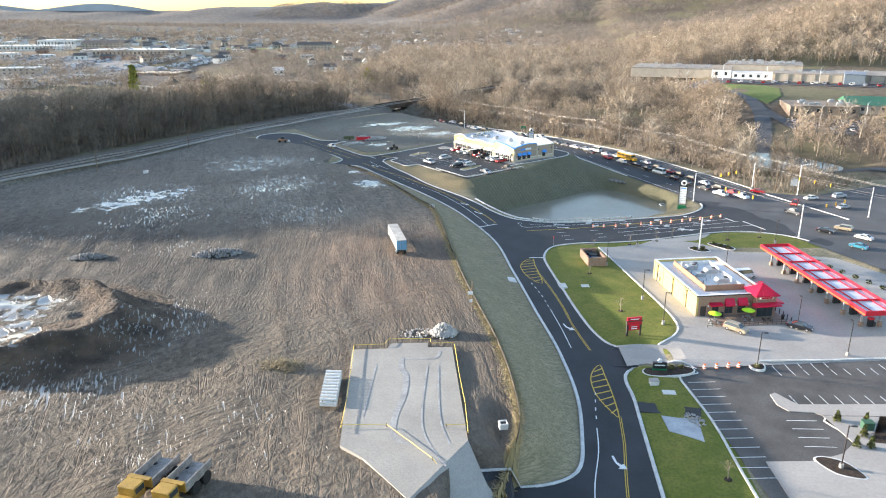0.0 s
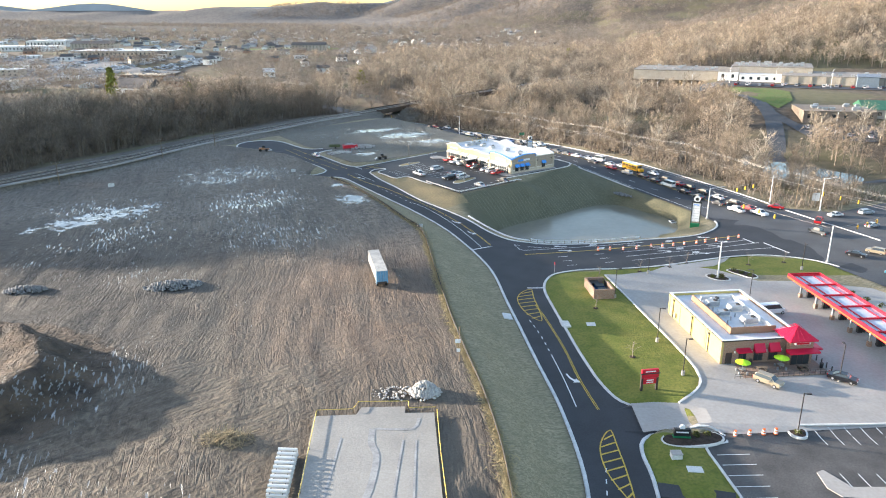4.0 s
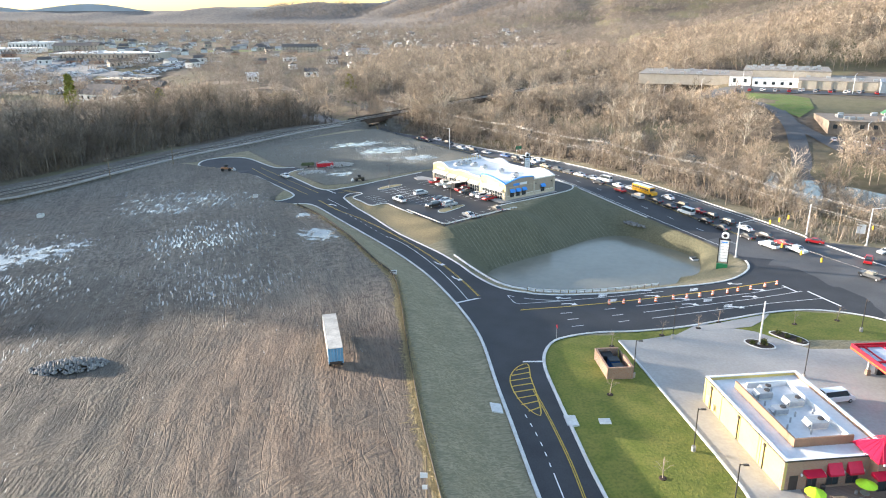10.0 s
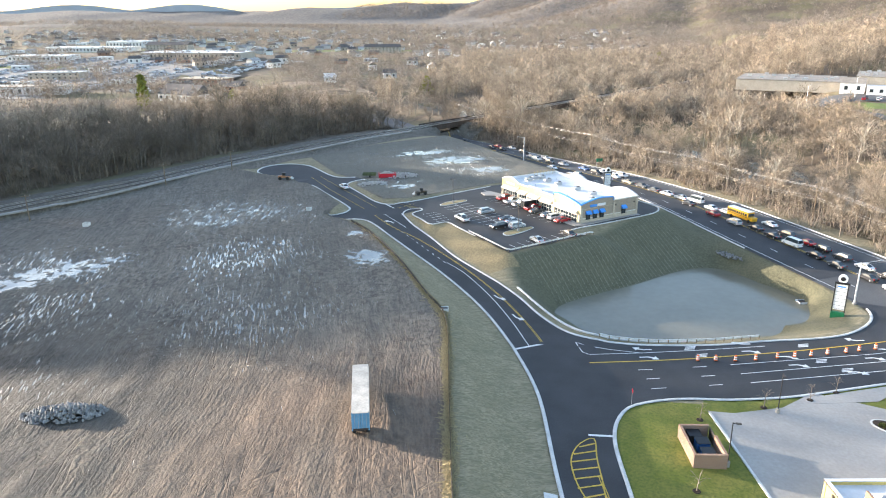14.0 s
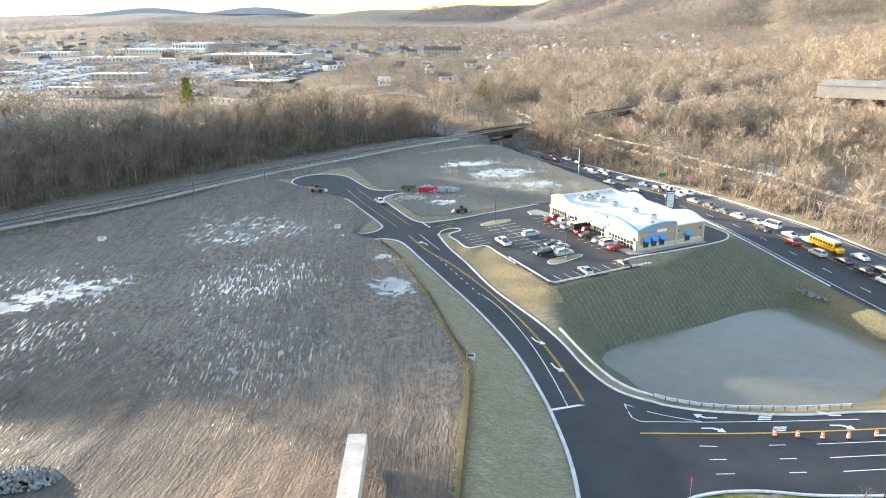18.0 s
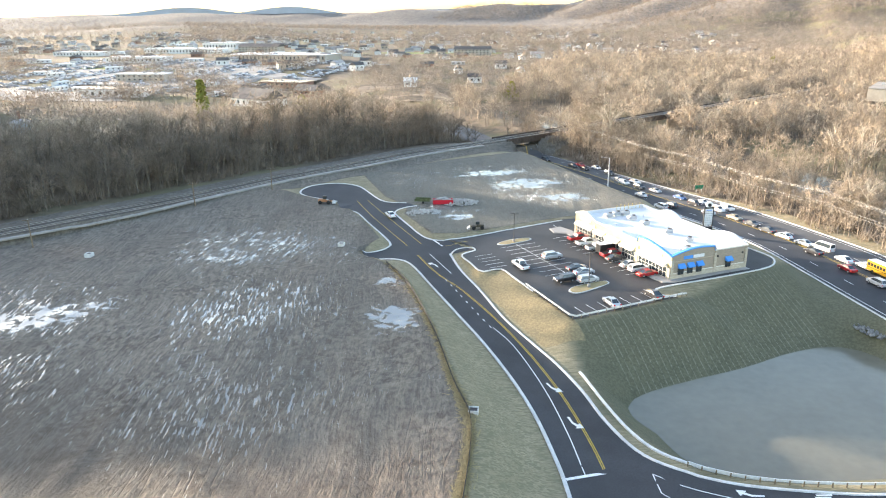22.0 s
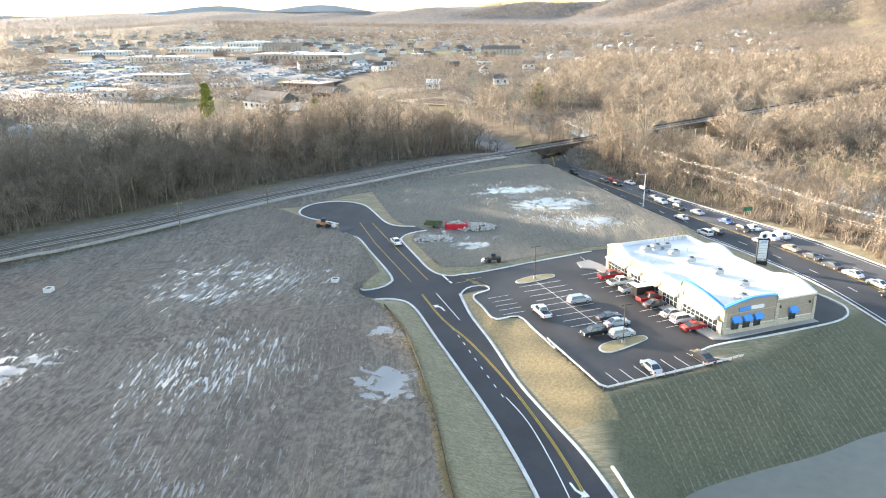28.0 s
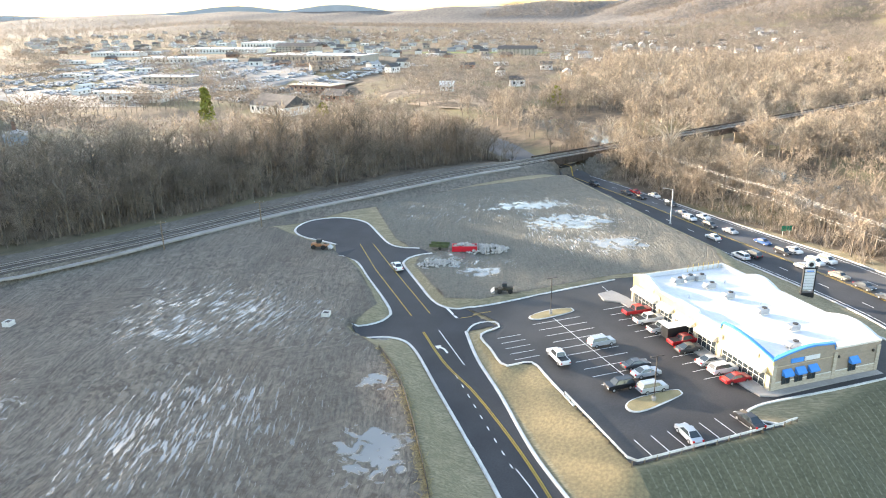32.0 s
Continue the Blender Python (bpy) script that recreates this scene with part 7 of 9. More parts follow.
hw = ((23.5, 327.4, "sedan", "dark grey"), (27.1, 321.3, "sedan", "dark grey"), (30.8, 316.4, "sedan", "white"), (34.8, 310.9, "sedan", "white"), (36.2, 304.0, "sedan", "black"), (38.8, 307.6, "van", "white"),
      (42.4, 299.9, "sedan", "white"), (42.0, 293.6, "sedan", "red"), (46.2, 296.4, "sedan", "white"), (46.6, 285.6, "suv", "silver"), (56.1, 285.1, "sedan", "white"), (51.5, 280.9, "sedan", "black"),
      (58.6, 276.6, "suv", "dark grey"), (54.6, 275.0, "sedan", "black"), (58.2, 269.2, "van", "white"), (62.2, 270.6, "sedan", "red"), (64.6, 266, "suv", "black"), (61.8, 261.2, "sedan", "black"),
      (67.9, 260.4, "suv", "dark grey"), (65.0, 255.0, "sedan", "dark grey"), (71.2, 254.6, "sedan", "white"), (69.6, 247.8, "sedan", "black"), (74.4, 248.5, "suv", "black"), (73.2, 240.8, "pickup", "white"),
      (77.6, 243.0, "sedan", "red"), (-16.1, 375.8, "suv", "white"), (-10.2, 369.2, "suv", "dark grey"), (-4.6, 364.6, "sedan", "silver"), (-8.7, 356, "sedan", "white"), (3.6, 356, "sedan", "blue"),
      (-1.7, 340.6, "suv", "white"), (8.1, 348, "suv", "black"), (14.8, 341.8, "suv", "white"), (12.2, 337.4, "sedan", "silver"), (19.2, 333.2, "sedan", "tan"), (-51.9, 415.4, "suv", "black"),
      (-38.8, 405.4, "sedan", "dark grey"), (-33.5, 400.6, "sedan", "black"), (-29.4, 404.4, "sedan", "white"), (-23, 393.3, "suv", "dark grey"), (-18.6, 381.8, "sedan", "silver"), (-12.4, 379.0, "sedan", "white"))
hw = list(hw)
qrng = random.Random(4)
lane = lambda x, y: (0.66 * x - 0.75 * y, 0.75 * x + 0.66 * y)
for x, y, *_ in list(hw):
    for s_ in ((1,) if qrng.uniform(0, 1) < 0.5 else ()):
        q = (x + s_ * 2.7 + qrng.uniform(-0.6, 0.6) * 0.66, y + s_ * 2.4)
        if y > 335 and sd(HWY, q[0], q[1]) < -1.6 and all(abs(lane(*q)[1] - lane(b[0], b[1])[1]) > 2.6 or abs(lane(*q)[0] - lane(b[0], b[1])[0]) > 6.5 for b in hw):
            hw.append((q[0], q[1], qrng.choice(("sedan", "suv", "sedan")), qrng.choice(("white", "black", "silver", "dark grey", "white", "red"))))
for x, y, k, c in hw:
    vehicle(k, c, x, y, HD(x, y) + (180 if (x * 0.75 + y * 0.66) < 233 else 0), 0.05, group="queue on the highway")
for x, y, k, c, a in ((87, 245.6, "sedan", "red", 150), (79.1, 237.6, "pickup", "white", -60), (89.5, 219.4, "pickup", "dark grey", 120), (91.1, 199.9, "sedan", "black", -40), (97.2, 202.4, "suv", "tan", 140),
                      (99, 193.8, "sedan", "white", 130), (94, 185.7, "sedan", "teal", 130), (112.8, 241.5, "suv", "silver", 20), (102.3, 238.5, "sedan", "white", 200), (107.9, 227.3, "sedan", "silver", 30),
                      (94.3, 231.0, "pickup", "red", 60), (44.8, 129.2, "suv", "tan", -45), (58.1, 131.6, "sedan", "black", -35), (-74.5, 296.8, "sedan", "white", 130), (56.2, 160.5, "van", "white", 15)):
    vehicle(k, c, x, y, a, 0.08, group="cars round the junction")
bus = empty("school_bus", pose(49.6, 290.6, float(gz(49.6, 290.6)) + 0.05, 0, 0, HD(49, 290)), "yellow school bus waiting in the queue", "bus")
YB = paint("yellow", COL["yellow"])
part("body", boxbm(-5.2, 3.6, -1.2, 1.2, 0.6, 2.95, 0.12), YB, bus)
part("hood", boxbm(3.6, 5.2, -1.0, 1.0, 0.6, 1.7, 0.12), YB, bus)
part("roof", boxbm(-5.0, 3.4, -1.05, 1.05, 2.95, 3.02), WHITE_M, bus)
for s in (-1, 1):
    for k in range(9):
        part("window", boxbm(-4.8 + k * 0.9, -4.1 + k * 0.9, s * 1.2 - 0.02, s * 1.2 + 0.02, 1.8, 2.5), GLASS, bus)
    part("stripe", boxbm(-5.1, 3.5, s * 1.21 - 0.015, s * 1.21 + 0.015, 1.4, 1.52), BLACK, bus)
    for wx in (-3.2, 3.9):
        part("wheel", cylbm(0.5, 0.5, (wx, s * 0.95, 0.5), (wx, s * 1.22, 0.5), 14), TYRE, bus)
part("windscreen", boxbm(3.58, 3.63, -1.0, 1.0, 1.75, 2.6), GLASS, bus)
# ---------------------------------------------------------------- building site
gp = lambda x, y: float(gz(x, y))
PAD = [(-23.6, 76.6), (-27.6, 105.2), (-21.6, 106), (-21.2, 108), (-14.8, 108.7), (-14.6, 106.9), (-10.4, 107.3), (-6.4, 79), (-3.6, 73.6), (2.2, 67), (5, 60), (-6, 56), (-13, 66), (-20, 74)]
pad_g = slab("gravel_pad_ground", PAD, 0.35, GRAVELPAD, "levelled pale gravel building pad with faint tyre marks", "gravel pad")
DAMP = mat("damp_gravel", (0.36, 0.355, 0.345), 0.8, var=0.15, scale=0.5)
padz = lambda X, Y: gz(X, Y) + 0.36
for pts, w_ in (([(-18.6, 102.5), (-18.2, 99), (-17, 96), (-16.7, 90), (-17.2, 84), (-16.5, 79), (-14, 77.5)], 0.9), ([(-18.6, 102.5), (-15, 102.6), (-12.8, 103), (-12.4, 105.6)], 0.5), ([(-22.5, 100), (-21.8, 84)], 0.3), ([(-12.2, 100), (-10.6, 84), (-8, 76)], 0.3), ([(-14, 100), (-13, 82), (-9, 73)], 0.3)):
    d_ = ribbon("damp_track", smooth(pts, 6), w_, 0.02, DAMP, 0, 1.0, zf=padz)
    d_.parent = pad_g
TAPE = mat("yellow_string_tape", (0.75, 0.55, 0.1), 0.6, var=0.1)


def string_line(pts, label):
    e = empty("string_line", pose(0, 0, 0), label, "marking tape")
    for a, b in zip(pts[:-1], pts[1:]):
        za, zb = gp(*a) + 0.75, gp(*b) + 0.75
        part("tape", cylbm(0.05, 0.05, (*a, za), (*b, zb), 4), TAPE, e)
    for a in pts:
        part("stake", boxbm(a[0] - 0.05, a[0] + 0.05, a[1] - 0.05, a[1] + 0.05, gp(*a) - 0.2, gp(*a) + 0.95), WOODPOLE, e)


string_line([(-27.4, 106.2), (-22.2, 106.9), (-21.8, 109), (-14.4, 109.6), (-14.2, 107.8), (-10.2, 108.2)], "yellow tape on stakes round the gravel pad")
string_line([(-24.3, 81), (-18, 81.6), (-10.8, 74), (-2.0, 66)], "yellow tape on stakes across the gravel pad")
string_line([(-9.6, 82), (-6.6, 82.4)], "short yellow tape on stakes")
string_line([(-27.4, 106), (-26.2, 97), (-25, 88), (-24.2, 80)], "yellow tape on stakes along the gravel pad")
string_line([(-10, 107.6), (-8.6, 97), (-7.2, 88), (-6.4, 80)], "yellow tape on stakes along the gravel pad")
PIPE = mat("pale_plastic_pipe", (0.68, 0.68, 0.66), 0.5, var=0.06)
for i in range(10):
    y = 87.2 + i * 0.95
    x = -27.6 - i * 0.12
    e = empty("pipe_bundle", pose(x, y, gp(x, y)), "pale strapped bundle of plastic pipes on bare soil", "pipes", "pipe bundles")
    for r_, (py, pz) in enumerate(((-0.22, 0.22), (0.22, 0.22), (-0.22, 0.66), (0.22, 0.66), (0.0, 1.1))):
        part("pipe", cylbm(0.22, 0.22, (-1.25, py, pz), (1.25, py, pz), 10), PIPE, e)
    for sx in (-0.8, 0.8):
        part("strap", boxbm(sx - 0.05, sx + 0.05, -0.46, 0.46, 0.9, 0.93), BLACK, e)
ROCK = mat("grey_riprap", (0.27, 0.265, 0.255), 0.9, var=0.25, scale=1.2, isl=0.25)
WHITE_ROCK = mat("pale_gravel_heap", (0.46, 0.44, 0.41), 0.9, var=0.12, scale=1.0, isl=0.1)
BRUSHWOOD = mat("cut_brushwood", (0.30, 0.24, 0.14), 0.9, var=0.25, scale=1.0, isl=0.3)
prng = np.random.default_rng(21)


def stone_arrays(n, ax, ay, h, smin, smax):
    V, F = [], []
    base = np.array(((1, 0, 0), (-1, 0, 0), (0, 1, 0), (0, -1, 0), (0, 0, 1), (0, 0, -1)), float)
    tri = ((0, 2, 4), (2, 1, 4), (1, 3, 4), (3, 0, 4), (2, 0, 5), (1, 2, 5), (3, 1, 5), (0, 3, 5))
    for _ in range(n):
        r, a = prng.uniform(0, 1) ** 0.6, prng.uniform(0, 6.283)
        c = np.array((ax * r * math.cos(a), ay * r * math.sin(a), 0))
        s = prng.uniform(smin, smax, 3)
        c[2] = h * (1 - r ** 1.5) * prng.uniform(0.6, 1) + s[2] * 0.3
        k = len(V)
        V += list(base * s * prng.uniform(0.7, 1.2, (6, 1)) + c)
        F += [tuple(k + i for i in t) for t in tri]
    return V, F


def heap(name, x, y, ax, ay, h, n, smin, smax, material, label, ang=0):
    V, F = stone_arrays(n, ax, ay, h, smin, smax)
    o = mesh_ob(name, V, F, material)
    o.matrix_basis = pose(x, y, gp(x, y), 0, 0, ang)
    return tagged(o, label, "heap", kind="stuff")


heap("riprap_heap", -70.4, 154.6, 6.2, 2.6, 1.3, 420, 0.2, 0.5, ROCK, "long heap of broken grey stone on bare soil", 18)
heap("riprap_heap", -100.8, 150.4, 4.5, 2.2, 0.9, 220, 0.2, 0.45, ROCK, "low heap of broken grey stone on bare soil", 10)
heap("gravel_heap", -12.4, 113.3, 2.4, 1.8, 2.0, 300, 0.25, 0.5, WHITE_ROCK, "small steep heap of pale gravel")
heap("rubble_patch", -15.6, 112.8, 5.5, 2.2, 0.3, 160, 0.1, 0.3, WHITE_ROCK, "scattered pale rubble beside a gravel heap")
heap("rubble_heap", -59.5, 314.5, 6, 3.5, 0.9, 200, 0.2, 0.6, WHITE_ROCK, "pale demolition rubble beside a skip", 20)
heap("rubble_heap", -66, 301, 5, 3, 0.6, 160, 0.2, 0.5, WHITE_ROCK, "scattered concrete rubble on bare ground", 30)
heap("stone_apron", 41.5, 264.5, 5.0, 1.6, 0.3, 160, 0.2, 0.45, ROCK, "grey stone apron at the pipe outlet above the pond", -55)
V, F = [], []
for _ in range(420):
    r, a = prng.uniform(0, 1) ** 0.7, prng.uniform(0, 6.283)
    p = np.array((4.2 * r * math.cos(a), 2.3 * r * math.sin(a), 1.3 * (1 - r) * prng.uniform(0, 1) + 0.1))
    d = prng.normal(0, 1, 3) * (1, 1, 0.5)
    d /= np.linalg.norm(d)
    s_ = np.cross(d, (0, 0, 1)) * 0.09
    k = len(V)
    V += [p - s_, p + s_, p + d * prng.uniform(0.8, 2.2)]
    F.append((k, k + 1, k + 2))
o = mesh_ob("brushwood_heap", V, F, BRUSHWOOD)
o.matrix_basis = pose(-38.5, 98.9, gp(-38.5, 98.9))
tagged(o, "tangled heap of cleared branches on bare soil", "heap", kind="stuff")

# shipping container on the field
cm = pose(-27.8, 163.6, gp(-28.3, 164.9) + 0.95, 0, 0, 16.9)
con = empty("box_trailer", cm, "long white box trailer with blue rear doors, parked on mud", "trailer")
BLUE_STEEL = mat("faded_blue_steel", (0.16, 0.36, 0.55), 0.6, 0.1, var=0.1, scale=0.8)
WHITE_STEEL = mat("dirty_white_steel", (0.62, 0.61, 0.57), 0.6, 0.1, var=0.12, scale=0.8)
part("side_panel", boxbm(-1.2, -1.12, -7.1, 7.1, 0.3, 2.7), WHITE_STEEL, con)
part("side_panel", boxbm(1.12, 1.2, -7.1, 7.1, 0.3, 2.7), WHITE_STEEL, con)
for i in range(40):
    for s in (-1, 1):
        part("corrugation", boxbm(s * 1.21 - 0.03, s * 1.21 + 0.03, -6.95 + i * 0.355, -6.8 + i * 0.355, 0.35, 2.6), WHITE_STEEL, con)
part("roof", boxbm(-1.22, 1.22, -7.15, 7.15, 2.7, 2.78), mat("weathered_roof_steel", (0.50, 0.47, 0.42), 0.7, var=0.15, scale=0.7), con, "weathered beige steel roof")
part("floor", boxbm(-1.2, 1.2, -7.1, 7.1, 0.0, 0.3), DARKMETAL, con)
for s in (-1, 1):
    dn = part("end_door", boxbm(min(s * 0.02, s * 1.1), max(s * 0.02, s * 1.1), -7.14, -7.06, 0.35, 2.68), BLUE_STEEL, con, "faded blue steel door")
    for bx in (0.3, 0.8):
        part("lock_bar", cylbm(0.03, 0.03, (s * bx, -7.18, 0.4), (s * bx, -7.18, 2.6), 6), METAL, dn)
    for yy in (-7.05, 7.05):
        part("corner_post", boxbm(s * 1.14 - 0.08, s * 1.14 + 0.08, yy - 0.1, yy + 0.1, 0, 2.78), BLUE_STEEL if yy < 0 else WHITE_STEEL, con)
part("end_wall", boxbm(-1.12, 1.12, 7.02, 7.12, 0.3, 2.7), WHITE_STEEL, con)

part("chassis", boxbm(-0.45, 0.45, -6.9, 6.6, -0.22, 0.0), DARKMETAL, con)
for yy in (-6.0, -4.8):
    part("axle", cylbm(0.07, 0.07, (-1.0, yy, -0.5), (1.0, yy, -0.5), 8), DARKMETAL, con)
    part("axle_hanger", boxbm(-0.4, 0.4, yy - 0.08, yy + 0.08, -0.5, -0.2), DARKMETAL, con)
    for s in (-1, 1):
        w_ = part("wheel", cylbm(0.46, 0.46, (s * 0.72, yy, -0.5), (s * 1.18, yy, -0.5), 16), TYRE, con)
        part("rim", cylbm(0.26, 0.24, (s * 1.14, yy, -0.5), (s * 1.2, yy, -0.5), 12), RIM, w_)
for s in (-1, 1):
    lg = part("landing_leg", boxbm(s * 0.75 - 0.08, s * 0.75 + 0.08, 4.4, 4.56, -0.93, 0.0), DARKMETAL, con)
    part("foot", boxbm(s * 0.75 - 0.18, s * 0.75 + 0.18, 4.3, 4.66, -0.97, -0.9), DARKMETAL, lg)
# silt fence and straw along the field edge
FE = smooth(FIELD[1:13], 6)
FABRIC = mat("dark_silt_fabric", (0.06, 0.055, 0.05), 0.9, var=0.2, scale=1)
sf = empty("silt_fence", pose(0, 0, 0), "sagging dark silt fence on wooden stakes along the field", "fence")
ribbon("fabric", FE, 0.05, -0.1, FABRIC, 0.75, 1.5, parent=sf)
for c in resample(FE, 3.0):
    part("stake", boxbm(c[0] - 0.03, c[0] + 0.03, c[1] - 0.03, c[1] + 0.03, gp(*c) - 0.2, gp(*c) + 0.95), WOODPOLE, sf)
V, F = [], []
FEr = resample(FE, 0.2)
for c in FEr:
    if c[1] > 215 and prng.uniform() < 0.6:
        continue
    wd = 1.0 + 0.9 * math.sin(c[1] * 0.21) * math.sin(c[1] * 0.077 + 1)
    for _ in range(10):
        p = np.array((c[0] - 0.2 + prng.normal(0, 0.45) * max(wd, 0.6), c[1] + prng.normal(0, 0.15), 0))
        p[2] = gp_ = 0
        d = prng.normal(0, 1, 3) * (1, 1, 0.35) + (0, 0, 0.35)
        s_ = np.array((d[1], -d[0], 0.0)) * 0.07
        k = len(V)
        V += [p - s_ * 0.7, p + s_ * 0.7, p + d * 0.5]
        F.append((k, k + 1, k + 2))
V = np.array(V)
V[:, 2] += gz(V[:, 0], V[:, 1]) + 0.05
o = new("straw_mulch", arrays_mesh("straw_mulch", V, np.array(F), STRAW))
tagged(o, "loose golden straw and dry grass along the field edge", "straw", kind="stuff")

# articulated dump trucks
YEL_MACH = mat("worn_yellow_machine_paint", (0.42, 0.26, 0.05), 0.5, 0.1, var=0.15, scale=1)
BED = mat("scratched_steel_bed", (0.36, 0.34, 0.32), 0.6, 0.4, var=0.2, scale=1)


def dump_truck(x, y, ang):
    e = empty("dump_truck", pose(x, y, gp(x, y) + 0.1, 0, 0, ang), "yellow articulated dump truck with empty grey bed", "dump truck", "dump trucks")
    part("bed_floor", boxbm(-1.35, 1.35, -2.8, 2.6, 1.5, 1.65), BED, e)
    for s in (-1, 1):
        part("bed_side", boxbm(s * 1.42 - 0.08, s * 1.42 + 0.08, -2.8, 2.6, 1.5, 2.7, 0.02), BED, e)
    part("bed_front", boxbm(-1.5, 1.5, -2.95, -2.8, 1.5, 3.0, 0.02), YEL_MACH, e)
    part("bed_lip", boxbm(-1.5, 1.5, -3.5, -2.95, 2.9, 3.0), YEL_MACH, e)
    part("chassis", boxbm(-0.5, 0.5, -6.5, 2.4, 0.9, 1.4), DARKMETAL, e)
    part("cab", boxbm(-1.2, 1.2, -5.6, -3.7, 1.4, 3.2, 0.1), YEL_MACH, e)
    part("cab_window", boxbm(-1.22, 1.22, -5.4, -3.9, 2.3, 3.0), GLASS, e)
    part("bonnet", boxbm(-1.1, 1.1, -7.4, -5.6, 1.2, 2.2, 0.15), YEL_MACH, e)
    for s in (-1, 1):
        for wy in (-6.2, -1.0, 1.2):
            part("wheel", cylbm(0.85, 0.85, (s * 1.0, wy, 0.85), (s * 1.6, wy, 0.85), 18), TYRE, e)
        part("tail_lamp", boxbm(s * 1.2 - 0.12, s * 1.2 + 0.12, 2.6, 2.66, 1.2, 1.35), LAMPR, e)


dump_truck(-44.6, 67.6, -12)
dump_truck(-40.2, 67.0, -12)

# skip, machines and boxes in the north
sk = empty("skip_container", pose(-63.8, 312.2, gp(-63.8, 312.2), 0, 0, 20), "red roll-off skip heaped with pale debris", "skip")
for q in ((-3, 3, -1.2, -1.1), (-3, 3, 1.1, 1.2)):
    part("side_wall", boxbm(*q, 0.2, 1.5), RED_M, sk)
for q in ((-3, -2.9, -1.1, 1.1), (2.9, 3, -1.1, 1.1)):
    part("end_wall", boxbm(*q, 0.2, 1.5), RED_M, sk)
part("floor", boxbm(-3, 3, -1.2, 1.2, 0.05, 0.2), DARKMETAL, sk)
for i in range(6):
    part("rib", boxbm(-2.8 + i * 1.1, -2.7 + i * 1.1, -1.27, -1.2, 0.2, 1.5), RED_M, sk)
V, F = stone_arrays(110, 2.7, 0.95, 0.9, 0.15, 0.45)
o = mesh_ob("debris", [(v[0], v[1], v[2] + 1.1) for v in V], F, WHITE_ROCK, sk, "pale timber and plaster debris")
tl = empty("utility_trailer", pose(-70.2, 311.9, gp(-70.2, 311.9), 0, 0, 10), "olive green flat trailer with loose load", "trailer")
OLIVE = mat("olive_paint", (0.10, 0.12, 0.05), 0.7, var=0.2)
part("deck", boxbm(-2.3, 2.3, -1, 1, 0.6, 0.8), OLIVE, tl)
part("side_board", boxbm(-2.3, 2.3, -1.05, -0.98, 0.8, 1.4), OLIVE, tl)
part("side_board", boxbm(-2.3, 2.3, 0.98, 1.05, 0.8, 1.4), OLIVE, tl)
for s in (-1, 1):
    part("wheel", cylbm(0.35, 0.35, (0.3, s * 1.02, 0.35), (0.3, s * 1.2, 0.35), 12), TYRE, tl)


def loader(x, y, ang, s, body_m, label):
    e = empty("wheel_loader", pose(x, y, gp(x, y) + 0.05, 0, 0, ang) @ Matrix.Diagonal((s, s, s, 1)), label, "loader")
    part("body", boxbm(-2.2, 0.4, -0.8, 0.8, 0.8, 1.7, 0.12), body_m, e)
    part("cab", boxbm(-0.6, 0.7, -0.7, 0.7, 1.7, 2.9, 0.08), DARKMETAL, e)
    part("cab_window", boxbm(-0.5, 0.72, -0.72, 0.72, 2.0, 2.7), GLASS, e)
    part("front_frame", boxbm(0.4, 1.8, -0.5, 0.5, 0.7, 1.3, 0.08), body_m, e)
    for q in (-1, 1):
        part("lift_arm", boxbm(0.7, 3.0, q * 0.45 - 0.1, q * 0.45 + 0.1, 0.9, 1.15), body_m, e)
        for wx in (-1.5, 1.4):
            part("wheel", cylbm(0.65, 0.65, (wx, q * 0.75, 0.65), (wx, q * 1.2, 0.65), 14), TYRE, e)
    part("bucket", prism(bmesh.new(), [(2.8, -1.2), (3.8, -1.2), (3.8, 1.2), (2.8, 1.2)], 0.2, [1.2, 0.35, 0.35, 1.2]), METAL, e)


ORANGE_M = mat("faded_orange_machine", (0.42, 0.20, 0.09), 0.6, var=0.15)
loader(-97.0, 300.2, 15, 0.85, ORANGE_M, "faded orange wheel loader parked by the turning circle")
loader(-46.6, 289.6, 200, 0.75, mat("dusty_black_machine", (0.07, 0.06, 0.04), 0.7, var=0.2), "small dark skid loader on bare ground")


def concrete_box(x, y, w, h, label, name="drain_box"):
    e = empty(name, pose(x, y, gp(x, y), 0, 0, 12), label, "drain", "concrete drain boxes")
    for q in ((-w, w, -w, -w + 0.15), (-w, w, w - 0.15, w), (-w, -w + 0.15, -w + 0.15, w - 0.15), (w - 0.15, w, -w + 0.15, w - 0.15)):
        part("side", boxbm(*q, -0.4, h), KERB, e)
    part("grate", boxbm(-w + 0.15, w - 0.15, -w + 0.15, w - 0.15, h - 0.25, h - 0.18), DARKMETAL, e)


for x, y, w, h in ((-75.7, 267.6, 0.75, 0.8), (-131.4, 243.3, 0.8, 0.9), (-22.7, 202.8, 0.75, 0.5), (54.3, 241.4, 1.1, 1.2), (-1.6, 83.6, 0.6, 0.5), (52.4, 243.6, 0.5, 0.4)):
    concrete_box(x, y, w, h, "pale precast concrete drain box with grate")
for x, y in ((0.9, 153.4), (12.5, 150.6)):
    slab("inlet_pavement", [(x - 0.9, y - 1.3), (x + 0.9, y - 1.3), (x + 0.5, y + 1.4), (x - 1.3, y + 1.4)], 0.2, KERB, "pale concrete drain inlet slab at the kerb", "drain")
slab("valve_pavement", [(16.6, 149.8), (18.4, 149.9), (18.3, 151.5), (16.5, 151.4)], 0.06, KERB, "small concrete slab set in the lawn", "slab")
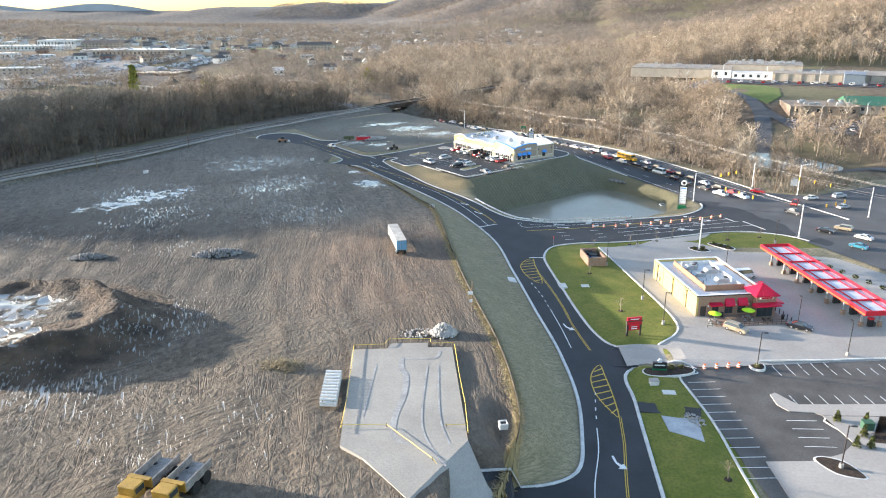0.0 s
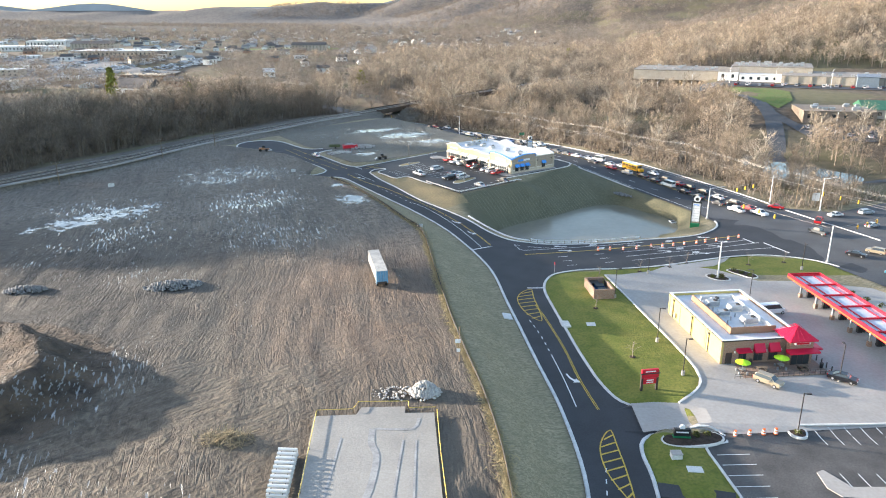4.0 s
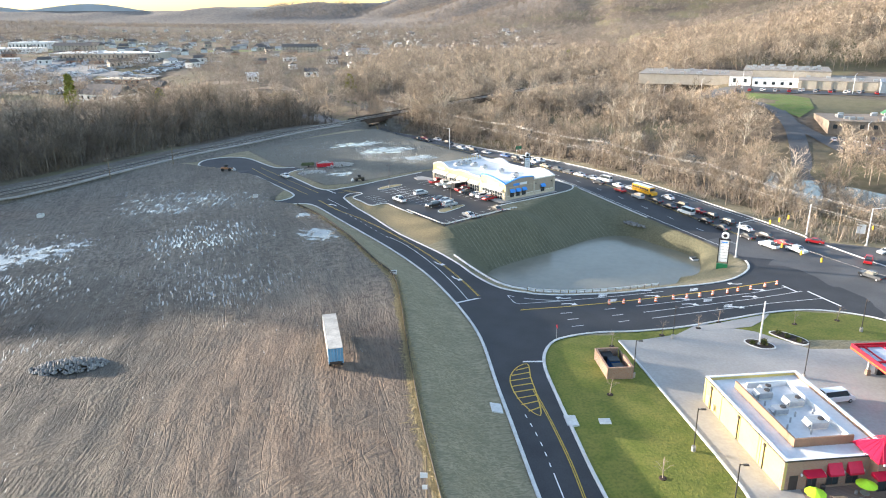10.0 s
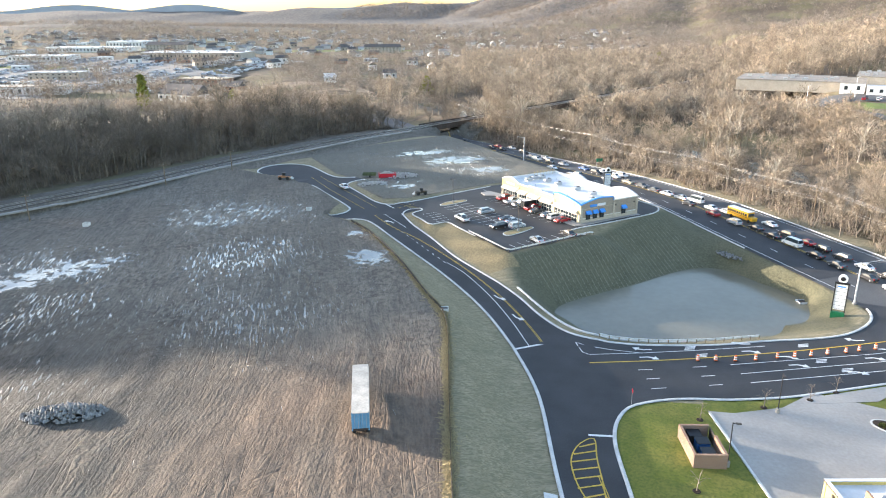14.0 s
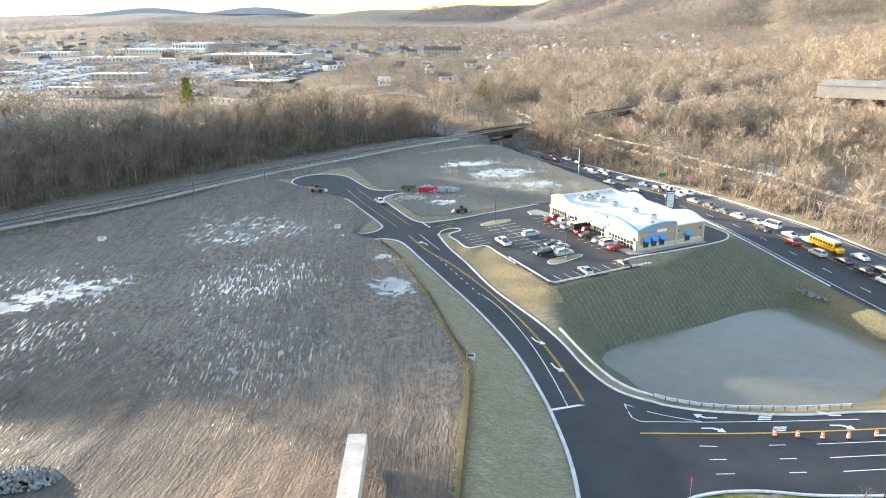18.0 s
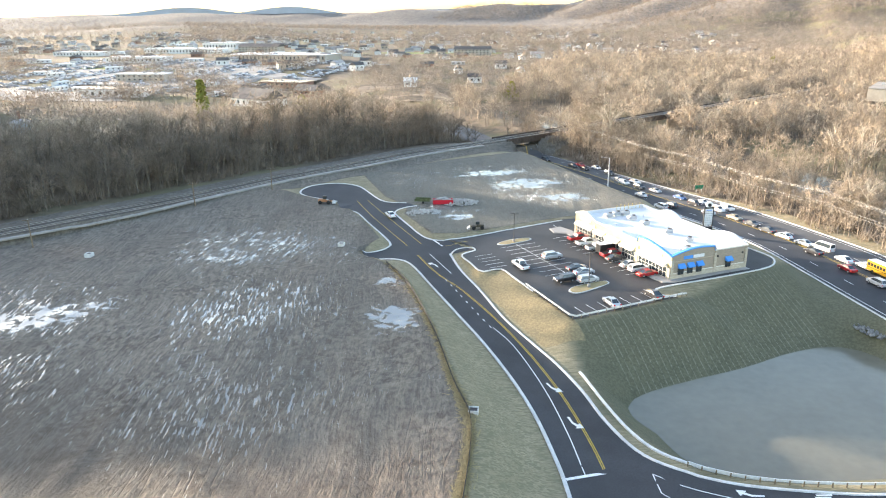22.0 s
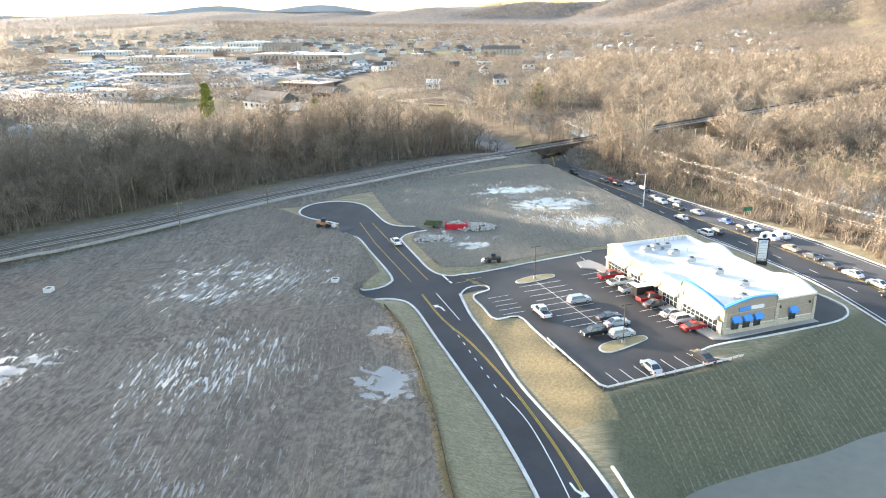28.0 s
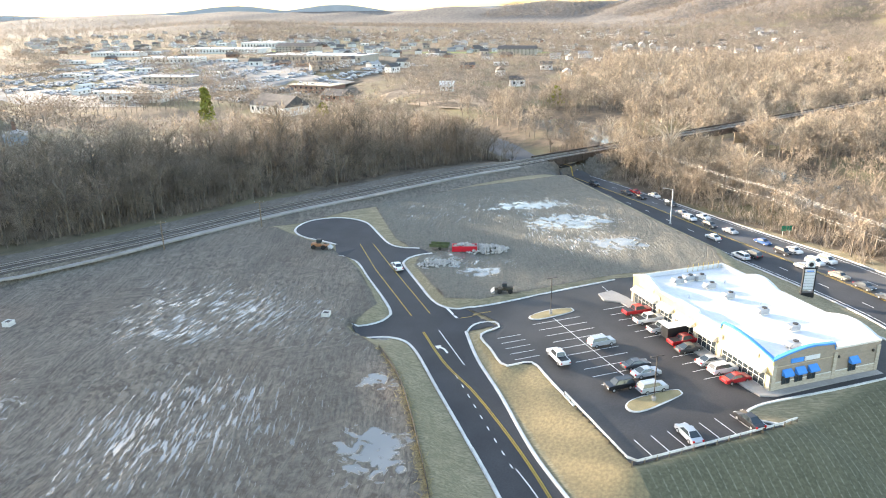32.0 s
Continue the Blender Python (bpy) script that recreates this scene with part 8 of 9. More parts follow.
wetp = slab("concrete_apron_ground", [(23.7, 97.2), (24, 92.8), (28.6, 90), (29.2, 96.6), (26, 96.4)], 0.12, mat("wet_concrete", (0.42, 0.44, 0.46), 0.15, var=0.1, scale=0.5), "wet concrete slab in the lawn", "slab")
heap("stone_apron", 28.6, 96.0, 1.4, 2.2, 0.3, 120, 0.1, 0.22, WHITE_ROCK, "pale stones beside a concrete slab", 20)
ub = empty("utility_box", pose(24.5, 107.2, gp(24.5, 107.2), 0, 0, 5), "pale precast utility box on the lawn", "utility box")
part("body", boxbm(-0.75, 0.75, -0.6, 0.6, -0.2, 0.7, 0.04), KERB, ub)
part("lid", boxbm(-0.8, 0.8, -0.65, 0.65, 0.7, 0.8, 0.02), CONCRETE, ub)
slab("cover_pavement", [(25.4, 103.8), (27.6, 103.8), (27.6, 105.2), (25.4, 105.2)], 0.06, KERB, "flat concrete cover set in the lawn", "slab")
gpole = empty("site_sign_post", pose(-7.6, 124, gp(-7.6, 124)), "tall wooden post with two small white notice boards", "post")
part("post", cylbm(0.11, 0.09, (0, 0, -0.5), (0, 0, 6.4), 6), WOODPOLE, gpole)
part("notice", boxbm(-0.75, 0.15, -0.16, -0.1, 3.5, 4.2), WHITE_M, gpole)
part("notice", boxbm(-0.5, 0.1, -0.16, -0.1, 1.9, 2.5), WHITE_M, gpole)


# ---------------------------------------------------------------- guard rails and silt sock
def guard_rail(pts, label):
    e = empty("guard_rail", pose(0, 0, 0), label, "guard rail")
    ribbon("rail", pts, 0.12, 0.5, KERB, 0.34, 2, parent=e)
    for c in resample(pts, 1.9):
        part("post", boxbm(c[0] - 0.09, c[0] + 0.09, c[1] - 0.09, c[1] + 0.09, gp(*c) - 0.3, gp(*c) + 0.8), WOODPOLE, e)


guard_rail([(-26, 254.4), (-20, 247.2), (-13.9, 239.9), (-4, 248.6), (4.6, 256.2), (6.4, 259.4)], "pale steel guard rail on posts round the parking lot edge")
guard_rail([(7.5, 204.9), (14, 204.3), (20, 204.9), (29, 207.4), (38, 210.8)], "pale steel guard rail between road and pond")
sock = ribbon("erosion_sock", smooth([(-10.4, 226), (-9.4, 224.6), (-5, 217.2), (-0.8, 211), (3.4, 207.2), (8, 205.8), (16, 205.6), (26, 207.9)]), 0.4, 0.0, mat("white_filter_sock", (0.72, 0.71, 0.68), 0.8, var=0.1), 0.3, 1.5)
tagged(sock, "long white erosion control sock along the pond bank", "erosion sock")
# ---------------------------------------------------------------- bins, patio and planting
dm = pose(21.3, 168.4, gp(21.3, 168.4), 0, 0, 9)
dump = empty("bin_enclosure", dm, "low brick bin enclosure open to the sky", "bin enclosure")
for q in ((-2.3, -2.0, -3.9, 3.9), (2.0, 2.3, -3.9, 1.0), (-2.0, 2.0, -3.9, -3.6), (-2.0, 2.0, 3.6, 3.9)):
    part("wall", boxbm(*q, -0.3, 2.1), BRICK_R, dump)
    part("coping", boxbm(q[0] - 0.04, q[1] + 0.04, q[2] - 0.04, q[3] + 0.04, 2.1, 2.2), BRICK_R, dump)
part("gate", boxbm(2.1, 2.2, 1.0, 3.6, 0.1, 2.0), DARKMETAL, dump)
BIN_B = mat("blue_bin_paint", (0.03, 0.12, 0.32), 0.6, var=0.15)
for x, y, m_, w in ((0.2, -2.0, BIN_B, "dark blue waste bin inside the enclosure"), (0.2, 0.6, BIN_B, "dark blue waste bin inside the enclosure"), (-0.4, 2.6, DARKMETAL, "dark waste bin inside the enclosure")):
    e = empty("waste_bin", dm @ pose(x, y, 0.05), w, "bin", "waste bins")
    part("body", prism(bmesh.new(), [(-0.9, -0.9), (0.9, -0.9), (0.9, 0.9), (-0.9, 0.9)], 0.1, [1.3, 1.5, 1.5, 1.3]), m_, e)
    part("lid", boxbm(-0.95, 0.95, -0.95, 0.95, 1.5, 1.58), BLACK, e)


def parasol(x, y):
    e = empty("parasol_table", SM @ pose(x, y, 0.1), "round patio table under a lime green parasol", "patio table", "patio tables")
    part("tabletop", cylbm(0.6, 0.6, (0, 0, 0.7), (0, 0, 0.76), 14), METAL, e)
    part("pole", cylbm(0.03, 0.03, (0, 0, 0), (0, 0, 2.4), 6), METAL, e)
    part("canopy", cylbm(1.35, 0.08, (0, 0, 2.0), (0, 0, 2.55), 10), LIME, e)
    for k in range(4):
        a = k * 1.57 + 0.6
        part("stool", cylbm(0.2, 0.2, (math.cos(a), math.sin(a), 0), (math.cos(a), math.sin(a), 0.45), 8), METAL, e)


parasol(2.4, -3.4), parasol(10.0, -2.6)
for x, y in ((6.2, -3.2), (13.6, -3.6)):
    e = empty("picnic_table", SM @ pose(x, y, 0.1), "wooden picnic table on the paver patio", "picnic table", "patio tables")
    part("tabletop", boxbm(-0.9, 0.9, -0.35, 0.35, 0.7, 0.76), WOODPOLE, e)
    for s in (-1, 1):
        part("bench", boxbm(-0.9, 0.9, s * 0.75 - 0.12, s * 0.75 + 0.12, 0.42, 0.47), WOODPOLE, e)
        part("leg", boxbm(s * 0.6 - 0.05, s * 0.6 + 0.05, -0.7, 0.7, 0, 0.42), DARKMETAL, e)
pf = empty("patio_fence", SM, "dark metal railing round the patio", "fence")
for i in range(19):
    part("post", boxbm(i * 0.98, i * 0.98 + 0.06, -5.5, -5.44, 0, 1.0), DARKMETAL, pf)
for z_ in (0.5, 0.95):
    part("rail", boxbm(0.0, 17.7, -5.49, -5.45, z_, z_ + 0.05), DARKMETAL, pf)
for i in range(9):
    e = empty("bollard", SM @ pose(18.4, -4.6 + i * 1.5, 0), "dark steel bollard before the store", "bollard", "bollards")
    part("post", cylbm(0.1, 0.1, (0, 0, -0.3), (0, 0, 1.0), 8), DARKMETAL, e)
    part("cap", cylbm(0.1, 0.04, (0, 0, 1.0), (0, 0, 1.06), 8), METAL, e)
for x, y in ((5.3, -0.8), (17.2, -3.4)):
    e = empty("litter_bin", SM @ pose(x, y, 0.1), "black litter bin outside the store", "litter bin", "litter bins")
    part("body", cylbm(0.3, 0.34, (0, 0, 0), (0, 0, 0.9), 10), BLACK, e)
    part("lid", cylbm(0.36, 0.2, (0, 0, 0.9), (0, 0, 1.1), 10), DARKMETAL, e)
SHRUB = mat("shrub_leaves", (0.09, 0.10, 0.02), 0.85, var=0.25, scale=2, isl=0.3)


def leafy(name, x, y, h, r, n, material, label, cone=False, trunk=True, cat="shrub"):
    e = empty(name, pose(x, y, gp(x, y)), label, cat)
    if trunk:
        part("trunk", cylbm(0.05, 0.02, (0, 0, -0.2), (0, 0, h * 0.8), 5), BARK, e)
    V, F = [], []
    for _ in range(n):
        t = prng.uniform(0.1, 1)
        a = prng.uniform(0, 6.283)
        rr = r * (1.05 - t if cone else math.sin(t * 2.8) * 0.9 + 0.15) * prng.uniform(0.2, 1) ** 0.5
        c = np.array((rr * math.cos(a), rr * math.sin(a), h * t))
        d1, d2 = prng.normal(0, 0.12, 3), prng.normal(0, 0.12, 3)
        k = len(V)
        V += [c + d1, c + d2, c - d1, c - d2]
        F += [(k, k + 1, k + 2), (k, k + 2, k + 3)]
    o = new("foliage", arrays_mesh("foliage", np.array(V), np.array(F), material))
    o.parent = e


for x, y in ((50.8, 97.4), (55, 97), (58.8, 96.4), (53, 93.4), (57, 93.2), (60.6, 94), (50.6, 90.4), (52.6, 90.2)):
    leafy("conifer_shrub", x, y, 1.9, 0.7, 160, SHRUB, "young yellow-green conifer in a mulched bed", True)
for x, y in ((49.6, 181), (51.6, 180.6), (52, 182), (57.4, 184.6), (59, 183), (56.2, 186.2), (44.2, 114.6), (28.6, 112.6), (30.4, 113.2)):
    leafy("low_shrub", x, y, 0.8, 0.6, 70, SHRUB, "low dry shrub in dark mulch", False, False)
gb_ = empty("utility_cabinet", pose(54.4, 95.4, gp(54.4, 95.4)), "green utility cabinet among young conifers", "cabinet")
part("body", boxbm(-0.8, 0.8, -0.6, 0.6, 0, 1.3, 0.05), mat("dull_green_cabinet", (0.04, 0.10, 0.06), 0.6), gb_)
part("lid", boxbm(-0.85, 0.85, -0.65, 0.65, 1.3, 1.4, 0.03), mat("dull_green_lid", (0.05, 0.12, 0.07), 0.6), gb_)


def sapling(x, y, h):
    e = empty("sapling_tree", pose(x, y, gp(x, y)), "bare staked young tree in a mulch ring", "tree", "lawn saplings")
    TV, TF, CV, CF = tree_arrays(h, h * 0.3, 6, 40, 0.03)
    a = new("trunk", arrays_mesh("trunk", TV * (1.6, 1.6, 1), TF, BARK))
    b = new("crown", arrays_mesh("crown", CV, CF, TWIG, np.full(len(CV), 0.5)))
    a.parent = b.parent = e
    part("mulch_ring", cylbm(0.6, 0.5, (0, 0, -0.1), (0, 0, 0.12), 12), MULCH, e)


for x, y in ((23.4, 137.1), (19.4, 158.9), (61.3, 191.4), (70.8, 194), (22.4, 177.5), (29.4, 81), (41, 187.4), (33, 183.4), (46, 191)):
    sapling(x, y, 3.4)
for i in range(14):
    x, y = 72 + i * 1.55, 178.5 - i * 3.4
    leafy("hedge_shrub", x + 3.2, y + 1.6, 0.9, 0.7, 70, SHRUB, "low trimmed shrub along the forecourt edge", False, False)
# ---------------------------------------------------------------- far works across the river
FZ = lambda x, y: float(gz(x, y))
WALL_W = mat("pale_render", (0.46, 0.41, 0.34), 0.85, var=0.08, scale=0.2)
ROOF_G = mat("pale_gravel_roof", (0.3, 0.27, 0.235), 0.9, var=0.12, scale=0.1)
GREEN_R = mat("green_metal_roof", (0.05, 0.16, 0.09), 0.5, 0.2, var=0.08, scale=0.3)
BRICK_D = mat("dull_red_brick", (0.30, 0.17, 0.12), 0.9, var=0.12, scale=0.4)


def block(name, x, y, w, d, h, ang, label, wall_m, roof_m, cat="building", storeys=1, units=0, z=None, win=True, gable=0.0):
    """Far building: walls, roof, window rows, rooftop units. x, y is the middle of its plan."""
    zz = FZ(x, y) if z is None else z
    e = empty(name, pose(x, y, zz, 0, 0, ang), label, cat)
    part("wall", boxbm(-w / 2, w / 2, -d / 2, d / 2, -1.5, h), wall_m, e)
    if gable:
        bm = bmesh.new()
        o = 0.5
        v = [bm.verts.new(c) for c in ((-w / 2 - o, -d / 2 - o, h), (w / 2 + o, -d / 2 - o, h), (w / 2 + o, d / 2 + o, h), (-w / 2 - o, d / 2 + o, h), (-w / 2 - o, 0, h + gable), (w / 2 + o, 0, h + gable))]
        for q in ((0, 1, 5, 4), (2, 3, 4, 5), (3, 0, 4), (1, 2, 5), (3, 2, 1, 0)):
            bm.faces.new([v[i] for i in q])
        part("roof", bm, roof_m, e)
    else:
        part("roof", boxbm(-w / 2 - 0.2, w / 2 + 0.2, -d / 2 - 0.2, d / 2 + 0.2, h, h + 0.5), roof_m, e)
        for k in range(units):
            ux, uy = prng.uniform(-w / 2 + 2, w / 2 - 2), prng.uniform(-d / 2 + 2, d / 2 - 2)
            part("roof_unit", boxbm(ux - 1.2, ux + 1.2, uy - 0.9, uy + 0.9, h + 0.5, h + 1.7), METAL, e)
    if win:
        n = max(2, int(w / 5))
        for s in range(storeys):
            for i in range(n):
                xx = -w / 2 + (i + 0.5) * w / n
                part("window", boxbm(xx - min(w / n * 0.25, 0.9), xx + min(w / n * 0.25, 0.9), -d / 2 - 0.06, -d / 2 + 0.02, h / storeys * (s + 0.35), h / storeys * (s + 0.75)), GLASS, e)
    return e


block("factory_hall", 134, 585, 62, 44, 5.0, -18, "long pale flat-roofed works hall beyond the wood", WALL_W, ROOF_G, units=16, win=False, z=11.5)
block("factory_hall", 194, 566, 52, 42, 8.6, -20, "tall pale works block with roof machinery", WALL_W, ROOF_G, units=26, win=False, z=11.5)
block("factory_hall", 241, 521, 104, 40, 5.0, -21, "long pale flat-roofed works hall beside the road", WALL_W, ROOF_G, units=22, win=False, z=11.5)
for k in range(13):
    a_ = radians(-21)
    px, py = -50 + k * 8.2, -20.25
    q = boxbm(px - 0.35, px + 0.35, py - 0.15, py + 0.15, 0, 5.0)
    rb = part("wall_rib", q, ROOF_G)
    rb.parent = bpy.data.objects["factory_hall.002"]
block("glass_entrance", 158, 546, 13, 9, 6.0, -20, "glazed white entrance pavilion of the works", WHITE_M, ROOF_G, gable=3.0, z=11.5)
block("works_office", 178, 535, 30, 10, 4.5, -20, "low white office wing of the works with blue windows", WHITE_M, MEMBRANE, z=11.5)
block("barrel_hall", 230, 499, 12, 8, 6.5, -21, "blue-grey hall bay with a rounded roof", mat("blue_grey_cladding", (0.22, 0.27, 0.32), 0.5, 0.2, var=0.08), mat("blue_grey_roof", (0.25, 0.29, 0.34), 0.5, 0.2), win=False, gable=1.6, z=11.5)
block("green_roof_hall", 203, 414, 30, 24, 4.5, -12, "low hall with a broad green metal roof", WALL_W, GREEN_R, gable=3.6, z=5.0)
block("brick_shop", 171, 407, 34, 26, 4.6, -8, "low brown flat-roofed shop row with roof machinery", mat("brown_render", (0.27, 0.21, 0.16), 0.9, var=0.12, scale=0.4), mat("brown_gravel_roof", (0.27, 0.215, 0.165), 0.9, var=0.12, scale=0.3), units=14, z=5.0)
fr = ribbon("works_road", smooth([(131, 548), (133, 520), (136, 496), (139, 472), (143, 440), (140, 405), (130, 367), (124, 345), (130, 310), (150, 285), (165, 270)]), 8, 0.35, ASPHALT_OLD)
tagged(fr, "grey road winding down to the works", "road", kind="structure")
for q, lb in (([(124, 528), (128, 548), (160, 535), (188, 507), (255, 480), (290, 466), (284, 456), (215, 480), (169, 495), (138, 510)], "asphalt car park in front of the works"),
              ([(145, 416), (150, 392), (186, 392), (190, 372), (172, 364), (147, 370), (142, 398)], "dark asphalt yard with parked cars below the works")):
    wl = drape("works_parking_ground", q, 0.35, ASPHALT_OLD, 8)
    tagged(wl, lb, "parking lot", kind="structure")
wrng = random.Random(8)
for i in range(34):
    x = 140 + i * 3.6 + wrng.uniform(-0.6, 0.6)
    y = (521, 515)[i % 2] - (x - 140) * 0.36 + wrng.uniform(-1, 1) - (4 if x < 175 else 0)
    vehicle(("sedan", "suv")[i % 2], ("white", "silver", "dark grey", "red", "black", "white")[i % 6], x, y, 70, 0.4, group="cars at the works")
for i in range(12):
    vehicle("sedan", ("white", "silver", "dark grey", "white")[i % 4], 151 + i * 2.9, 386 - i * 0.8 - (i % 3) * 4.5, 75, 0.4, group="cars at the works")
for x, y in ((112, 556), (131, 536), (152, 522), (176, 506), (205, 492), (240, 476), (160, 376), (186, 384)):
    mast(x, y, 11, 40, 2.0)

# ---------------------------------------------------------------- town in the valley
ROOF_D = mat("dark_shingle_roof", (0.12, 0.11, 0.105), 0.9, var=0.15, scale=0.4)
ROOF_L = mat("pale_shingle_roof", (0.42, 0.40, 0.38), 0.85, var=0.12, scale=0.4)
SIDING = mat("white_siding", (0.75, 0.74, 0.71), 0.75, var=0.06, scale=0.5)
for x, y, w, d, h, a, nm, lb, wm, rm, st_, un, gb2 in (
        (-680, 1100, 56, 36, 9, 6, "warehouse", "big white warehouse in the town", SIDING, MEMBRANE, 1, 4, 0),
        (-660, 985, 120, 34, 6, 4, "store_hall", "long low white store building", SIDING, MEMBRANE, 1, 8, 0),
        (-435, 860, 120, 40, 7, 0, "store_hall", "long white-roofed store building in the town", WALL_W, MEMBRANE, 1, 10, 0),
        (-320, 662, 42, 20, 7, -6, "brick_block", "red brick block at the edge of town", BRICK_D, STUCCO_T, 2, 3, 0),
        (-258, 520, 34, 18, 5, -20, "church_hall", "white hall with a broad dark gable roof", SIDING, ROOF_D, 1, 0, 6),
        (-392, 545, 44, 18, 6, 20, "shop_row", "pale flat-roofed shop row", SIDING, WALL_W, 1, 3, 0),
        (-455, 650, 46, 16, 6, 8, "office_block", "pale office block with blue-grey windows", WALL_W, MEMBRANE, 2, 2, 0),
        (-265, 600, 20, 12, 7, -12, "brick_house", "dark brick house with steep roof", BRICK_D, ROOF_D, 2, 0, 4),
        (-600, 815, 70, 26, 6, 6, "store_hall", "low white store hall", SIDING, MEMBRANE, 1, 5, 0),
        (-70, 775, 36, 16, 4, 5, "shed", "long low pale shed among trees", SIDING, WALL_W, 1, 0, 1.5),
        (-770, 905, 70, 24, 5, 5, "store_hall", "long flat white building in the town", SIDING, MEMBRANE, 1, 4, 0),
        (-205, 655, 10, 7, 4, 20, "cottage", "small white cottage by a field", SIDING, SIDING, 1, 0, 3),
        (-560, 1010, 60, 20, 8, 3, "apartment_block", "grey apartment block in the town", WALL_W, ROOF_D, 3, 0, 4),
        (-280, 1090, 50, 14, 8, 3, "apartment_block", "grey apartment block in the town", WALL_W, ROOF_D, 3, 0, 4)):
    block(nm, x, y, w, d, h, a, lb, wm, rm, "building", st_, un, None, True, gb2)
bh = block("bungalow", -308, 386, 13, 9, 4.2, -40, "pale blue-grey house with a brick chimney on the bank", mat("blue_grey_siding", (0.34, 0.40, 0.46), 0.8, var=0.08), ROOF_L, "house", 1, 0, None, True, 1.6)
part("chimney", boxbm(-5.6, -4.2, -1.0, 0.4, 0.0, 9.5), BRICK_D, bh, "tall brown brick chimney")
hrng = np.random.default_rng(5)
house_kinds = []
for i, (wm, rm, lb) in enumerate(((SIDING, ROOF_D, "white house with a dark gable roof"), (SIDING, ROOF_L, "white house with a pale gable roof"), (WALL_W, ROOF_D, "pale house with a dark gable roof"),
                                  (BRICK_D, ROOF_D, "brick house with a dark gable roof"), (SIDING, SIDING, "white mobile home with a pale roof"))):
    w, d, h, g = ((12, 8, 5, 3), (13, 8, 3.2, 2.4), (11, 9, 5.5, 3), (14, 9, 3.4, 2.6), (16, 6, 3, 0.8))[i]
    x, y = ((-300, 760), (-340, 800), (-380, 760), (-420, 800), (-450, 600))[i]
    hs_ = block("house", x, y, w, d, h, hrng.uniform(0, 90), lb + " in the valley town", wm, rm, "house", 1, 0, None, True, g)
    hs_["group"] = "town houses"
    house_kinds.append(hs_)
made = 0
while made < 285:
    x, y = hrng.uniform(-1250, 80), hrng.uniform(560, 1700)
    if x < -1.2 * (y - 150) or (y < 620 and x > -240) or (x > -140 and y < 760):
        continue
    if -160 - (y - 600) * 0.25 < x and hrng.uniform() < 0.35:
        continue
    if any(abs(x - bx) < 45 and abs(y - by) < 28 for bx, by in ((-680, 1100), (-660, 985), (-435, 860), (-320, 662), (-392, 545), (-455, 650), (-600, 815), (-770, 905))):
        continue
    k = 4 if (x < -330 and y < 760) or hrng.uniform() < 0.3 else hrng.integers(4)
    copy_thing(house_kinds[k], pose(x, y, FZ(x, y), 0, 0, hrng.choice((0, 90)) + hrng.uniform(5, 25)))
    made += 1
# farther houses, joined
V, F, RV, RF = [], [], [], []
for _ in range(420):
    x, y = hrng.uniform(-1500, 250), hrng.uniform(900, 2000)
    if x < -1.25 * (y - 150) or FZ(x, y) > 16 or x > 100 or hrng.uniform() > 0.35 + 0.65 * (math.sin(x / 90) * math.sin(y / 70) > -0.1):
        continue
    a, z, w, d, h = hrng.choice((0.2, 1.77)) + hrng.uniform(-0.1, 0.1), FZ(x, y), hrng.uniform(5, 9), 4, hrng.uniform(3, 5.5)
    c, s = math.cos(a), math.sin(a)
    k, r_ = len(V), len(RV)
    V += [(x + u * c - v * s, y + u * s + v * c, z + q) for q in (-1, h) for u, v in ((-w, -d), (w, -d), (w, d), (-w, d))]
    F += [(k + i, k + (i + 1) % 4, k + 4 + (i + 1) % 4, k + 4 + i) for i in range(4)]
    RV += [(x + u * c - v * s, y + u * s + v * c, z + q) for u, v, q in ((-w - 0.4, -d - 0.4, h), (w + 0.4, -d - 0.4, h), (w + 0.4, d + 0.4, h), (-w - 0.4, d + 0.4, h), (-w - 0.4, 0, h + 2.6), (w + 0.4, 0, h + 2.6))]
    RF += [tuple(r_ + i for i in q) for q in ((0, 1, 5, 4), (2, 3, 4, 5), (3, 0, 4), (1, 2, 5))]
fh = empty("far_houses", pose(0, 0, 0), "white and grey gabled houses spread over the far valley", "houses", kind="stuff")
mesh_ob("walls", V, F, mat("mixed_siding", (0.62, 0.61, 0.58), 0.8, var=0.1, isl=0.35), fh)["kind"] = "stuff"
mesh_ob("roofs", RV, RF, mat("mixed_roofs", (0.30, 0.29, 0.28), 0.85, var=0.1, isl=0.6), fh)["kind"] = "stuff"
# car parks and lots full of cars, seen from far off
PARK = mat("pale_town_paving", (0.27, 0.26, 0.245), 0.8, var=0.2, scale=0.03)
for i, q in enumerate(([(-700, 860), (-500, 830), (-380, 820), (-400, 760), (-330, 700), (-300, 690), (-330, 640), (-420, 600), (-520, 640), (-640, 740)], [(-560, 600), (-420, 560), (-360, 520), (-440, 500), (-600, 560)])):
    pk = drape("town_ground", q, 0.25, PARK, 30)
    tagged(pk, "pale paved streets and car parks of the town", "paving", kind="structure")
V, F = [], []
cp = np.c_[hrng.uniform(-680, -300, 2600), hrng.uniform(560, 860, 2600)]
cp = cp[(np.sin(cp[:, 0] / 9) > -0.3)]
cz = gz(cp[:, 0], cp[:, 1]) + 0.2
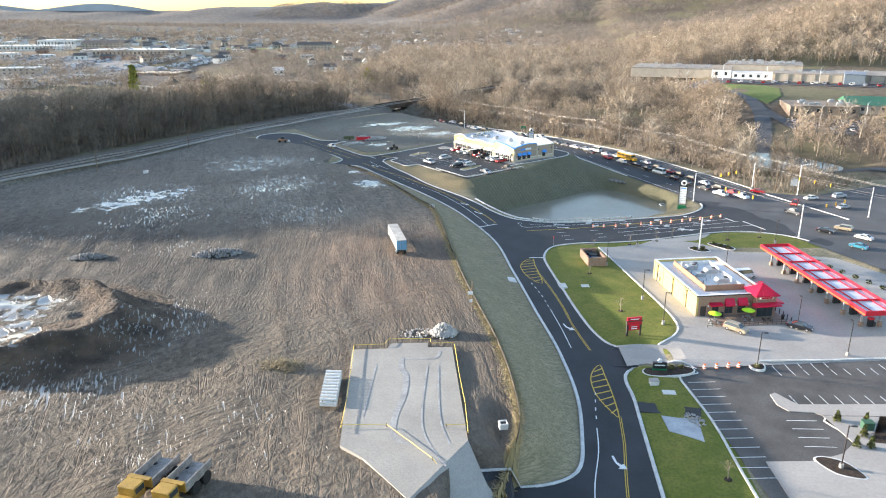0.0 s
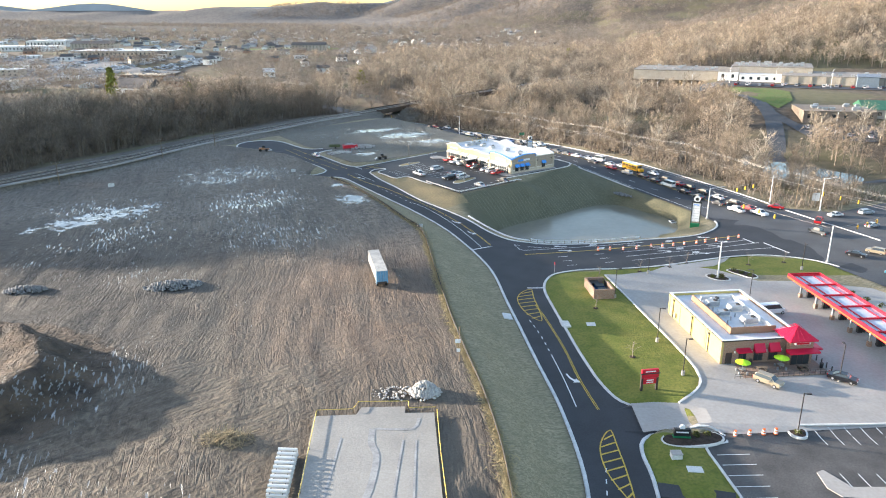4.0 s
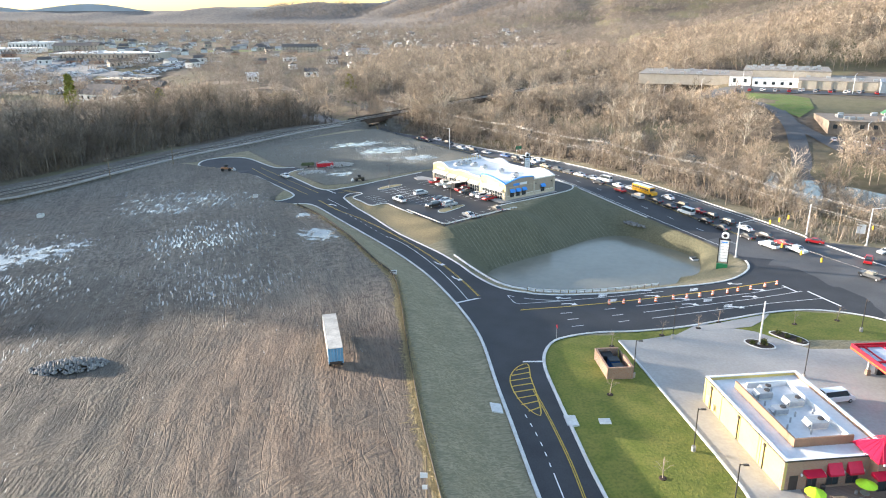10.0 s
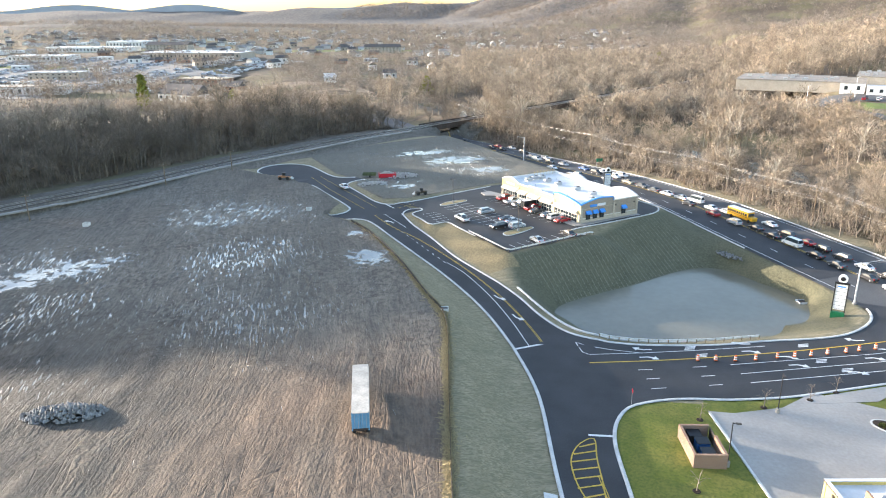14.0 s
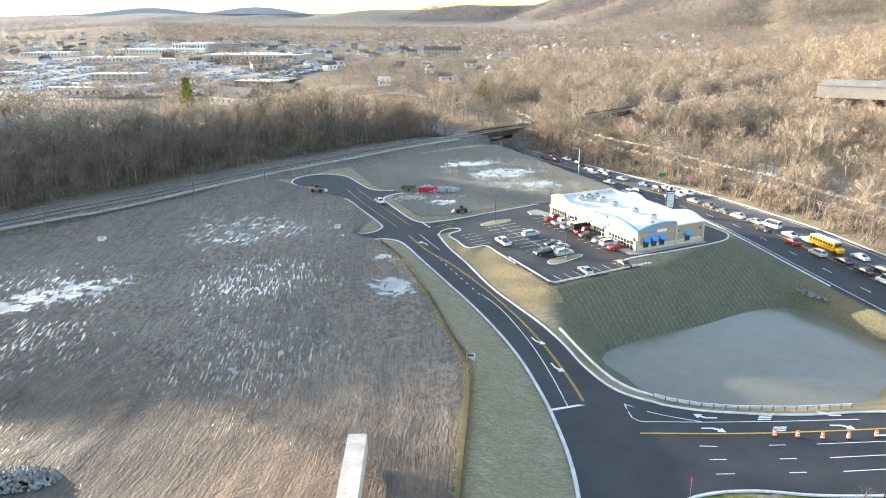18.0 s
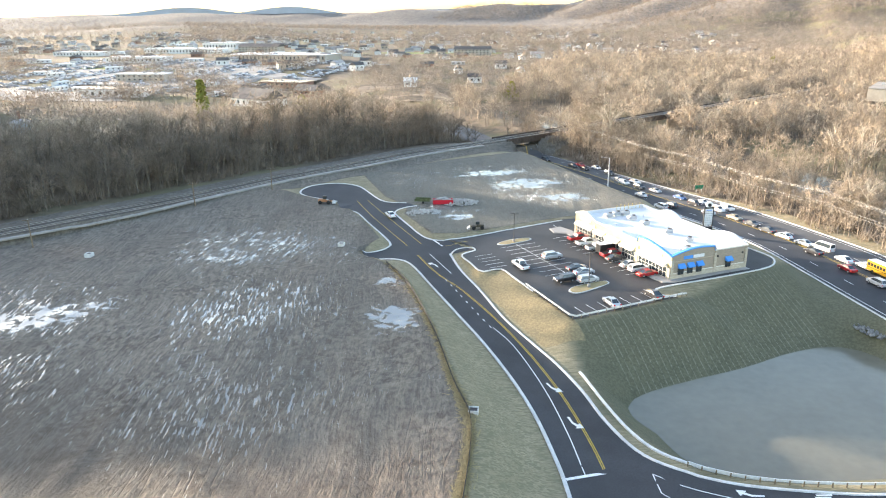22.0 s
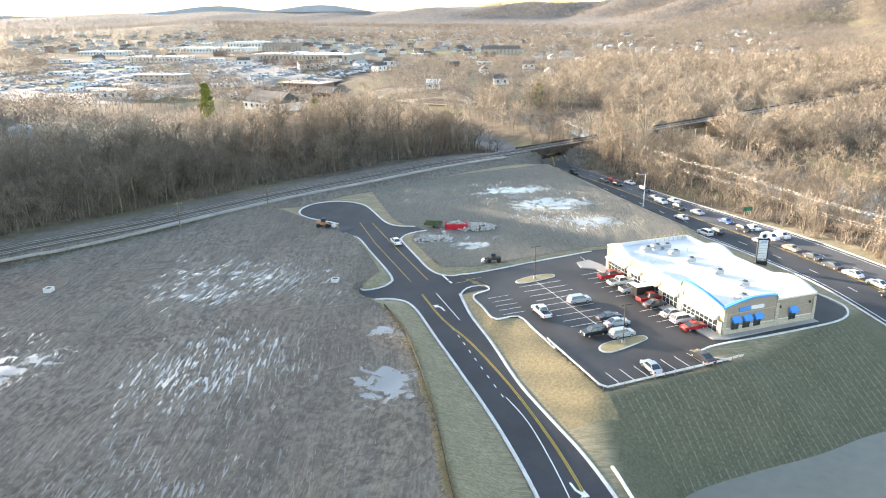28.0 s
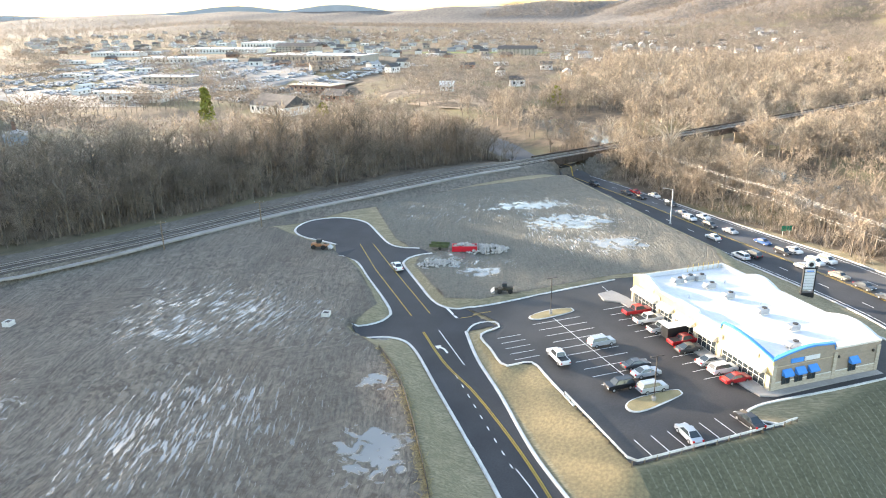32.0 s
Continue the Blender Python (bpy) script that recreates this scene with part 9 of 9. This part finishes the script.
for (x, y), z in zip(cp, cz):
    a = hrng.choice((0.1, 1.67))
    c, s = math.cos(a), math.sin(a)
    k = len(V)
    for zz, f_ in ((0.2, 1), (0.95, 1), (1.5, 0.7)):
        for px, py in ((-2.2, -0.9), (2.2, -0.9), (2.2, 0.9), (-2.2, 0.9)):
            px, py = px * (f_ if zz > 1 else 1) * (0.7 if zz > 1 else 1), py * (0.8 if zz > 1 else 1)
            V.append((x + px * c - py * s, y + px * s + py * c, z + zz))
    for j in range(2):
        for i in range(4):
            a0, b0 = k + 4 * j + i, k + 4 * j + (i + 1) % 4
            F.append((a0, b0, b0 + 4, a0 + 4))
    F.append((k + 8, k + 9, k + 10, k + 11))
CARMIX = mat("mixed_car_paint", (0.36, 0.36, 0.37), 0.3, 0.1, var=0.1, isl=0.6)
o = mesh_ob("parked_cars", V, F, CARMIX)
tagged(o, "hundreds of cars on far sales lots", "cars", kind="stuff")
# green and dry fields between the houses
for q, m_, lb in (([(-620, 735), (-480, 722), (-470, 745), (-600, 765)], LAWN, "bright green lawn in the town"), ([(-330, 628), (-280, 622), (-275, 640), (-320, 645)], LAWN, "bright green lawn in the town"),
                  ([(-252, 628), (-222, 606), (-190, 586), (-164, 570), (-148, 592), (-180, 645), (-230, 648)], mat("dry_field_soil", (0.3, 0.235, 0.165), 0.95, var=0.15, scale=0.05), "open dry brown field by the river"), ([(-760, 960), (-730, 1040), (-560, 1030), (-560, 1000)], LAWN, "green field in the town"),
                  ([(-520, 1090), (-240, 1130), (-240, 1160), (-520, 1140)], LAWN, "far green playing field"), ([(141, 503), (150, 497), (168, 486), (172, 470), (163, 440), (149, 422), (145, 440), (141, 472)], LAWN, "mown grass bank below the works")):
    f_ = drape("field_ground", q, 0.3, m_, 30)
    tagged(f_, lb, "field", kind="structure")
# far backdrop ridges, with the blue haze of distance painted into their colour
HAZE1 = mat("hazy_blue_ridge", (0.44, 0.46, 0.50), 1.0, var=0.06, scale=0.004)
for r_, base, amp, ph in ((3900, 60, 70, 0.0), (4300, 95, 80, 2.0)):
    V, F = [], []
    for i in range(121):
        a = radians(-75 + i * 1.0)
        hh = base + amp * (0.5 * math.sin(a * 9 + ph) + 0.3 * math.sin(a * 21 + ph) + 0.12 * math.sin(a * 47))
        hh *= 0.55 + 0.9 * max(0.0, min(1.0, (math.degrees(a) + 45) / 60))
        x, y = r_ * math.sin(a), r_ * math.cos(a)
        V += [(x, y, -20), (x, y, max(hh, 12)), (x * 1.08, y * 1.08, max(hh, 12) * 0.7)]
    for i in range(120):
        k = 3 * i
        F += [(k, k + 3, k + 4, k + 1), (k + 1, k + 4, k + 5, k + 2)]
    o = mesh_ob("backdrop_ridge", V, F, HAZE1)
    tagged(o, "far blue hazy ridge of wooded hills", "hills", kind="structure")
